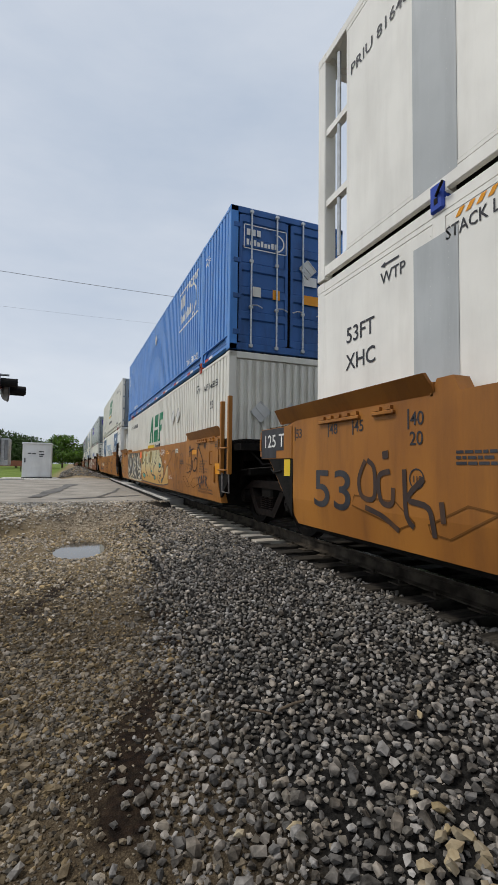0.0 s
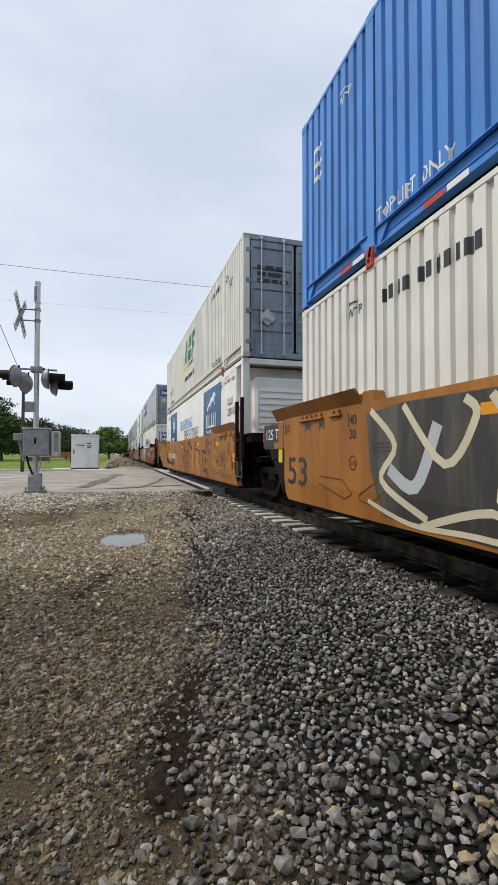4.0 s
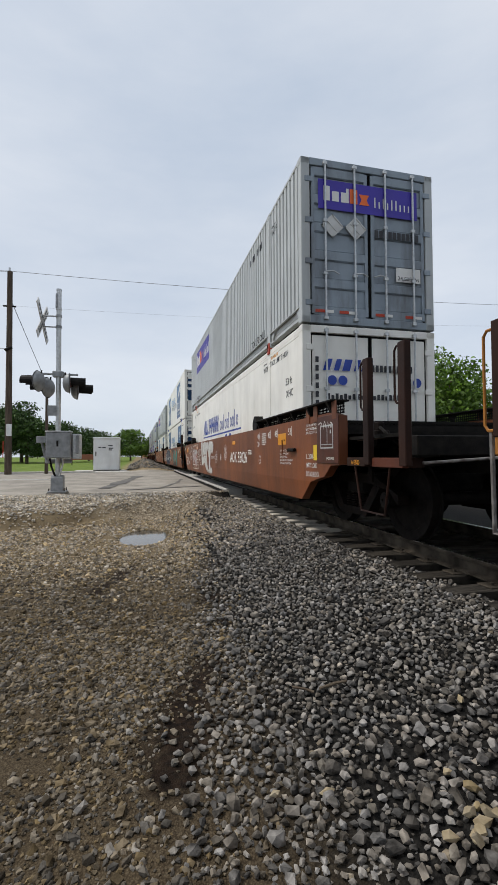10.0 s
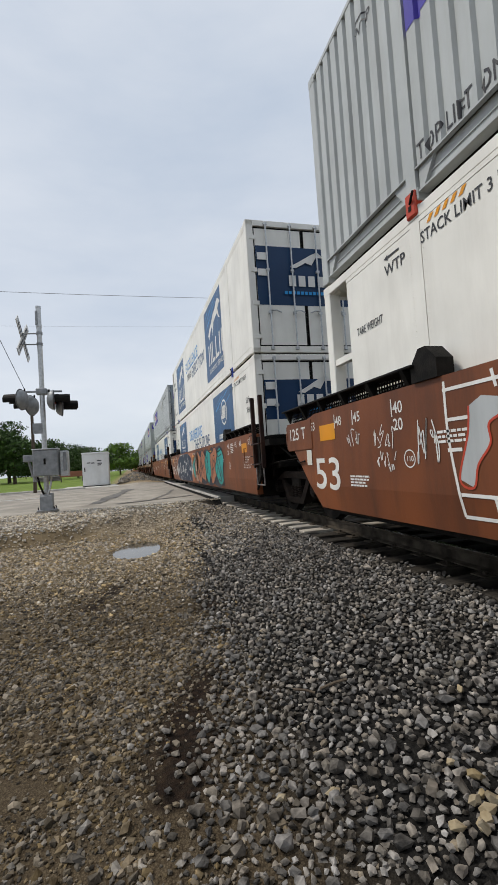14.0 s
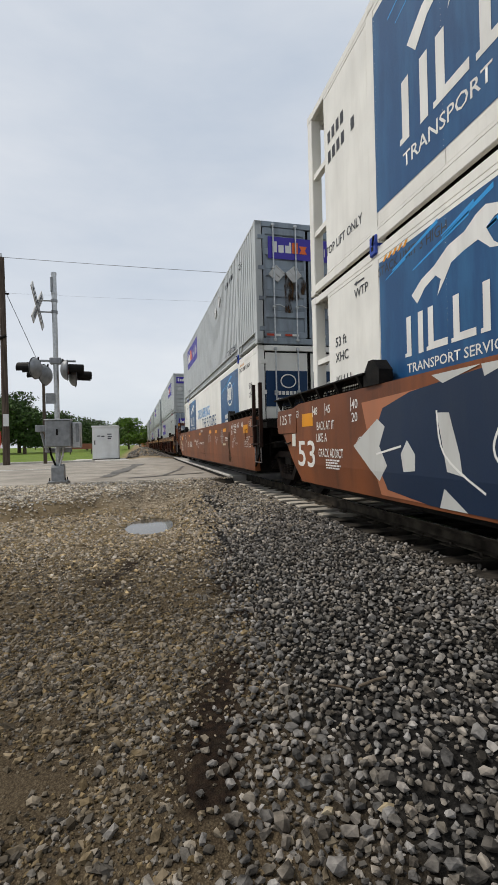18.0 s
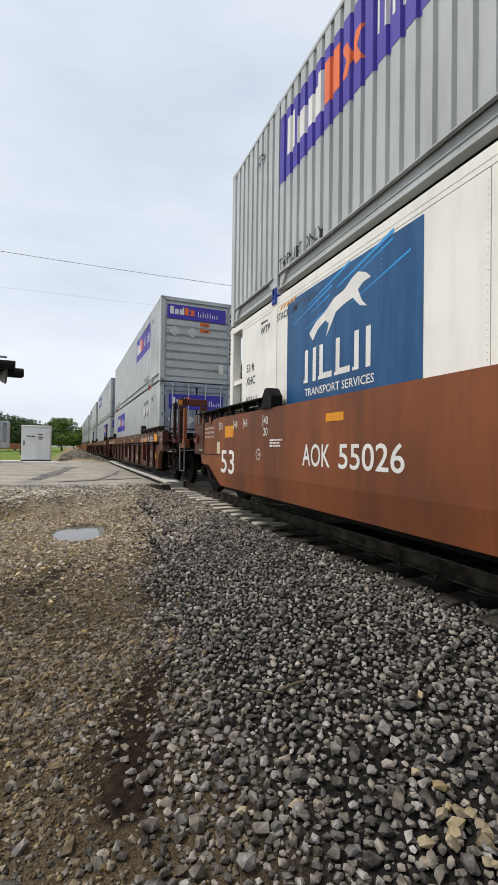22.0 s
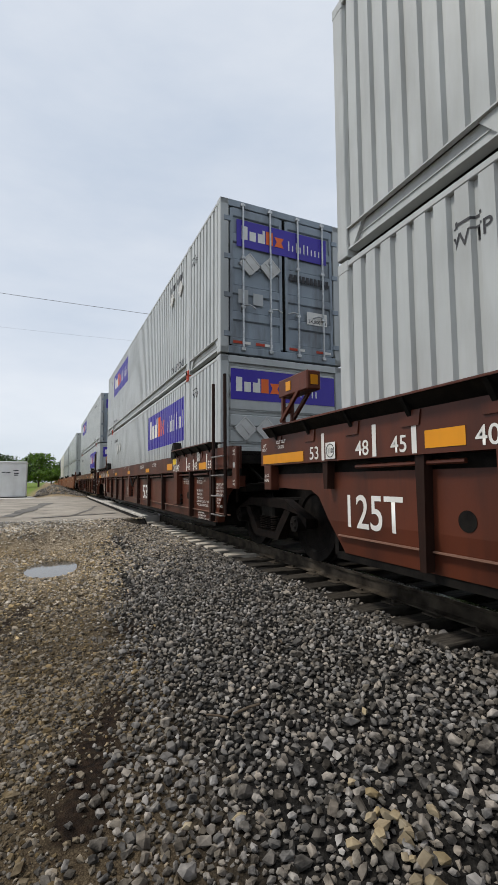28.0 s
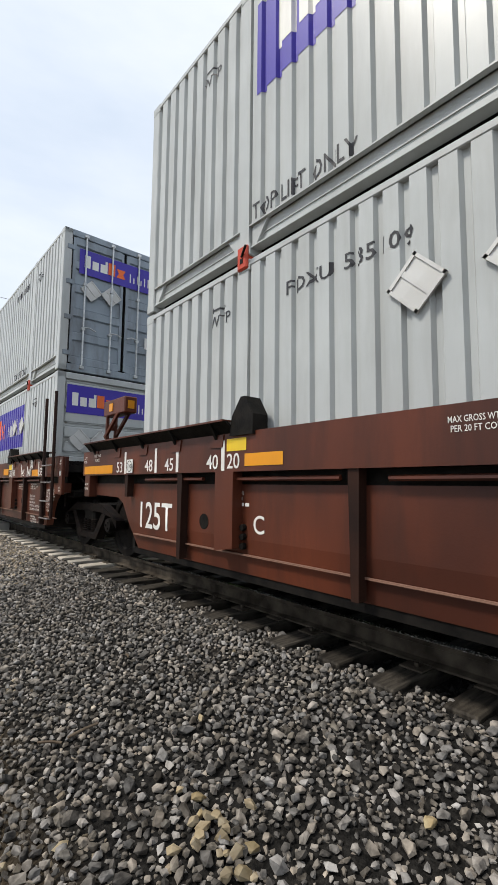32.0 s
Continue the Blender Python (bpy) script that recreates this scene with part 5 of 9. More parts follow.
# ---- trees ----
def leaf_crown(lobes, count, size, seed):
    """Leaves in many small tilted blades, thick towards the rim of each lobe, with gaps between."""
    r = np.random.default_rng(seed)
    w = np.array([rx * ry for _, _, _, rx, ry, _ in lobes])
    pick = r.choice(len(lobes), count, p=w / w.sum())
    lob = np.array(lobes)[pick]
    d = r.normal(size=(count, 3))
    d /= np.linalg.norm(d, axis=1)[:, None]
    rad = r.uniform(0.35, 1.0, count) ** 0.45
    bump = 1 + 0.22 * np.sin(d[:, 0] * 7 + pick) * np.sin(d[:, 1] * 6 + pick * 2) + 0.15 * np.sin(d[:, 2] * 9 + pick)
    c = lob[:, :3] + d * lob[:, 3:] * (rad * bump)[:, None]
    u = r.normal(size=(count, 3))
    u /= np.linalg.norm(u, axis=1)[:, None]
    v = np.cross(u, d + r.normal(scale=0.5, size=(count, 3)))
    v /= np.linalg.norm(v, axis=1)[:, None] + 1e-6
    s = size * r.uniform(0.6, 1.4, count)[:, None]
    q = np.stack([c - u * s, c - v * s * 0.55, c + u * s, c + v * s * 0.55], axis=1)
    me = bpy.data.meshes.new("crown")
    me.vertices.add(count * 4)
    me.vertices.foreach_set("co", q.reshape(-1))
    me.loops.add(count * 4)
    me.loops.foreach_set("vertex_index", np.arange(count * 4))
    me.polygons.add(count)
    me.polygons.foreach_set("loop_start", np.arange(count) * 4)
    me.update(calc_edges=True)
    me.shade_flat()
    return me


def tree(x, y, h, w, seed, leaf, count, size, label, low=0.12):
    r = random.Random(seed)
    t = thing("tree", pose(x, y, gz(x, y) if y < 400 else 0.0), label, "tree", "trees")
    bm = bmesh.new()
    bmesh.ops.create_cone(bm, cap_ends=True, segments=9, radius1=h * 0.03, radius2=h * 0.014, depth=h * 0.6, matrix=Matrix.Translation((0, 0, h * 0.28)))
    part("trunk", bm, M_BARK, t)
    lobes = []
    for k in range(9):
        a, e = r.uniform(0, 6.283), r.uniform(0, 1)
        rr = w * 0.5 * (0.25 + 0.6 * (1 - abs(e - 0.35)))
        cz = h * (low + 0.2 + 0.62 * e)
        lx, ly = rr * 0.65 * math.cos(a), rr * 0.65 * math.sin(a)
        lobes.append((lx, ly, cz, w * r.uniform(0.2, 0.3), w * r.uniform(0.2, 0.3), h * r.uniform(0.11, 0.18)))
        part("limb", pipe([(0, 0, h * 0.25 + 0.2 * cz), (lx * 0.5, ly * 0.5, cz * 0.75), (lx, ly, cz)], h * 0.007, 5), M_BARK, t)
    lobes.append((0, 0, h * (low + 0.3), w * 0.36, w * 0.36, h * 0.2))
    part_mesh("crown", leaf_crown(lobes, count, size, seed), leaf, t)
    return t


# behind the train
for k, (x, y, h, w) in enumerate(((17, 29, 9.6, 9.5), (24, 33, 12.2, 10), (31, 37, 11.5, 10.5), (38, 36, 12.5, 10), (23, 46, 13.0, 10), (15.5, 43, 11.5, 9), (32, 26, 10.5, 10), (42, 27, 11.5, 10))):
    tree(x, y, h, w, 100 + k, M_LEAF, 11000, 0.17, "leafy green tree standing behind the track", 0.02)
# across the road
for k, (x, y, h, w) in enumerate(((-21, 92, 11.5, 13), (-13.5, 88, 8.6, 11), (-8.0, 98, 7.6, 11), (-27, 96, 12.0, 13), (-34, 84, 11.0, 13), (-1.5, 112, 7.6, 11), (4.5, 118, 7.0, 11), (-41, 90, 12, 14), (-17, 78, 9.5, 10), (-50, 95, 12, 14), (-24, 80, 10, 12), (-11, 112, 8.5, 13))):
    tree(x, y, h, w, 200 + k, M_LEAF if k in (5, 6) else M_LEAF_DARK, 5200, 0.24, "dark green leafy tree beyond the lawn", 0.05)
for k in range(26):
    x = -130 + k * 11
    tree(x, 190 + 25 * math.sin(k * 1.7), 8 + 2 * math.sin(k * 2.3), 15, 300 + k, M_LEAF_DARK, 1200, 0.55, "distant dark green tree on the horizon", 0.0)
for k in range(12):
    tree(58 + 9 * (k % 4), 20 + 18 * k, 10 + math.sin(k * 2), 13, 340 + k, M_LEAF_DARK, 1300, 0.5, "distant green tree far behind the track", 0.0)
# low red-brown sign and fence far across the lawn
sg = thing("park_sign", pose(-6.8, 62, 0), "long low red-brown sign board on the lawn", "sign")
part("board", B(-1.6, 1.6, -0.05, 0.05, 0.6, 1.3, bevel=0.02), paint("red_brown_board", (0.28, 0.10, 0.06)), sg)
for x in (-1.3, 1.3):
    part("post", B(x - 0.06, x + 0.06, -0.04, 0.08, -0.3, 1.4), M_WOODPOLE, sg)

# ---- well cars ----
SX = -1.52
TOP, LOW = 1.60, 0.34
# truck steels kept near black to carry the shade under the cars
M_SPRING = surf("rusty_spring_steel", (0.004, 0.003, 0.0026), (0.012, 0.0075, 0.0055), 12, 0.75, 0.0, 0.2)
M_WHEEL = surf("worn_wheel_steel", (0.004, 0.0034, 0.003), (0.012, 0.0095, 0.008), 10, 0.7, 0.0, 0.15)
WHEELS = []
WR = 0.483


def lathe(profile, seg=28):
    """A body turned about the x axis from (x, radius) points."""
    bm = bmesh.new()
    rows = []
    for i in range(seg):
        a = i / seg * 2 * math.pi
        rows.append([bm.verts.new((x, r * math.cos(a), r * math.sin(a))) for x, r in profile])
    for i in range(seg):
        p, q = rows[i], rows[(i + 1) % seg]
        for j in range(len(profile) - 1):
            bm.faces.new((p[j], p[j + 1], q[j + 1], q[j]))
    return bm


def truck(car, y, near=True):
    """A three-piece truck with its two wheelsets, which turn."""
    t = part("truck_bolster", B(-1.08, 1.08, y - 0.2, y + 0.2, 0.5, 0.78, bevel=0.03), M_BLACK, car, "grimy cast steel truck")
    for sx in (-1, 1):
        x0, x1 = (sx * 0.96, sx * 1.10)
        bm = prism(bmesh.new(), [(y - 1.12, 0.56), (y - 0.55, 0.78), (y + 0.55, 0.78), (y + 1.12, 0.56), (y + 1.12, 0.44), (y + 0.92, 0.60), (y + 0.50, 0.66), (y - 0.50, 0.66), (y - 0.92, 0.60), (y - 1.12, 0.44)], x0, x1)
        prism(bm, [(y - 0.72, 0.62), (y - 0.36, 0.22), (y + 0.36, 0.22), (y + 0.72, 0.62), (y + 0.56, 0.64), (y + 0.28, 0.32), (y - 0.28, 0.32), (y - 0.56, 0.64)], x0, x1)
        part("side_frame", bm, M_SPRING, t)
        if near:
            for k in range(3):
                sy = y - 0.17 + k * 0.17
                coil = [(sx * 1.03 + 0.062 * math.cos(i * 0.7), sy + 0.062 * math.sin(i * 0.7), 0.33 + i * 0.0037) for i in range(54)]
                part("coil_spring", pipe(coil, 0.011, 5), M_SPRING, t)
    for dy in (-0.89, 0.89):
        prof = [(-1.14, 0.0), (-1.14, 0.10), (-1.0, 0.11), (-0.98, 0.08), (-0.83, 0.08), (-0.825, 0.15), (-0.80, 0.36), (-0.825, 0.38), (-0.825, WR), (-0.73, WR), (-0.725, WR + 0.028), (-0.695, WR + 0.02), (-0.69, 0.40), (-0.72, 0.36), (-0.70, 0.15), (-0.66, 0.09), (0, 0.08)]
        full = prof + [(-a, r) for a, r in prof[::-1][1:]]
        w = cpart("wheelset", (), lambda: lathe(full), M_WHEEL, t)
        w.matrix_basis = pose(0, y + dy, WR)
        for k in range(3):
            a = k * 2.094
            cpart("bearing_bolt", (k,), lambda: B(-1.155, -1.14, 0.05 * math.cos(a) - 0.014, 0.05 * math.cos(a) + 0.014, 0.05 * math.sin(a) - 0.014, 0.05 * math.sin(a) + 0.014), M_BLACK, t).matrix_basis = pose(0, y + dy, WR)
        WHEELS.append((w, y + dy))


def mark(car, s, y_left, z, h, mat, **kw):
    return side_text(car, SX, s, y_left, z, h, mat, **kw)


def tape(car, y0, y1, z0, z1, mat=None, lift=0.004):
    return side_shapes(car, SX, [rect(0, y1 - y0, 0, z1 - z0)], y1, z0, mat or M_YELLOW_TAPE, lift=lift, name="reflector")


def sill(poly, x, sgn):
    """A car's side plate, folded inward below the crease."""
    bm = prism(bmesh.new(), poly, x, x + sgn * 0.12)
    bmesh.ops.bisect_plane(bm, geom=bm.verts[:] + bm.edges[:] + bm.faces[:], plane_co=(0, 0, 0.64), plane_no=(0, 0, 1))
    for v in bm.verts:
        if v.co.z < 0.64:
            v.co.x += sgn * (0.64 - v.co.z) * 0.10
    return bm


def flared_plate(a, b, x, sgn, z0=1.585, z1=1.76):
    """A guide plate that leans outward from the car's top edge, cut back at its ends."""
    bm = bmesh.new()
    lo = [(x + sgn * 0.02, y, z0) for y in (a, b)]
    hi = [(x - sgn * 0.10, y, z1) for y in (a + 0.02, b - 0.05)]
    v = [bm.verts.new(q) for q in (lo[0], lo[1], hi[1], hi[0])]
    w = [bm.verts.new((q[0] + sgn * 0.03, q[1], q[2] + 0.004)) for q in (lo[0], lo[1], hi[1], hi[0])]
    bm.faces.new(v)
    bm.faces.new(w[::-1])
    for i in range(4):
        j = (i + 1) % 4
        bm.faces.new((v[j], v[i], w[i], w[j]))
    for y in (a + 0.02, b - 0.08):
        box(bm, x + sgn * 0.0, x + sgn * 0.05, y, y + 0.03, z0 + 0.005, z0 + 0.115)
    bmesh.ops.recalc_face_normals(bm, faces=bm.faces)
    return bm


def well_car(u0, style, mat, label, lead_coupler, trail_coupler, near=True):
    """One unit of an articulated well car; y = 0 at the lead end of its containers."""
    car = roll_on(thing("well_car", Matrix(), label, "railcar", "well cars"), u0)
    tail = CL + (1.42 if style == "ribbed" else 1.16 if not trail_coupler else 1.87 if style == "orange" else 1.62)
    nose = -1.87 if lead_coupler else -1.08 if style == "ribbed" else -0.09 if style == "orange" else -0.47
    if lead_coupler:
        low = [(nose, 0.95), (-0.95, 0.93), (-0.80, 0.86), (-0.42, LOW)] if style == "ribbed" else [(nose, 0.91), (-1.60, 0.89), (-1.40, 0.74), (-0.89, 0.64), (-0.43, LOW)]
    elif style == "ribbed":
        low = [(nose, 0.95), (-0.62, 0.92), (-0.42, 0.80), (-0.12, LOW)]
    else:
        low = [(nose, 0.75), (-0.26, LOW)] if style == "orange" else [(nose, 0.89), (nose + 0.15, 0.58), (nose + 0.2, LOW)]
    if trail_coupler:
        low += [(CL - 0.1, LOW), (CL + 0.56, 0.69), (CL + 1.05, 0.71), (CL + 1.16, 0.90), (tail, 0.90)] if style != "ribbed" else [(CL - 0.15, LOW), (CL + 0.4, 0.90), (tail, 0.95)]
    elif style == "ribbed":
        low += [(CL - 0.15, LOW), (CL + 0.25, 0.86), (CL + 0.4, 0.93), (tail - 0.2, 0.95)]
    else:
        low += [(CL + 0.10, LOW), (CL + 0.50, 0.72), (CL + 0.93, 1.13), (tail, 1.13)]
    for sgn in (1, -1):
        x = SX * sgn
        if style != "ribbed":
            part("side_sill", sill(low + [(tail, TOP - 0.06), (CL + 0.4, TOP - 0.05), (CL + 0.1, TOP), (nose + 0.3, TOP), (nose, TOP - 0.06)], x, sgn), mat, car)
        else:
            part("top_chord", prism(bmesh.new(), [(nose, 1.22), (tail, 1.22), (tail, 1.56), (nose, 1.56)], x, x + sgn * 0.16), mat, car)
            part("side_sheet", sill(low + [(low[-1][0], 1.11), (nose, 1.11)], x + sgn * 0.1, sgn), mat, car)
            # black sheet set in the slot to stand for the chord's shade
            part("slot_back", B(min(x + sgn * 0.135, x + sgn * 0.155), max(x + sgn * 0.135, x + sgn * 0.155), nose, tail, 1.10, 1.22), M_BLACK, car, "black sheet for the shade under the top chord")
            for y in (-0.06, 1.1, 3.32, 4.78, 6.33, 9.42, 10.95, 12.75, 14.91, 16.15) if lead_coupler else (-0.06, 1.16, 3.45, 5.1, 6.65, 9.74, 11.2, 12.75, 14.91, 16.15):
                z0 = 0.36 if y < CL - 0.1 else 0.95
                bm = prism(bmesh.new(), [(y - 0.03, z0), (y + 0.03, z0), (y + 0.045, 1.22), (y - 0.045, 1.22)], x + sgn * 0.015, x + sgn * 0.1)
                part("side_post", bm, M_POSTBROWN, car, "dark brown side post")
            if sgn > 0:
                part("crease_bead", B(SX + 0.08, SX + 0.1, nose + 0.3 if not lead_coupler else 0.1, CL - 0.1, 0.50, 0.514), M_CREASELIT, car)
                for y in (0.1, 1.22, 2.4, 3.7, 5.2, 6.75, 8.3, 9.85, 11.3, 12.85, 14.5):
                    part("brake_pipe", pipe([(SX + 0.05, y + 0.03, 1.16), (SX + 0.05, y + (0.85 if y < 1.3 else 1.2), 1.155)], 0.02), mat, car)
        if sgn < 0 and not near:
            continue
        # guide ledges above the side at both ends
        for a, b in ((-0.3 if style == "orange" and not lead_coupler else nose + 0.1, 2.15), (CL - 2.15, CL + (0.6 if style == "orange" and not trail_coupler else 1.22))):
            if style == "orange":
                lg = part("guide_ledge", flared_plate(a, b, x, sgn), mat, car, "outward-leaning container guide plate")
                for ya, yb in ((a + 0.45, a + 0.75), (a + 0.95, a + 1.7)):
                    h = part("hinge_bar", B(x - sgn * 0.035, x, ya, yb, 1.50, 1.535, bevel=0.006), mat, lg)
                    for k in range(int((yb - ya) / 0.15)):
                        part("hinge_tab", B(x - sgn * 0.03, x, ya + 0.03 + k * 0.15, ya + 0.12 + k * 0.15, 1.54, 1.575), mat, h)
            elif style == "plain":
                lg = part("guide_ledge", B(x - sgn * 0.07, x + sgn * 0.2, a, b, 1.735, 1.76, bevel=0.006), M_BLACK, car, "black steel walkway on brackets")
                for k in range(6):
                    y = a + 0.15 + k * (b - a - 0.3) / 5
                    bm = bmesh.new()
                    v = [bm.verts.new((x + sgn * px, y + dy, pz)) for dy in (-0.03, 0.03) for px, pz in ((0.02, 1.56), (-0.065, 1.735), (0.06, 1.735))]
                    for f in ((0, 1, 2), (5, 4, 3), (0, 3, 4, 1), (1, 4, 5, 2), (2, 5, 3, 0)):
                        bm.faces.new([v[q] for q in f])
                    part("bracket", bm, M_BLACK, lg)
                for y in (nose + 0.12, nose + 0.75, nose + 1.05) if a < 5 and lead_coupler else (tail - 0.12, tail - 0.62, tail - 1.15) if a > 5 and trail_coupler else ():
                    part("hanger", B(x - sgn * 0.016, x - sgn * 0.002, y - 0.07, y + 0.07, 1.50, 1.74, bevel=0.005), mat, lg, "brown hanger plate")
                bm = bmesh.new()
                n = int((b - a) / 0.05)
                for k in range(n + 1):
                    y = a + (b - a) * k / n
                    box(bm, x + sgn * 0.115, x + sgn * 0.122, y - 0.009, y + 0.009, 1.58, 1.735)
                for k in range(4):
                    box(bm, x + sgn * 0.124, x + sgn * 0.131, a, b, 1.585 + k * 0.04, 1.603 + k * 0.04)
                part("guard_mesh", bm, M_BLACK, lg, "perforated guard")["kind"] = "stuff"
            else:
                a = max(a, -0.36) if not lead_coupler else a
                lg = part("guide_ledge", flared_plate(a, b, x, sgn, 1.555, 1.66), M_BLACK, car, "dark outward-leaning guide plate on brackets")
                part("ledge_cap", B(min(x - sgn * 0.11, x + sgn * 0.17), max(x - sgn * 0.11, x + sgn * 0.17), a + 0.03, b - 0.06, 1.657, 1.673), mat, lg)
                for k in range(5):
                    y = a + 0.25 + k * (b - a - 0.5) / 4
                    br = bmesh.new()
                    v = [br.verts.new((x + sgn * px, y + dy, pz)) for dy in (-0.02, 0.02) for px, pz in ((-0.004, 1.50), (-0.10, 1.65), (0.0, 1.65))]
                    for f in ((0, 1, 2), (5, 4, 3), (0, 3, 4, 1), (1, 4, 5, 2), (2, 5, 3, 0)):
                        br.faces.new([v[q] for q in f])
                    bmesh.ops.recalc_face_normals(br, faces=br.faces)
                    part("bracket", br, M_BLACK, lg)
                    part("gusset", prism(bmesh.new(), [(y - 0.09, 1.44), (y + 0.09, 1.44), (y + 0.11, 1.555), (y - 0.11, 1.555)], x - sgn * 0.012, x - sgn * 0.002), mat, lg)
            if style != "orange":
                yk = b + 0.12 if a < 5 else a - 0.12
                bm = prism(bmesh.new(), [(yk - 0.17, 1.6), (yk + 0.17, 1.6), (yk + 0.17, 1.74), (yk + 0.05, 1.88), (yk - 0.05, 1.88), (yk - 0.17, 1.76)] if style == "plain" else [(yk - 0.16, 1.53), (yk + 0.15, 1.53), (yk + 0.12, 1.70), (yk + 0.0, 1.86), (yk - 0.06, 1.86), (yk - 0.16, 1.70)], x - sgn * 0.03, x + sgn * 0.14)
                part("guide_dog", bm, M_BLACK, lg, "dark pivoting container guide")
            else:
                yk = b + 0.1 if a < 5 else a - 0.1
                part("guide_dog", prism(bmesh.new(), [(yk - 0.14, 1.6), (yk + 0.14, 1.6), (yk + 0.08, 1.72), (yk - 0.08, 1.72)], x, x + sgn * 0.16), mat, lg)
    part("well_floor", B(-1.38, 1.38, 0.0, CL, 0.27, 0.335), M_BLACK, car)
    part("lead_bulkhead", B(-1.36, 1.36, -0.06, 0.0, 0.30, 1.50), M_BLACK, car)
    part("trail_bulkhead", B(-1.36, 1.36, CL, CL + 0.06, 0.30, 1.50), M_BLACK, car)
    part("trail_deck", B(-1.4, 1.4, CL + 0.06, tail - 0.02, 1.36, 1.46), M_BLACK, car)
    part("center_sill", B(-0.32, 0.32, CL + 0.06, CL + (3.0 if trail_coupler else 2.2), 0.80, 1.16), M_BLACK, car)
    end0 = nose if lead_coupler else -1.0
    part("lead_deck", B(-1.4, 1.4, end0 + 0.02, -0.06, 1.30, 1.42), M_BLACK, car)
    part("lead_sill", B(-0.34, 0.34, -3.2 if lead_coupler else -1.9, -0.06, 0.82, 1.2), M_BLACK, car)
    truck(car, -1.35 if not lead_coupler else -1.4, near)
    if trail_coupler:
        truck(car, CL + 1.45, near)
    # writing on the near side
    light = M_DECAL_BLACK if style == "orange" else M_DECAL_WHITE
    for sy, base in ((1, 0.0), (-1, CL)):
        d0 = 0.06 if sy > 0 else 0.0 if style == "ribbed" else 0.19 if trail_coupler and style == "plain" else -0.2 if style == "plain" else -0.06
        for s, d in (("53", d0), ("48", d0 + 0.77), ("45", d0 + 1.22), ("40", d0 + 2.0)):
            y = base + sy * d
            z = 1.40 if style != "ribbed" else 1.30
            if style == "ribbed":
                tape(car, y - 0.02, y + 0.03, 1.23, 1.50, M_DECAL_WHITE)
                mark(car, s, y + (0.26 if sy < 0 else -0.05), 1.25, 0.13, light)
            else:
                side_shapes(car, SX, [rect(0, 0.018, -0.02, 0.15)], y + (0.09 if sy < 0 else -0.11), z - 0.03, light, name="tick")
                mark(car, s, y + 0.06, z - 0.02, 0.11, light)
        y = base + sy * (d0 + 2.0)
        mark(car, "20", y + (0.07 if style != "ribbed" else (0.25 if sy > 0 else -0.05)), 1.22 if style != "ribbed" else 1.25, 0.11 if style != "ribbed" else 0.13, light)
        side_shapes(car, SX, ring(0, 0, 0.085, 0.085, 0.012, 20), base + sy * 1.95, 0.945 if style != "ribbed" else 1.39, light, name="load_ring") if style != "ribbed" else None
        if style != "ribbed":
            mark(car, "110", base + sy * 1.95 + 0.05, 0.92, 0.05, light)
        if style == "plain":
            y = 0.455 if sy > 0 else base - d0 - 0.46
            tape(car, y - 0.22, y + 0.22, 1.22, 1.42)
        elif style == "orange" and sy > 0:
            tape(car, 1.44, 1.84, 1.27, 1.37)
    # the car's belly straps and small plates
    if style != "ribbed":
        for y in (4.4, 8.2, 12.0):
            tape(car, y, y + 0.34, 1.33, 1.42)
        mark(car, "53", CL - (0.3 if u0 < 0 else d0), 0.60, 0.40, light, width=0.74)
        if not trail_coupler:
            plate = part("end_plate", B(SX - 0.012, SX, CL + 0.22, CL + 1.17, 1.13, 1.55, bevel=0.006), mat, car, "raised plate with the capacity mark")
            if style == "orange":
                side_shapes(plate, SX, [rect(0, 0.50, 0, 0.40), rect(0.50, 0.72, 0.1, 0.40)], CL + 1.16, 1.14, M_DECAL_BLACK, lift=0.014, name="black_field")
            mark(plate, "125 T", CL + 1.08, 1.29, 0.17, M_DECAL_WHITE, width=0.66, lift=0.017)
        for y, w in ((2.6, 0.4), (9.6, 0.6), (13.4, 0.4)):
            side_shapes(car, SX, lines(3, w, 0.022, 0.04, int(y * 7)), y + w, 1.14, light, name="small_print")
        if style == "plain":
            side_shapes(car, SX, lines(6, 0.33, 0.022, 0.042, 9), 1.78, 1.46, light, name="small_print")
        for k, s in enumerate(("2 INCH H F COMP SHOES", "No. 24 BRAKE BEAMS", "38 INCH WHEELS", "SPRG 7 OC D5 7 IC D-6 5 D-6A", "SPRG 2 OC B353 2 IC B-354")):
            mark(car, s, 0.56 if style == "plain" else 1.2, 1.10 - k * 0.055, 0.034, light)
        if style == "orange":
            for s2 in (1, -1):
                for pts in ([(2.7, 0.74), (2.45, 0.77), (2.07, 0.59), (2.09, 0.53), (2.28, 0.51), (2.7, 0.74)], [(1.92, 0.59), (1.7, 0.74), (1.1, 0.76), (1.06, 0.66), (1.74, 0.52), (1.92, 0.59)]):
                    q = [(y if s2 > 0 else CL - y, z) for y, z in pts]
                    # pressed outline drawn flat, as a stroke of painted shade
                    side_shapes(car, SX, ribbon([(-y, z) for y, z in q], 0.016), 0.0, 0.0, M_FOLDSHADE, name="pressed_crease")
        if style != "orange":
            part("wear_plate", B(SX - 0.008, SX, 7.2, 7.9, 0.42 + 0.24, 0.56 + 0.24, bevel=0.003), mat, car)
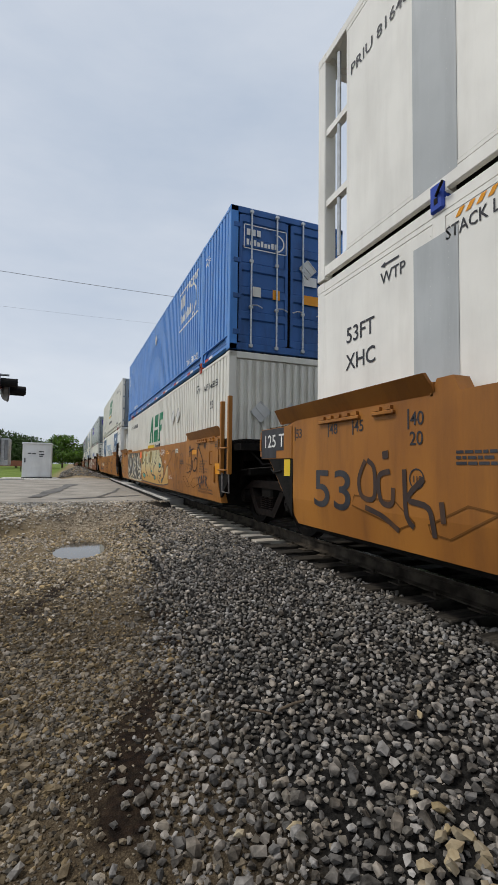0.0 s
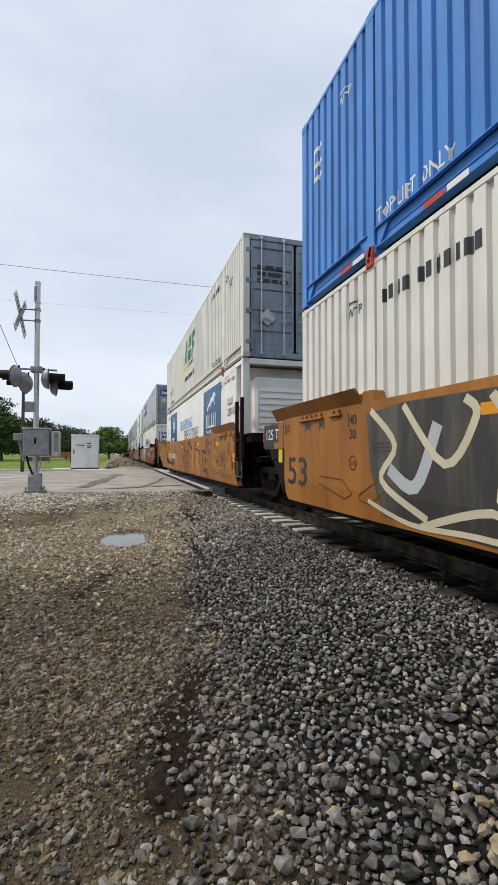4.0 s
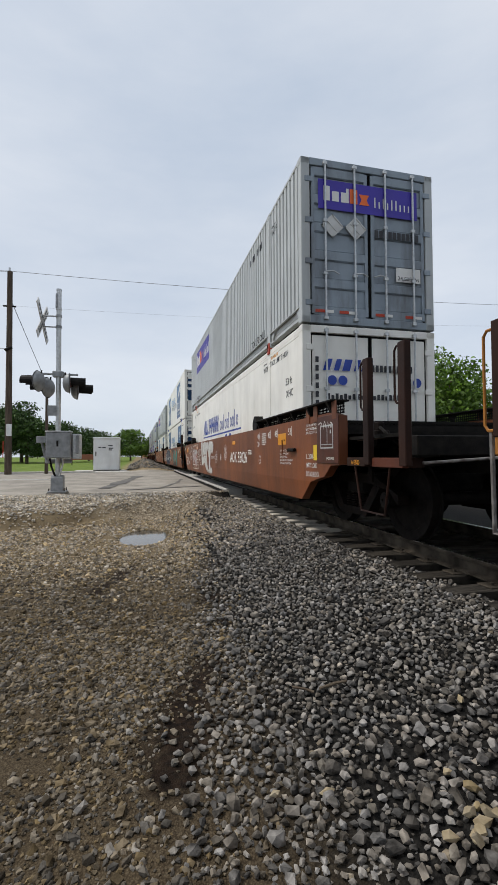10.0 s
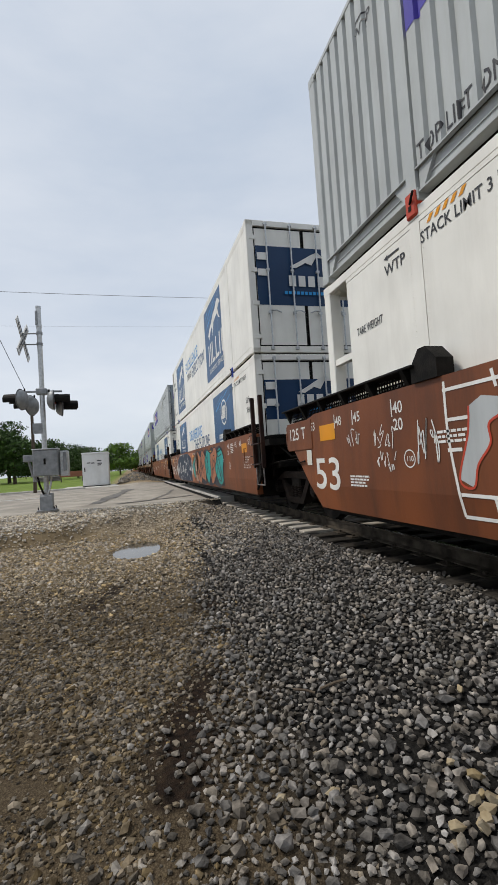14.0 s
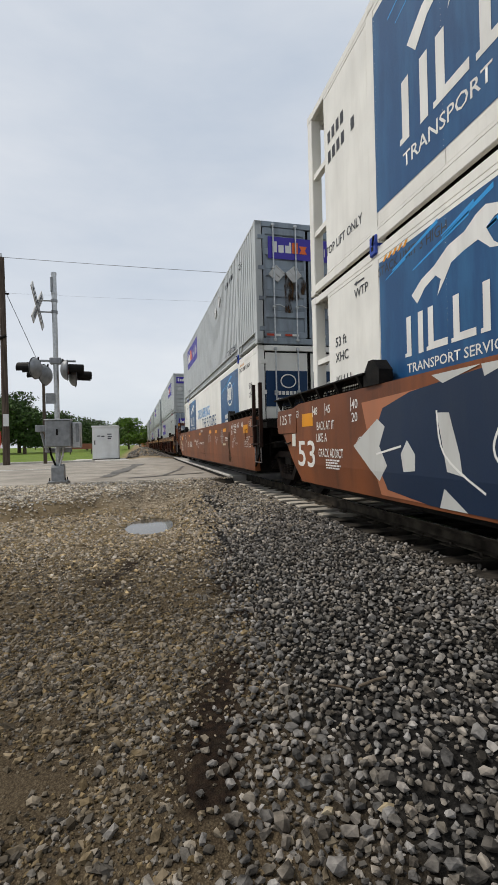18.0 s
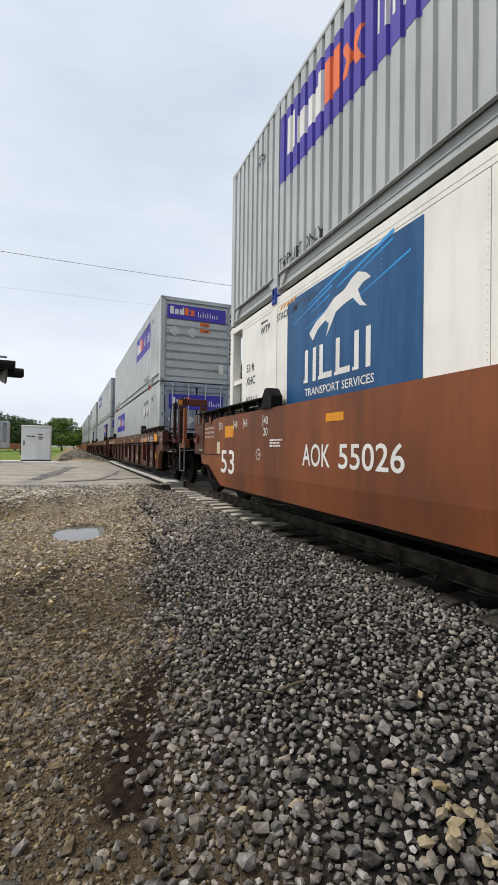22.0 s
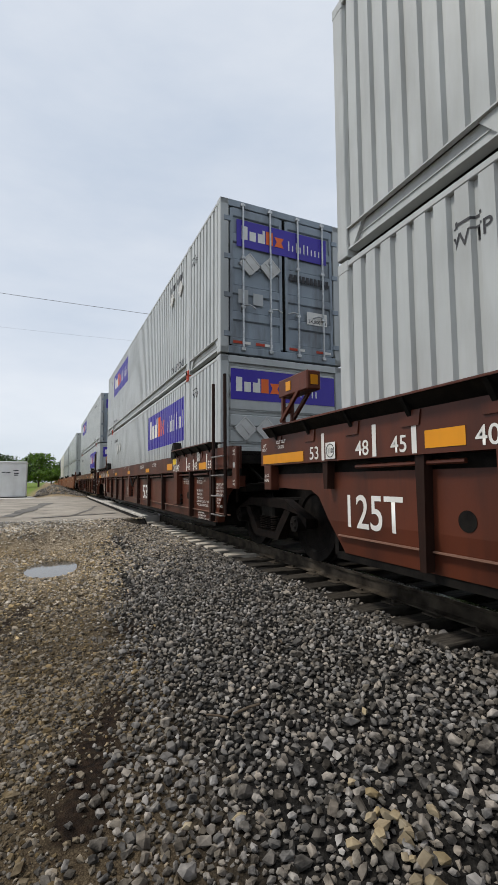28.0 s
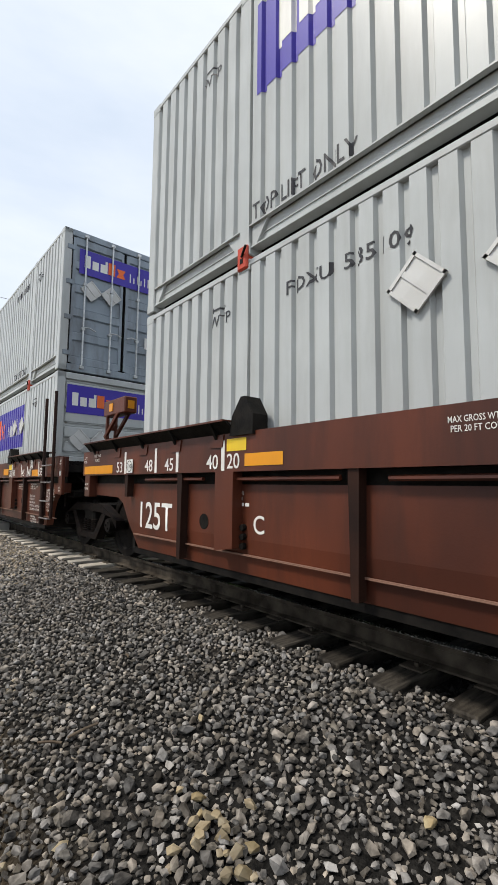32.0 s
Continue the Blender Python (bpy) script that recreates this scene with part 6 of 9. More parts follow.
        part("side_handle", pipe([(SX, 0.3, 1.05), (SX - 0.05, 0.3, 1.05), (SX - 0.05, 0.3, 1.3), (SX, 0.3, 1.3)], 0.012), mat, car)
    else:
        for y in (4.83, 7.9, 10.98):
            tape(car, y, y + 0.45, 1.28, 1.38)
        if lead_coupler:
            tape(car, 2.36, 2.62, 1.23, 1.34)
            tape(car, 1.34, 1.74, 1.24, 1.36)
        else:
            tape(car, 2.40, 2.86, 1.28, 1.42)
            tape(car, 2.08, 2.34, 1.39, 1.51, M_LABEL)
            tape(car, 0.07, 0.50, 1.24, 1.36)
        tape(car, CL - 2.76, CL - 2.30, 1.265, 1.37)
        tape(car, CL - 2.32, CL - 2.05, 1.40, 1.51, M_LABEL)
        for y, w, words in ((6.10, 0.56, ("NON-INTERCHANGE CAR", "SEE EQUIPMENT REGISTER")), (4.44, 0.46, ("MAX GROSS WT 67200 LBS", "PER 20 FT CONTAINER")), (12.1, 0.44, ("MAX GROSS WT 67200 LBS", "PER 20 FT CONTAINER"))):
            for k, s in enumerate(words):
                side_text(car, SX, s, y - 0.015 * k, 1.455 - k * 0.052, 0.036, light, width=w - 0.03 * k)
        if lead_coupler:
            side_shapes(car, SX, lines(1, 0.4, 0.028, 0.045, 81), 9.4, 1.44, light, name="small_print")
        x = SX + 0.1
        side_text(car, x, "53", 7.35 if lead_coupler else 6.2, 0.56, 0.38, light, width=0.7)
        side_text(car, x, "125T", 15.98, 0.60, 0.30, light, width=0.8)
        side_shapes(car, x, [rect(0, 0.26, 0, 0.016), rect(0, 0.26, 0.264, 0.28), rect(0, 0.016, 0.016, 0.264), rect(0.244, 0.26, 0.016, 0.264)], 8.5 if lead_coupler else 8.95, 0.57, light, name="plate_frame")
        side_text(car, x, "PLATE", 8.46 if lead_coupler else 8.91, 0.75, 0.05, light, width=0.19)
        side_text(car, x, "H", 8.41 if lead_coupler else 8.86, 0.62, 0.09, light)
        side_text(car, x, "A" if lead_coupler else "C", 13.85, 0.70, 0.15, light)
        for k, s in enumerate(("SPRG 7 OC D5", "CONT SPRG 2 OC SCT B432", "CONT SPRG 2 IC SCT B433") if lead_coupler else ("SPRG 7OC D5", "SPRG 7 IC D6", "SPRG 5 IIC D6A", "CONT SPRG 2 OC SCT B353", "CONT SPRG 2 IC SCT B354")):
            side_text(car, x, s, 0.92, 0.84 - k * 0.065, 0.038, light)
        for k, s in enumerate(("NO. 24 BRAKE BEAMS", "2 INCH TREAD COND. SHOES") if lead_coupler else ("38 INCH WHEELS", "NO. 24 BRAKE BEAMS", "2 INCH TREAD COND. SHOES")):
            side_text(car, x - 0.03, s, 0.78, 0.45 - k * 0.05, 0.031, light, lift=0.01)
        if lead_coupler:
            for k, s in enumerate(("HAND BRAKE APPLIES", "ONLY ON B END TRUCK")):
                side_text(car, SX, s, -1.2, 1.46 - k * 0.062, 0.042, light, lift=0.014)
            for k, s in enumerate(("EMPTY LOAD", '5/8" ADJ. BLOCK')):
                side_text(car, SX, s, -1.47, 1.30 - k * 0.058, 0.040, light, lift=0.014)
            side_text(car, SX, "JACK", -1.62, 1.06, 0.034, light, lift=0.014)
            side_text(car, SX, "HERE", -1.63, 1.01, 0.030, light, lift=0.014)
            for k, s in enumerate(("BUILT BY", "PATENTS PENDING")):
                side_text(car, x, s, 2.98 if k else 2.88, 0.99 - k * 0.06, 0.028, light)
            side_text(car, x, "L-201-07-12", 2.55, 0.55, 0.05, light, width=0.32)
            side_shapes(car, x, [rect(0, 0.22, 0, 0.08)], 1.70, 0.58, M_CREAM, name="notice")
            side_shapes(car, x, [rect(0, 0.13, 0, 0.2)], -0.13, 0.66, M_LABEL, name="yellow_label")
        else:
            for k, s in enumerate(("MALE SIDE BRG SPC", "HGT 5-3/16 +/- 1/16", "FEMALE SIDE BRG SPC", "HGT 5-1/16 +/- 1/16")):
                side_text(car, x, s, -0.15, 0.96 - k * 0.055, 0.036, light)
            for k, s in enumerate(('32" AAR', "M 618", "FLEX. HOSE")):
                side_text(car, x, s, -0.17, 0.71 - k * 0.055, 0.036, light)
            for k, s in enumerate(("CAR EQUIPPED WITH", "NON METALLIC C.P. LINER", "DO NOT LUBE C.P.")):
                side_text(car, x, s, 0.90, 1.07 - k * 0.042, 0.028, light)
            for k, s in enumerate(("CONTAINER BACK MUST BE", "- DOWN FOR 96 WIDE LOADS", "- UP FOR 102 WIDE LOADS")):
                side_text(car, x, s, 1.86, 1.06 - k * 0.042, 0.028, light, width=0.42)
        for s, y, z in (("CUT OUT", CL + 0.98, 1.47), ("COCK", CL + 0.94, 1.41), ("LIFT", CL + 1.34, 1.45), ("HERE", CL + 1.36, 1.40), ("JACK", CL + 1.31, 1.08), ("HERE", CL + 1.32, 1.02)):
            side_text(car, SX, s, y, z, 0.036, light, lift=0.014 if z > 1.2 else 0.006)
        side_shapes(car, x, lines(3, 0.4, 0.03, 0.05, 3), 14.3, 1.02, light, name="small_print")
        for y in (1.5, 14.58):
            part("port_hole", rod(bmesh.new(), (x - 0.004, y, 0.75), (x + 0.02, y, 0.75), 0.075, 20), M_BLACK, car, "round opening")
        for y in (2.02, 7.86, 14.12) if lead_coupler else (2.1, 8.08, 14.12):
            part("jacking_bracket", prism(bmesh.new(), [(y - 0.12, 0.56), (y + 0.14, 0.52), (y + 0.14, 1.22), (y - 0.12, 1.22)], SX - 0.01, SX + 0.1), mat, car)
            for k in range(3):
                part("bracket_bolt", rod(bmesh.new(), (SX + 0.06, y - 0.16, 0.58 + k * 0.08), (SX + 0.1, y - 0.16, 0.58 + k * 0.08), 0.028, 8), M_BLACK, car)
        part("air_hose", pipe([(SX + 0.02, 7.85, 1.15), (SX - 0.01, 7.65, 1.12), (SX - 0.01, 7.42, 0.92), (SX + 0.01, 7.36, 0.88)], 0.026), M_BLACK, car)
        part("air_hose", pipe([(SX + 0.02, 6.8, 1.16), (SX - 0.01, 6.95, 1.13), (SX - 0.01, 7.15, 1.0), (SX - 0.01, 7.30, 0.90), (SX + 0.01, 7.36, 0.88)], 0.026), M_BLACK, car)
        if lead_coupler:
            tape(car, CL - 1.67, CL - 1.32, 1.26, 1.39)
        tape(car, CL + 0.38, CL + 1.36, 1.24, 1.35)
        for y, zr in ((0.29 if lead_coupler else 0.58, 1.23 if lead_coupler else 1.39), (CL - 0.06, 1.24)):
            side_shapes(car, SX, [rect(0, 0.16, 0, 0.16)], y, zr, light, lift=0.016, name="load_panel")
            side_shapes(car, SX, ring(0.08, 0.08, 0.068, 0.068, 0.009, 20), y, zr, M_DECAL_BLACK, lift=0.019, name="load_ring")
            side_text(car, SX, "110", y - 0.032, zr + 0.055, 0.05, M_DECAL_BLACK, lift=0.019, width=0.096)
    if near:
        end_gear(car, style, mat, lead_coupler, trail_coupler, light)
    return car


def stile(y, z0, z1, x=SX, w=0.075):
    return B(x - 0.06, x + 0.015, y - w / 2, y + w / 2, z0, z1, bevel=0.008)


def grab(y, z0, z1, x=SX, out=0.11):
    """A bent grab iron that stands off to one side."""
    return pipe([(x - 0.02, y, z0), (x - 0.02, y + out * 0.8, z0), (x - 0.02, y + out, z0 + 0.04), (x - 0.02, y + out, z1 - 0.04), (x - 0.02, y + out * 0.8, z1), (x - 0.02, y, z1)], 0.012, 6)


def side_ladder(car, ya, yb, mat, za, zb):
    """Two square stiles with rungs between, grab irons and a stirrup below."""
    l = part("side_ladder", stile(ya, 0.88, za), mat, car, "square-tube side ladder")
    part("ladder_stile", stile(yb, 0.88, zb), mat, l)
    part("grab_iron", grab(ya, 1.80, za - 0.06), mat, l)
    part("grab_iron", grab(yb, 1.56, zb - 0.3, out=0.08), mat, l)
    for z in (1.35, 0.96):
        part("rung", pipe([(SX - 0.05, ya, z), (SX - 0.09, ya, z - 0.01), (SX - 0.09, yb, z - 0.01), (SX - 0.05, yb, z)], 0.014, 6), mat, l)
    part("stirrup", pipe([(SX - 0.03, ya - 0.06, 0.90), (SX - 0.03, ya - 0.08, 0.56), (SX - 0.03, yb - 0.02, 0.56), (SX - 0.03, yb, 0.90)], 0.014, 6), M_RUNG, l)
    return l


def pierced(x0, x1, y, z0, z1, holes, depth=0.07):
    """An upright with a row of openings through it, facing along the track."""
    w = (x1 - x0) * 0.26
    bm = B(x0, x0 + w, y, y + depth, z0, z1)
    box(bm, x1 - w, x1, y, y + depth, z0, z1)
    step = (z1 - z0) / holes
    for k in range(holes + 1):
        z = z0 + k * step
        box(bm, x0 + w, x1 - w, y + 0.004, y + depth - 0.004, max(z0, z - step * 0.2), min(z1, z + step * 0.2))
    return bm


def brake_rigging(car, y, d):
    """Levers, rods, a valve and hoses that fill the dark space over a truck; d points to the car's middle."""
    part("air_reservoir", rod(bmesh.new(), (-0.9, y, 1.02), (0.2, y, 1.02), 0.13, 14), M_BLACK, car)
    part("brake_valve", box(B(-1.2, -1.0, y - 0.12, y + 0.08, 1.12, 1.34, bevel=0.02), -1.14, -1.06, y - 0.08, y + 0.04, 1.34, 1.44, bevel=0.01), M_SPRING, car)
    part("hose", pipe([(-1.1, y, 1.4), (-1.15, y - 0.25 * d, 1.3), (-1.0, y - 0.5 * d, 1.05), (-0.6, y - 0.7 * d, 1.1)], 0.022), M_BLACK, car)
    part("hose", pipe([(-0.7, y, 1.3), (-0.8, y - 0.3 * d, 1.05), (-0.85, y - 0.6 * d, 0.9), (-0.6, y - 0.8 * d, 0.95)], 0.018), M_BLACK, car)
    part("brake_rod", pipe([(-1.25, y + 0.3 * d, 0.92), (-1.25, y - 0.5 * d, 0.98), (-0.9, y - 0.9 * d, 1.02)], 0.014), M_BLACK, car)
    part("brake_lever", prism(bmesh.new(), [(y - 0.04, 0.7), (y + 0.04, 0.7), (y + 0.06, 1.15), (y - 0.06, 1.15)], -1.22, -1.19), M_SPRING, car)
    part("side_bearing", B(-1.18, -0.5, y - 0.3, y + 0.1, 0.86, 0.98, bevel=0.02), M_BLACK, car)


def end_gear(car, style, mat, lead_coupler, trail_coupler, light):
    """Ladders, walkways, couplers, hoses and brake gear at the car's ends."""
    X = SX
    # open grating over both ends
    for k in range(9):
        y = (-0.95 if not lead_coupler else -1.65) + k * 0.1
        part("grating_bar", B(-1.36, 1.36, y - 0.012, y + 0.012, 1.46, 1.495), M_BLACK, car)
    for k in range(9):
        y = CL + 0.45 + k * 0.1
        part("grating_bar", B(-1.36, 1.36, y - 0.012, y + 0.012, 1.56, 1.595), M_BLACK, car)
    brake_rigging(car, -0.55 if not lead_coupler else -2.1, 1)
    if not lead_coupler:
        part("articulation_casting", prism(bmesh.new(), [(-1.9, 0.78), (-1.3, 0.7), (-0.5, 0.78), (-0.3, 1.15), (-1.0, 1.28), (-1.9, 1.2)], -0.42, 0.42), M_BLACK, car)
        if style == "ribbed":
            l = part("side_ladder", pipe([(X - 0.05, -0.42, 0.52), (X - 0.05, -0.40, 2.62)], 0.028, 8), M_POSTBROWN, car, "slim round side ladder")
            part("ladder_stile", pipe([(X - 0.05, -0.94, 0.52), (X - 0.05, -0.92, 2.68)], 0.028, 8), M_POSTBROWN, l)
            for z in (1.42, 1.13, 0.81, 0.52):
                part("rung", pipe([(X - 0.05, -0.42, z), (X - 0.09, -0.43, z - 0.01), (X - 0.09, -0.93, z - 0.01), (X - 0.05, -0.94, z)], 0.013, 6), M_RUNG, l)
            p = part("end_plate", B(X - 0.004, X + 0.05, -1.26, -1.10, 0.92, 1.54, bevel=0.006), mat, car)
            for s, z in (("LIFT", 1.46), ("HERE", 1.41), ("JACK", 1.02), ("HERE", 0.97)):
                side_text(p, X, s, -1.13, z, 0.032, light, lift=0.008, width=0.09)
            side_shapes(p, X, [ellipse(0.05, 0.05, 0.045, 0.045)], -1.13, 1.22, M_SILVER, lift=0.008, name="plate_disc")
        else:
            side_ladder(car, -0.39 if style == "orange" else -0.46, -0.80 if style == "orange" else -1.0, mat if len(CARS) == 1 else M_POSTBROWN, 2.2 if style == "orange" else 2.27, 2.25)
            part("corner_guard", prism(bmesh.new(), [(-0.24, 0.44), (-0.60, 0.72), (-0.66, 1.35), (-0.62, 1.52), (-0.07, 1.52), (-0.07, 0.78)] if style == "orange" else [(-0.30, 0.44), (-0.66, 0.75), (-0.66, 1.48), (-0.45, 1.50), (-0.45, 0.75)], X + 0.016, X + 0.06), M_BLACK, car, "black end plate")
            if style == "orange":
                tape(car, -0.31, 0.08, 0.87, 1.07, lift=0.006)
                side_shapes(car, X, [rect(0, 0.22, 0, 0.11)], -0.1, 1.22, mat, lift=-0.01, name="bare_patch")
                part("lift_lug", B(X - 0.03, X, 0.06, 0.13, 0.70, 1.02, bevel=0.02), mat, car, "pressed lifting lug")
                for k, s in enumerate(("SIDE BRG CLR HGT 5-5/16 FEMALE", "SIDE BRG CLR HGT 5-3/16 MALE")):
                    mark(car, s, 1.3, 0.52 - k * 0.06, 0.036, light, width=1.05)
            else:
                tube = ribbon([(0.40, 1.54), (0.04, 1.54), (0.0, 1.50), (0.0, 1.16), (0.04, 1.12), (0.42, 1.12)], 0.018)
                side_shapes(car, X, tube, -0.02, 0.0, M_POSTBROWN, lift=0.006, name="panel_seam")
    else:
        part("end_sill", B(-1.4, 1.4, -3.35, -3.22, 1.02, 1.22, bevel=0.01), M_BLACK, car)
        part("corner_beam", B(-1.42, -1.26, -3.25, -1.9, 0.90, 1.0), M_POSTBROWN, car)
        part("platform", B(-1.4, 1.4, -3.22, -1.92, 1.22, 1.26), M_BLACK, car)
        c = part("coupler", B(-0.12, 0.12, -3.45, -2.9, 0.76, 0.98, bevel=0.03), M_SPRING, car, "rusty knuckle coupler")
        part("knuckle", prism(bmesh.new(), [(-3.85, 0.70), (-3.4, 0.68), (-3.4, 1.06), (-3.85, 1.04)], -0.18, 0.06), M_SPRING, c)
        part("cut_lever", pipe([(-1.38, -3.4, 0.95), (-0.5, -3.45, 1.0), (-0.2, -3.5, 1.0)], 0.016), M_RUNG, car)
        part("gladhand_hose", pipe([(0.3, -3.3, 0.95), (0.34, -3.45, 0.6), (0.2, -3.6, 0.45), (0.1, -3.9, 0.55)], 0.03), M_BLACK, car)
        part("brake_wheel", lathe([(0.0, 0.24), (0.02, 0.27), (0.04, 0.24), (0.02, 0.22), (0.0, 0.24)], 20), M_BLACK, car).matrix_basis = pose(0.4, -3.0, 1.9, 0, 0, 90)
        if style == "plain":
            for y, top in ((-2.66, 2.10), (-3.36, 2.12)):
                q = part("end_post", stile(y, 0.92, top, w=0.12), M_POSTBROWN, car, "dark square end post")
                part("grab_iron", grab(y, 1.54, top - 0.02, out=0.17), M_POSTBROWN, q)
            bm = B(X - 0.02, X + 0.05, -2.57, -2.12, 0.90, 1.0, bevel=0.006)
            q = part("end_beam", bm, M_POSTBROWN, car)
            side_text(q, X, "A-END", -2.24, 0.92, 0.055, M_YELLOW_TAPE, lift=0.024, width=0.2)
            part("end_beam", B(X - 0.02, X + 0.05, -3.3, -2.72, 0.90, 1.0, bevel=0.006), M_DARKBROWN, car)
            part("stirrup", pipe([(X, -2.30, 0.90), (X, -2.44, 0.40), (X, -2.94, 0.40), (X, -3.05, 0.90)], 0.014), M_POSTBROWN, car)
            part("end_rail", pipe([(-1.3, -1.95, 1.22), (-1.3, -3.2, 1.24)], 0.014), M_RUNG, car)
            p = part("jack_plate", B(X - 0.012, X, -1.87, -1.17, 0.92, 1.57, bevel=0.006), M_DARKBROWN, car, "raised dark brown end panel")
            side_shapes(p, X, [rect(0, 0.42, 0, 0.02), rect(0, 0.42, 0.30, 0.32), rect(0, 0.02, 0.02, 0.30), rect(0.40, 0.42, 0.02, 0.30), rect(0.22, 0.235, 0.05, 0.30), rect(0.02, 0.40, 0.05, 0.06), rect(0.32, 0.36, 0.2, 0.25)], -1.30, 1.12, M_SILVER, lift=0.015, name="panel_drawing")
            side_text(p, X, "JACK HERE", -1.5, 0.97, 0.035, light, lift=0.015, width=0.24)
            stroke_set(p, M_DECAL_WHITE, 0.0155, "chalk_scrawl", 0.012, [(-1.24, 1.46), (-1.34, 1.48), (-1.30, 1.38)], [(-1.40, 1.39), (-1.45, 1.49), (-1.50, 1.40)], [(-1.56, 1.48), (-1.58, 1.40)], [(-1.64, 1.47), (-1.70, 1.44), (-1.66, 1.40), (-1.62, 1.44)])
            for k, (s, w) in enumerate((("L 200-5", 0.36), ("EMPTY LOAD", 0.42), ("5/8\" ADJ BLOCK", 0.50))):
                mark(car, s, -0.72, 0.98 - k * 0.13, 0.07, light, width=w)
            for k, s in enumerate(("2 INCH HF COMP SHOES", "NO. 24 BRAKE BEAMS", "SPRG 7 OC 5 7 IC 6")):
                mark(car, s, -0.72, 1.46 - k * 0.055, 0.036, light, width=0.42)
            side_shapes(car, X, [rect(0, 0.13, 0, 0.22)], -1.02, 0.96, M_LABEL, lift=0.006, name="yellow_card")
            part("lever_handle", pipe([(X - 0.03, -0.28, 1.12), (X - 0.04, 0.02, 1.12)], 0.03), M_BLACK, car)
        else:
            for y0, y1, z1, x in ((-2.67, -2.98, 2.22, X), (-3.19, -3.42, 2.24, X), (-2.80, -2.84, 2.46, X + 0.35)):
                part("handrail", pipe([(x, y0, 1.05), (x, y1, z1 - 0.05), (x, y1 - 0.03, z1), (x + 0.02, y1 - 0.12, z1), (x + 0.04, y1 - 0.16, z1 - 0.06), (x + 0.04, y1 - 0.15, z1 - 0.2)], 0.0135), M_POSTBROWN, car, "thin worn handrail")
            part("end_post", stile(-3.56, 1.26, 2.2, w=0.08), M_POSTBROWN, car, "dark square end post")
            f = part("portal_upright", pierced(-1.30, -1.10, -2.90, 1.26, 2.36, 5), mat, car, "upright with a row of openings")
            part("portal_upright", pierced(-0.68, -0.48, -2.90, 1.26, 2.36, 5), mat, car)
            part("portal_beam", B(-1.30, -0.48, -2.91, -2.80, 2.22, 2.40, bevel=0.01), mat, f)
            part("portal_reflector", B(-1.29, -1.2, -2.925, -2.91, 2.22, 2.36), M_YELLOW_TAPE, f)
            q = part("tool_box", B(X + 0.02, X + 0.3, -3.43, -3.0, 1.17, 1.36, bevel=0.008), mat, car)
            part("box_lid", B(X + 0.0, X + 0.32, -3.45, -2.98, 1.36, 1.385, bevel=0.006), M_RUNG, q, "pale lid edge")
            side_shapes(q, X, [ellipse(0, 0, 0.05, 0.05)], -3.22, 1.26, M_SILVER, lift=-0.016, name="lid_disc")
            part("stirrup", pipe([(X, -2.68, 1.10), (X, -2.75, 1.0), (X, -2.75, 0.51), (X, -3.25, 0.51), (X, -3.25, 1.0), (X, -3.18, 1.10)], 0.016), M_POSTBROWN, car)
            part("step_rung", pipe([(X, -2.75, 0.92), (X, -3.25, 0.92)], 0.015), M_RUNG, car)
            part("jack_plate", B(X - 0.01, X, -1.87, -1.30, 0.96, 1.54, bevel=0.006), mat, car)
            tape(car, -0.95, -0.45, 1.23, 1.46, lift=0.013)
            part("walk_plate", B(-1.36, -0.3, -2.4, -1.87, 1.56, 1.60, bevel=0.006), mat, car)
    if trail_coupler:
        y1 = CL + (1.87 if style == "orange" else 1.62)
        y0 = y1 - 0.72
        p = part("jack_plate", B(X - 0.014, X, y0, y1 - 0.01, 0.91, 1.545, bevel=0.006), mat if style == "orange" else M_DARKBROWN, car, "raised end panel with a lifting lug")
        part("jack_pad", B(X - 0.06, X - 0.014, y0 + 0.38, y0 + 0.62, 1.14, 1.29, bevel=0.015), mat, p)
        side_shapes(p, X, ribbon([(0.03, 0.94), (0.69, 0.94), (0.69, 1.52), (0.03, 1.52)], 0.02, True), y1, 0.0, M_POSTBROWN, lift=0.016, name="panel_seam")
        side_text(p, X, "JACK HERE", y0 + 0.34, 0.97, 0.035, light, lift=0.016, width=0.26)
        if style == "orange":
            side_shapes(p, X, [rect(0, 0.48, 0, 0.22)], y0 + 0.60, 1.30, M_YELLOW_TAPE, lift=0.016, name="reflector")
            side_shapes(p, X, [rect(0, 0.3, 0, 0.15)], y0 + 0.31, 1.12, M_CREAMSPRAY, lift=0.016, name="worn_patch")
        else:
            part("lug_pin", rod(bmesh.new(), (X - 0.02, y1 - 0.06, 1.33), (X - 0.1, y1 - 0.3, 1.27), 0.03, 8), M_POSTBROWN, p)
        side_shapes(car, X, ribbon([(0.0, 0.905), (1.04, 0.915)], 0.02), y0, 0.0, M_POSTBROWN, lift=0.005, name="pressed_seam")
        for k, s in enumerate(("2 INCH HF COMP SHOES", "NO. 24 BRAKE BEAMS", "SPRG 7 OC D5 7 IC D-6")):
            mark(car, s, y0 - 0.06, 1.40 - k * 0.085, 0.042, M_UMBER if style == "orange" else light, width=0.62)
        side_shapes(car, X, [rect(0, 0.17, 0, 0.22)], y0 - 0.06 if style == "orange" else CL + 0.02, 0.93, M_CREAMSPRAY, lift=0.006, name="paper_card")
        part("end_sill", B(-1.4, 1.4, CL + 2.6, CL + 2.72, 1.02, 1.22, bevel=0.01), M_BLACK, car)
        part("platform", B(-1.4, 1.4, y1, CL + 2.6, 1.22, 1.26), M_BLACK, car)
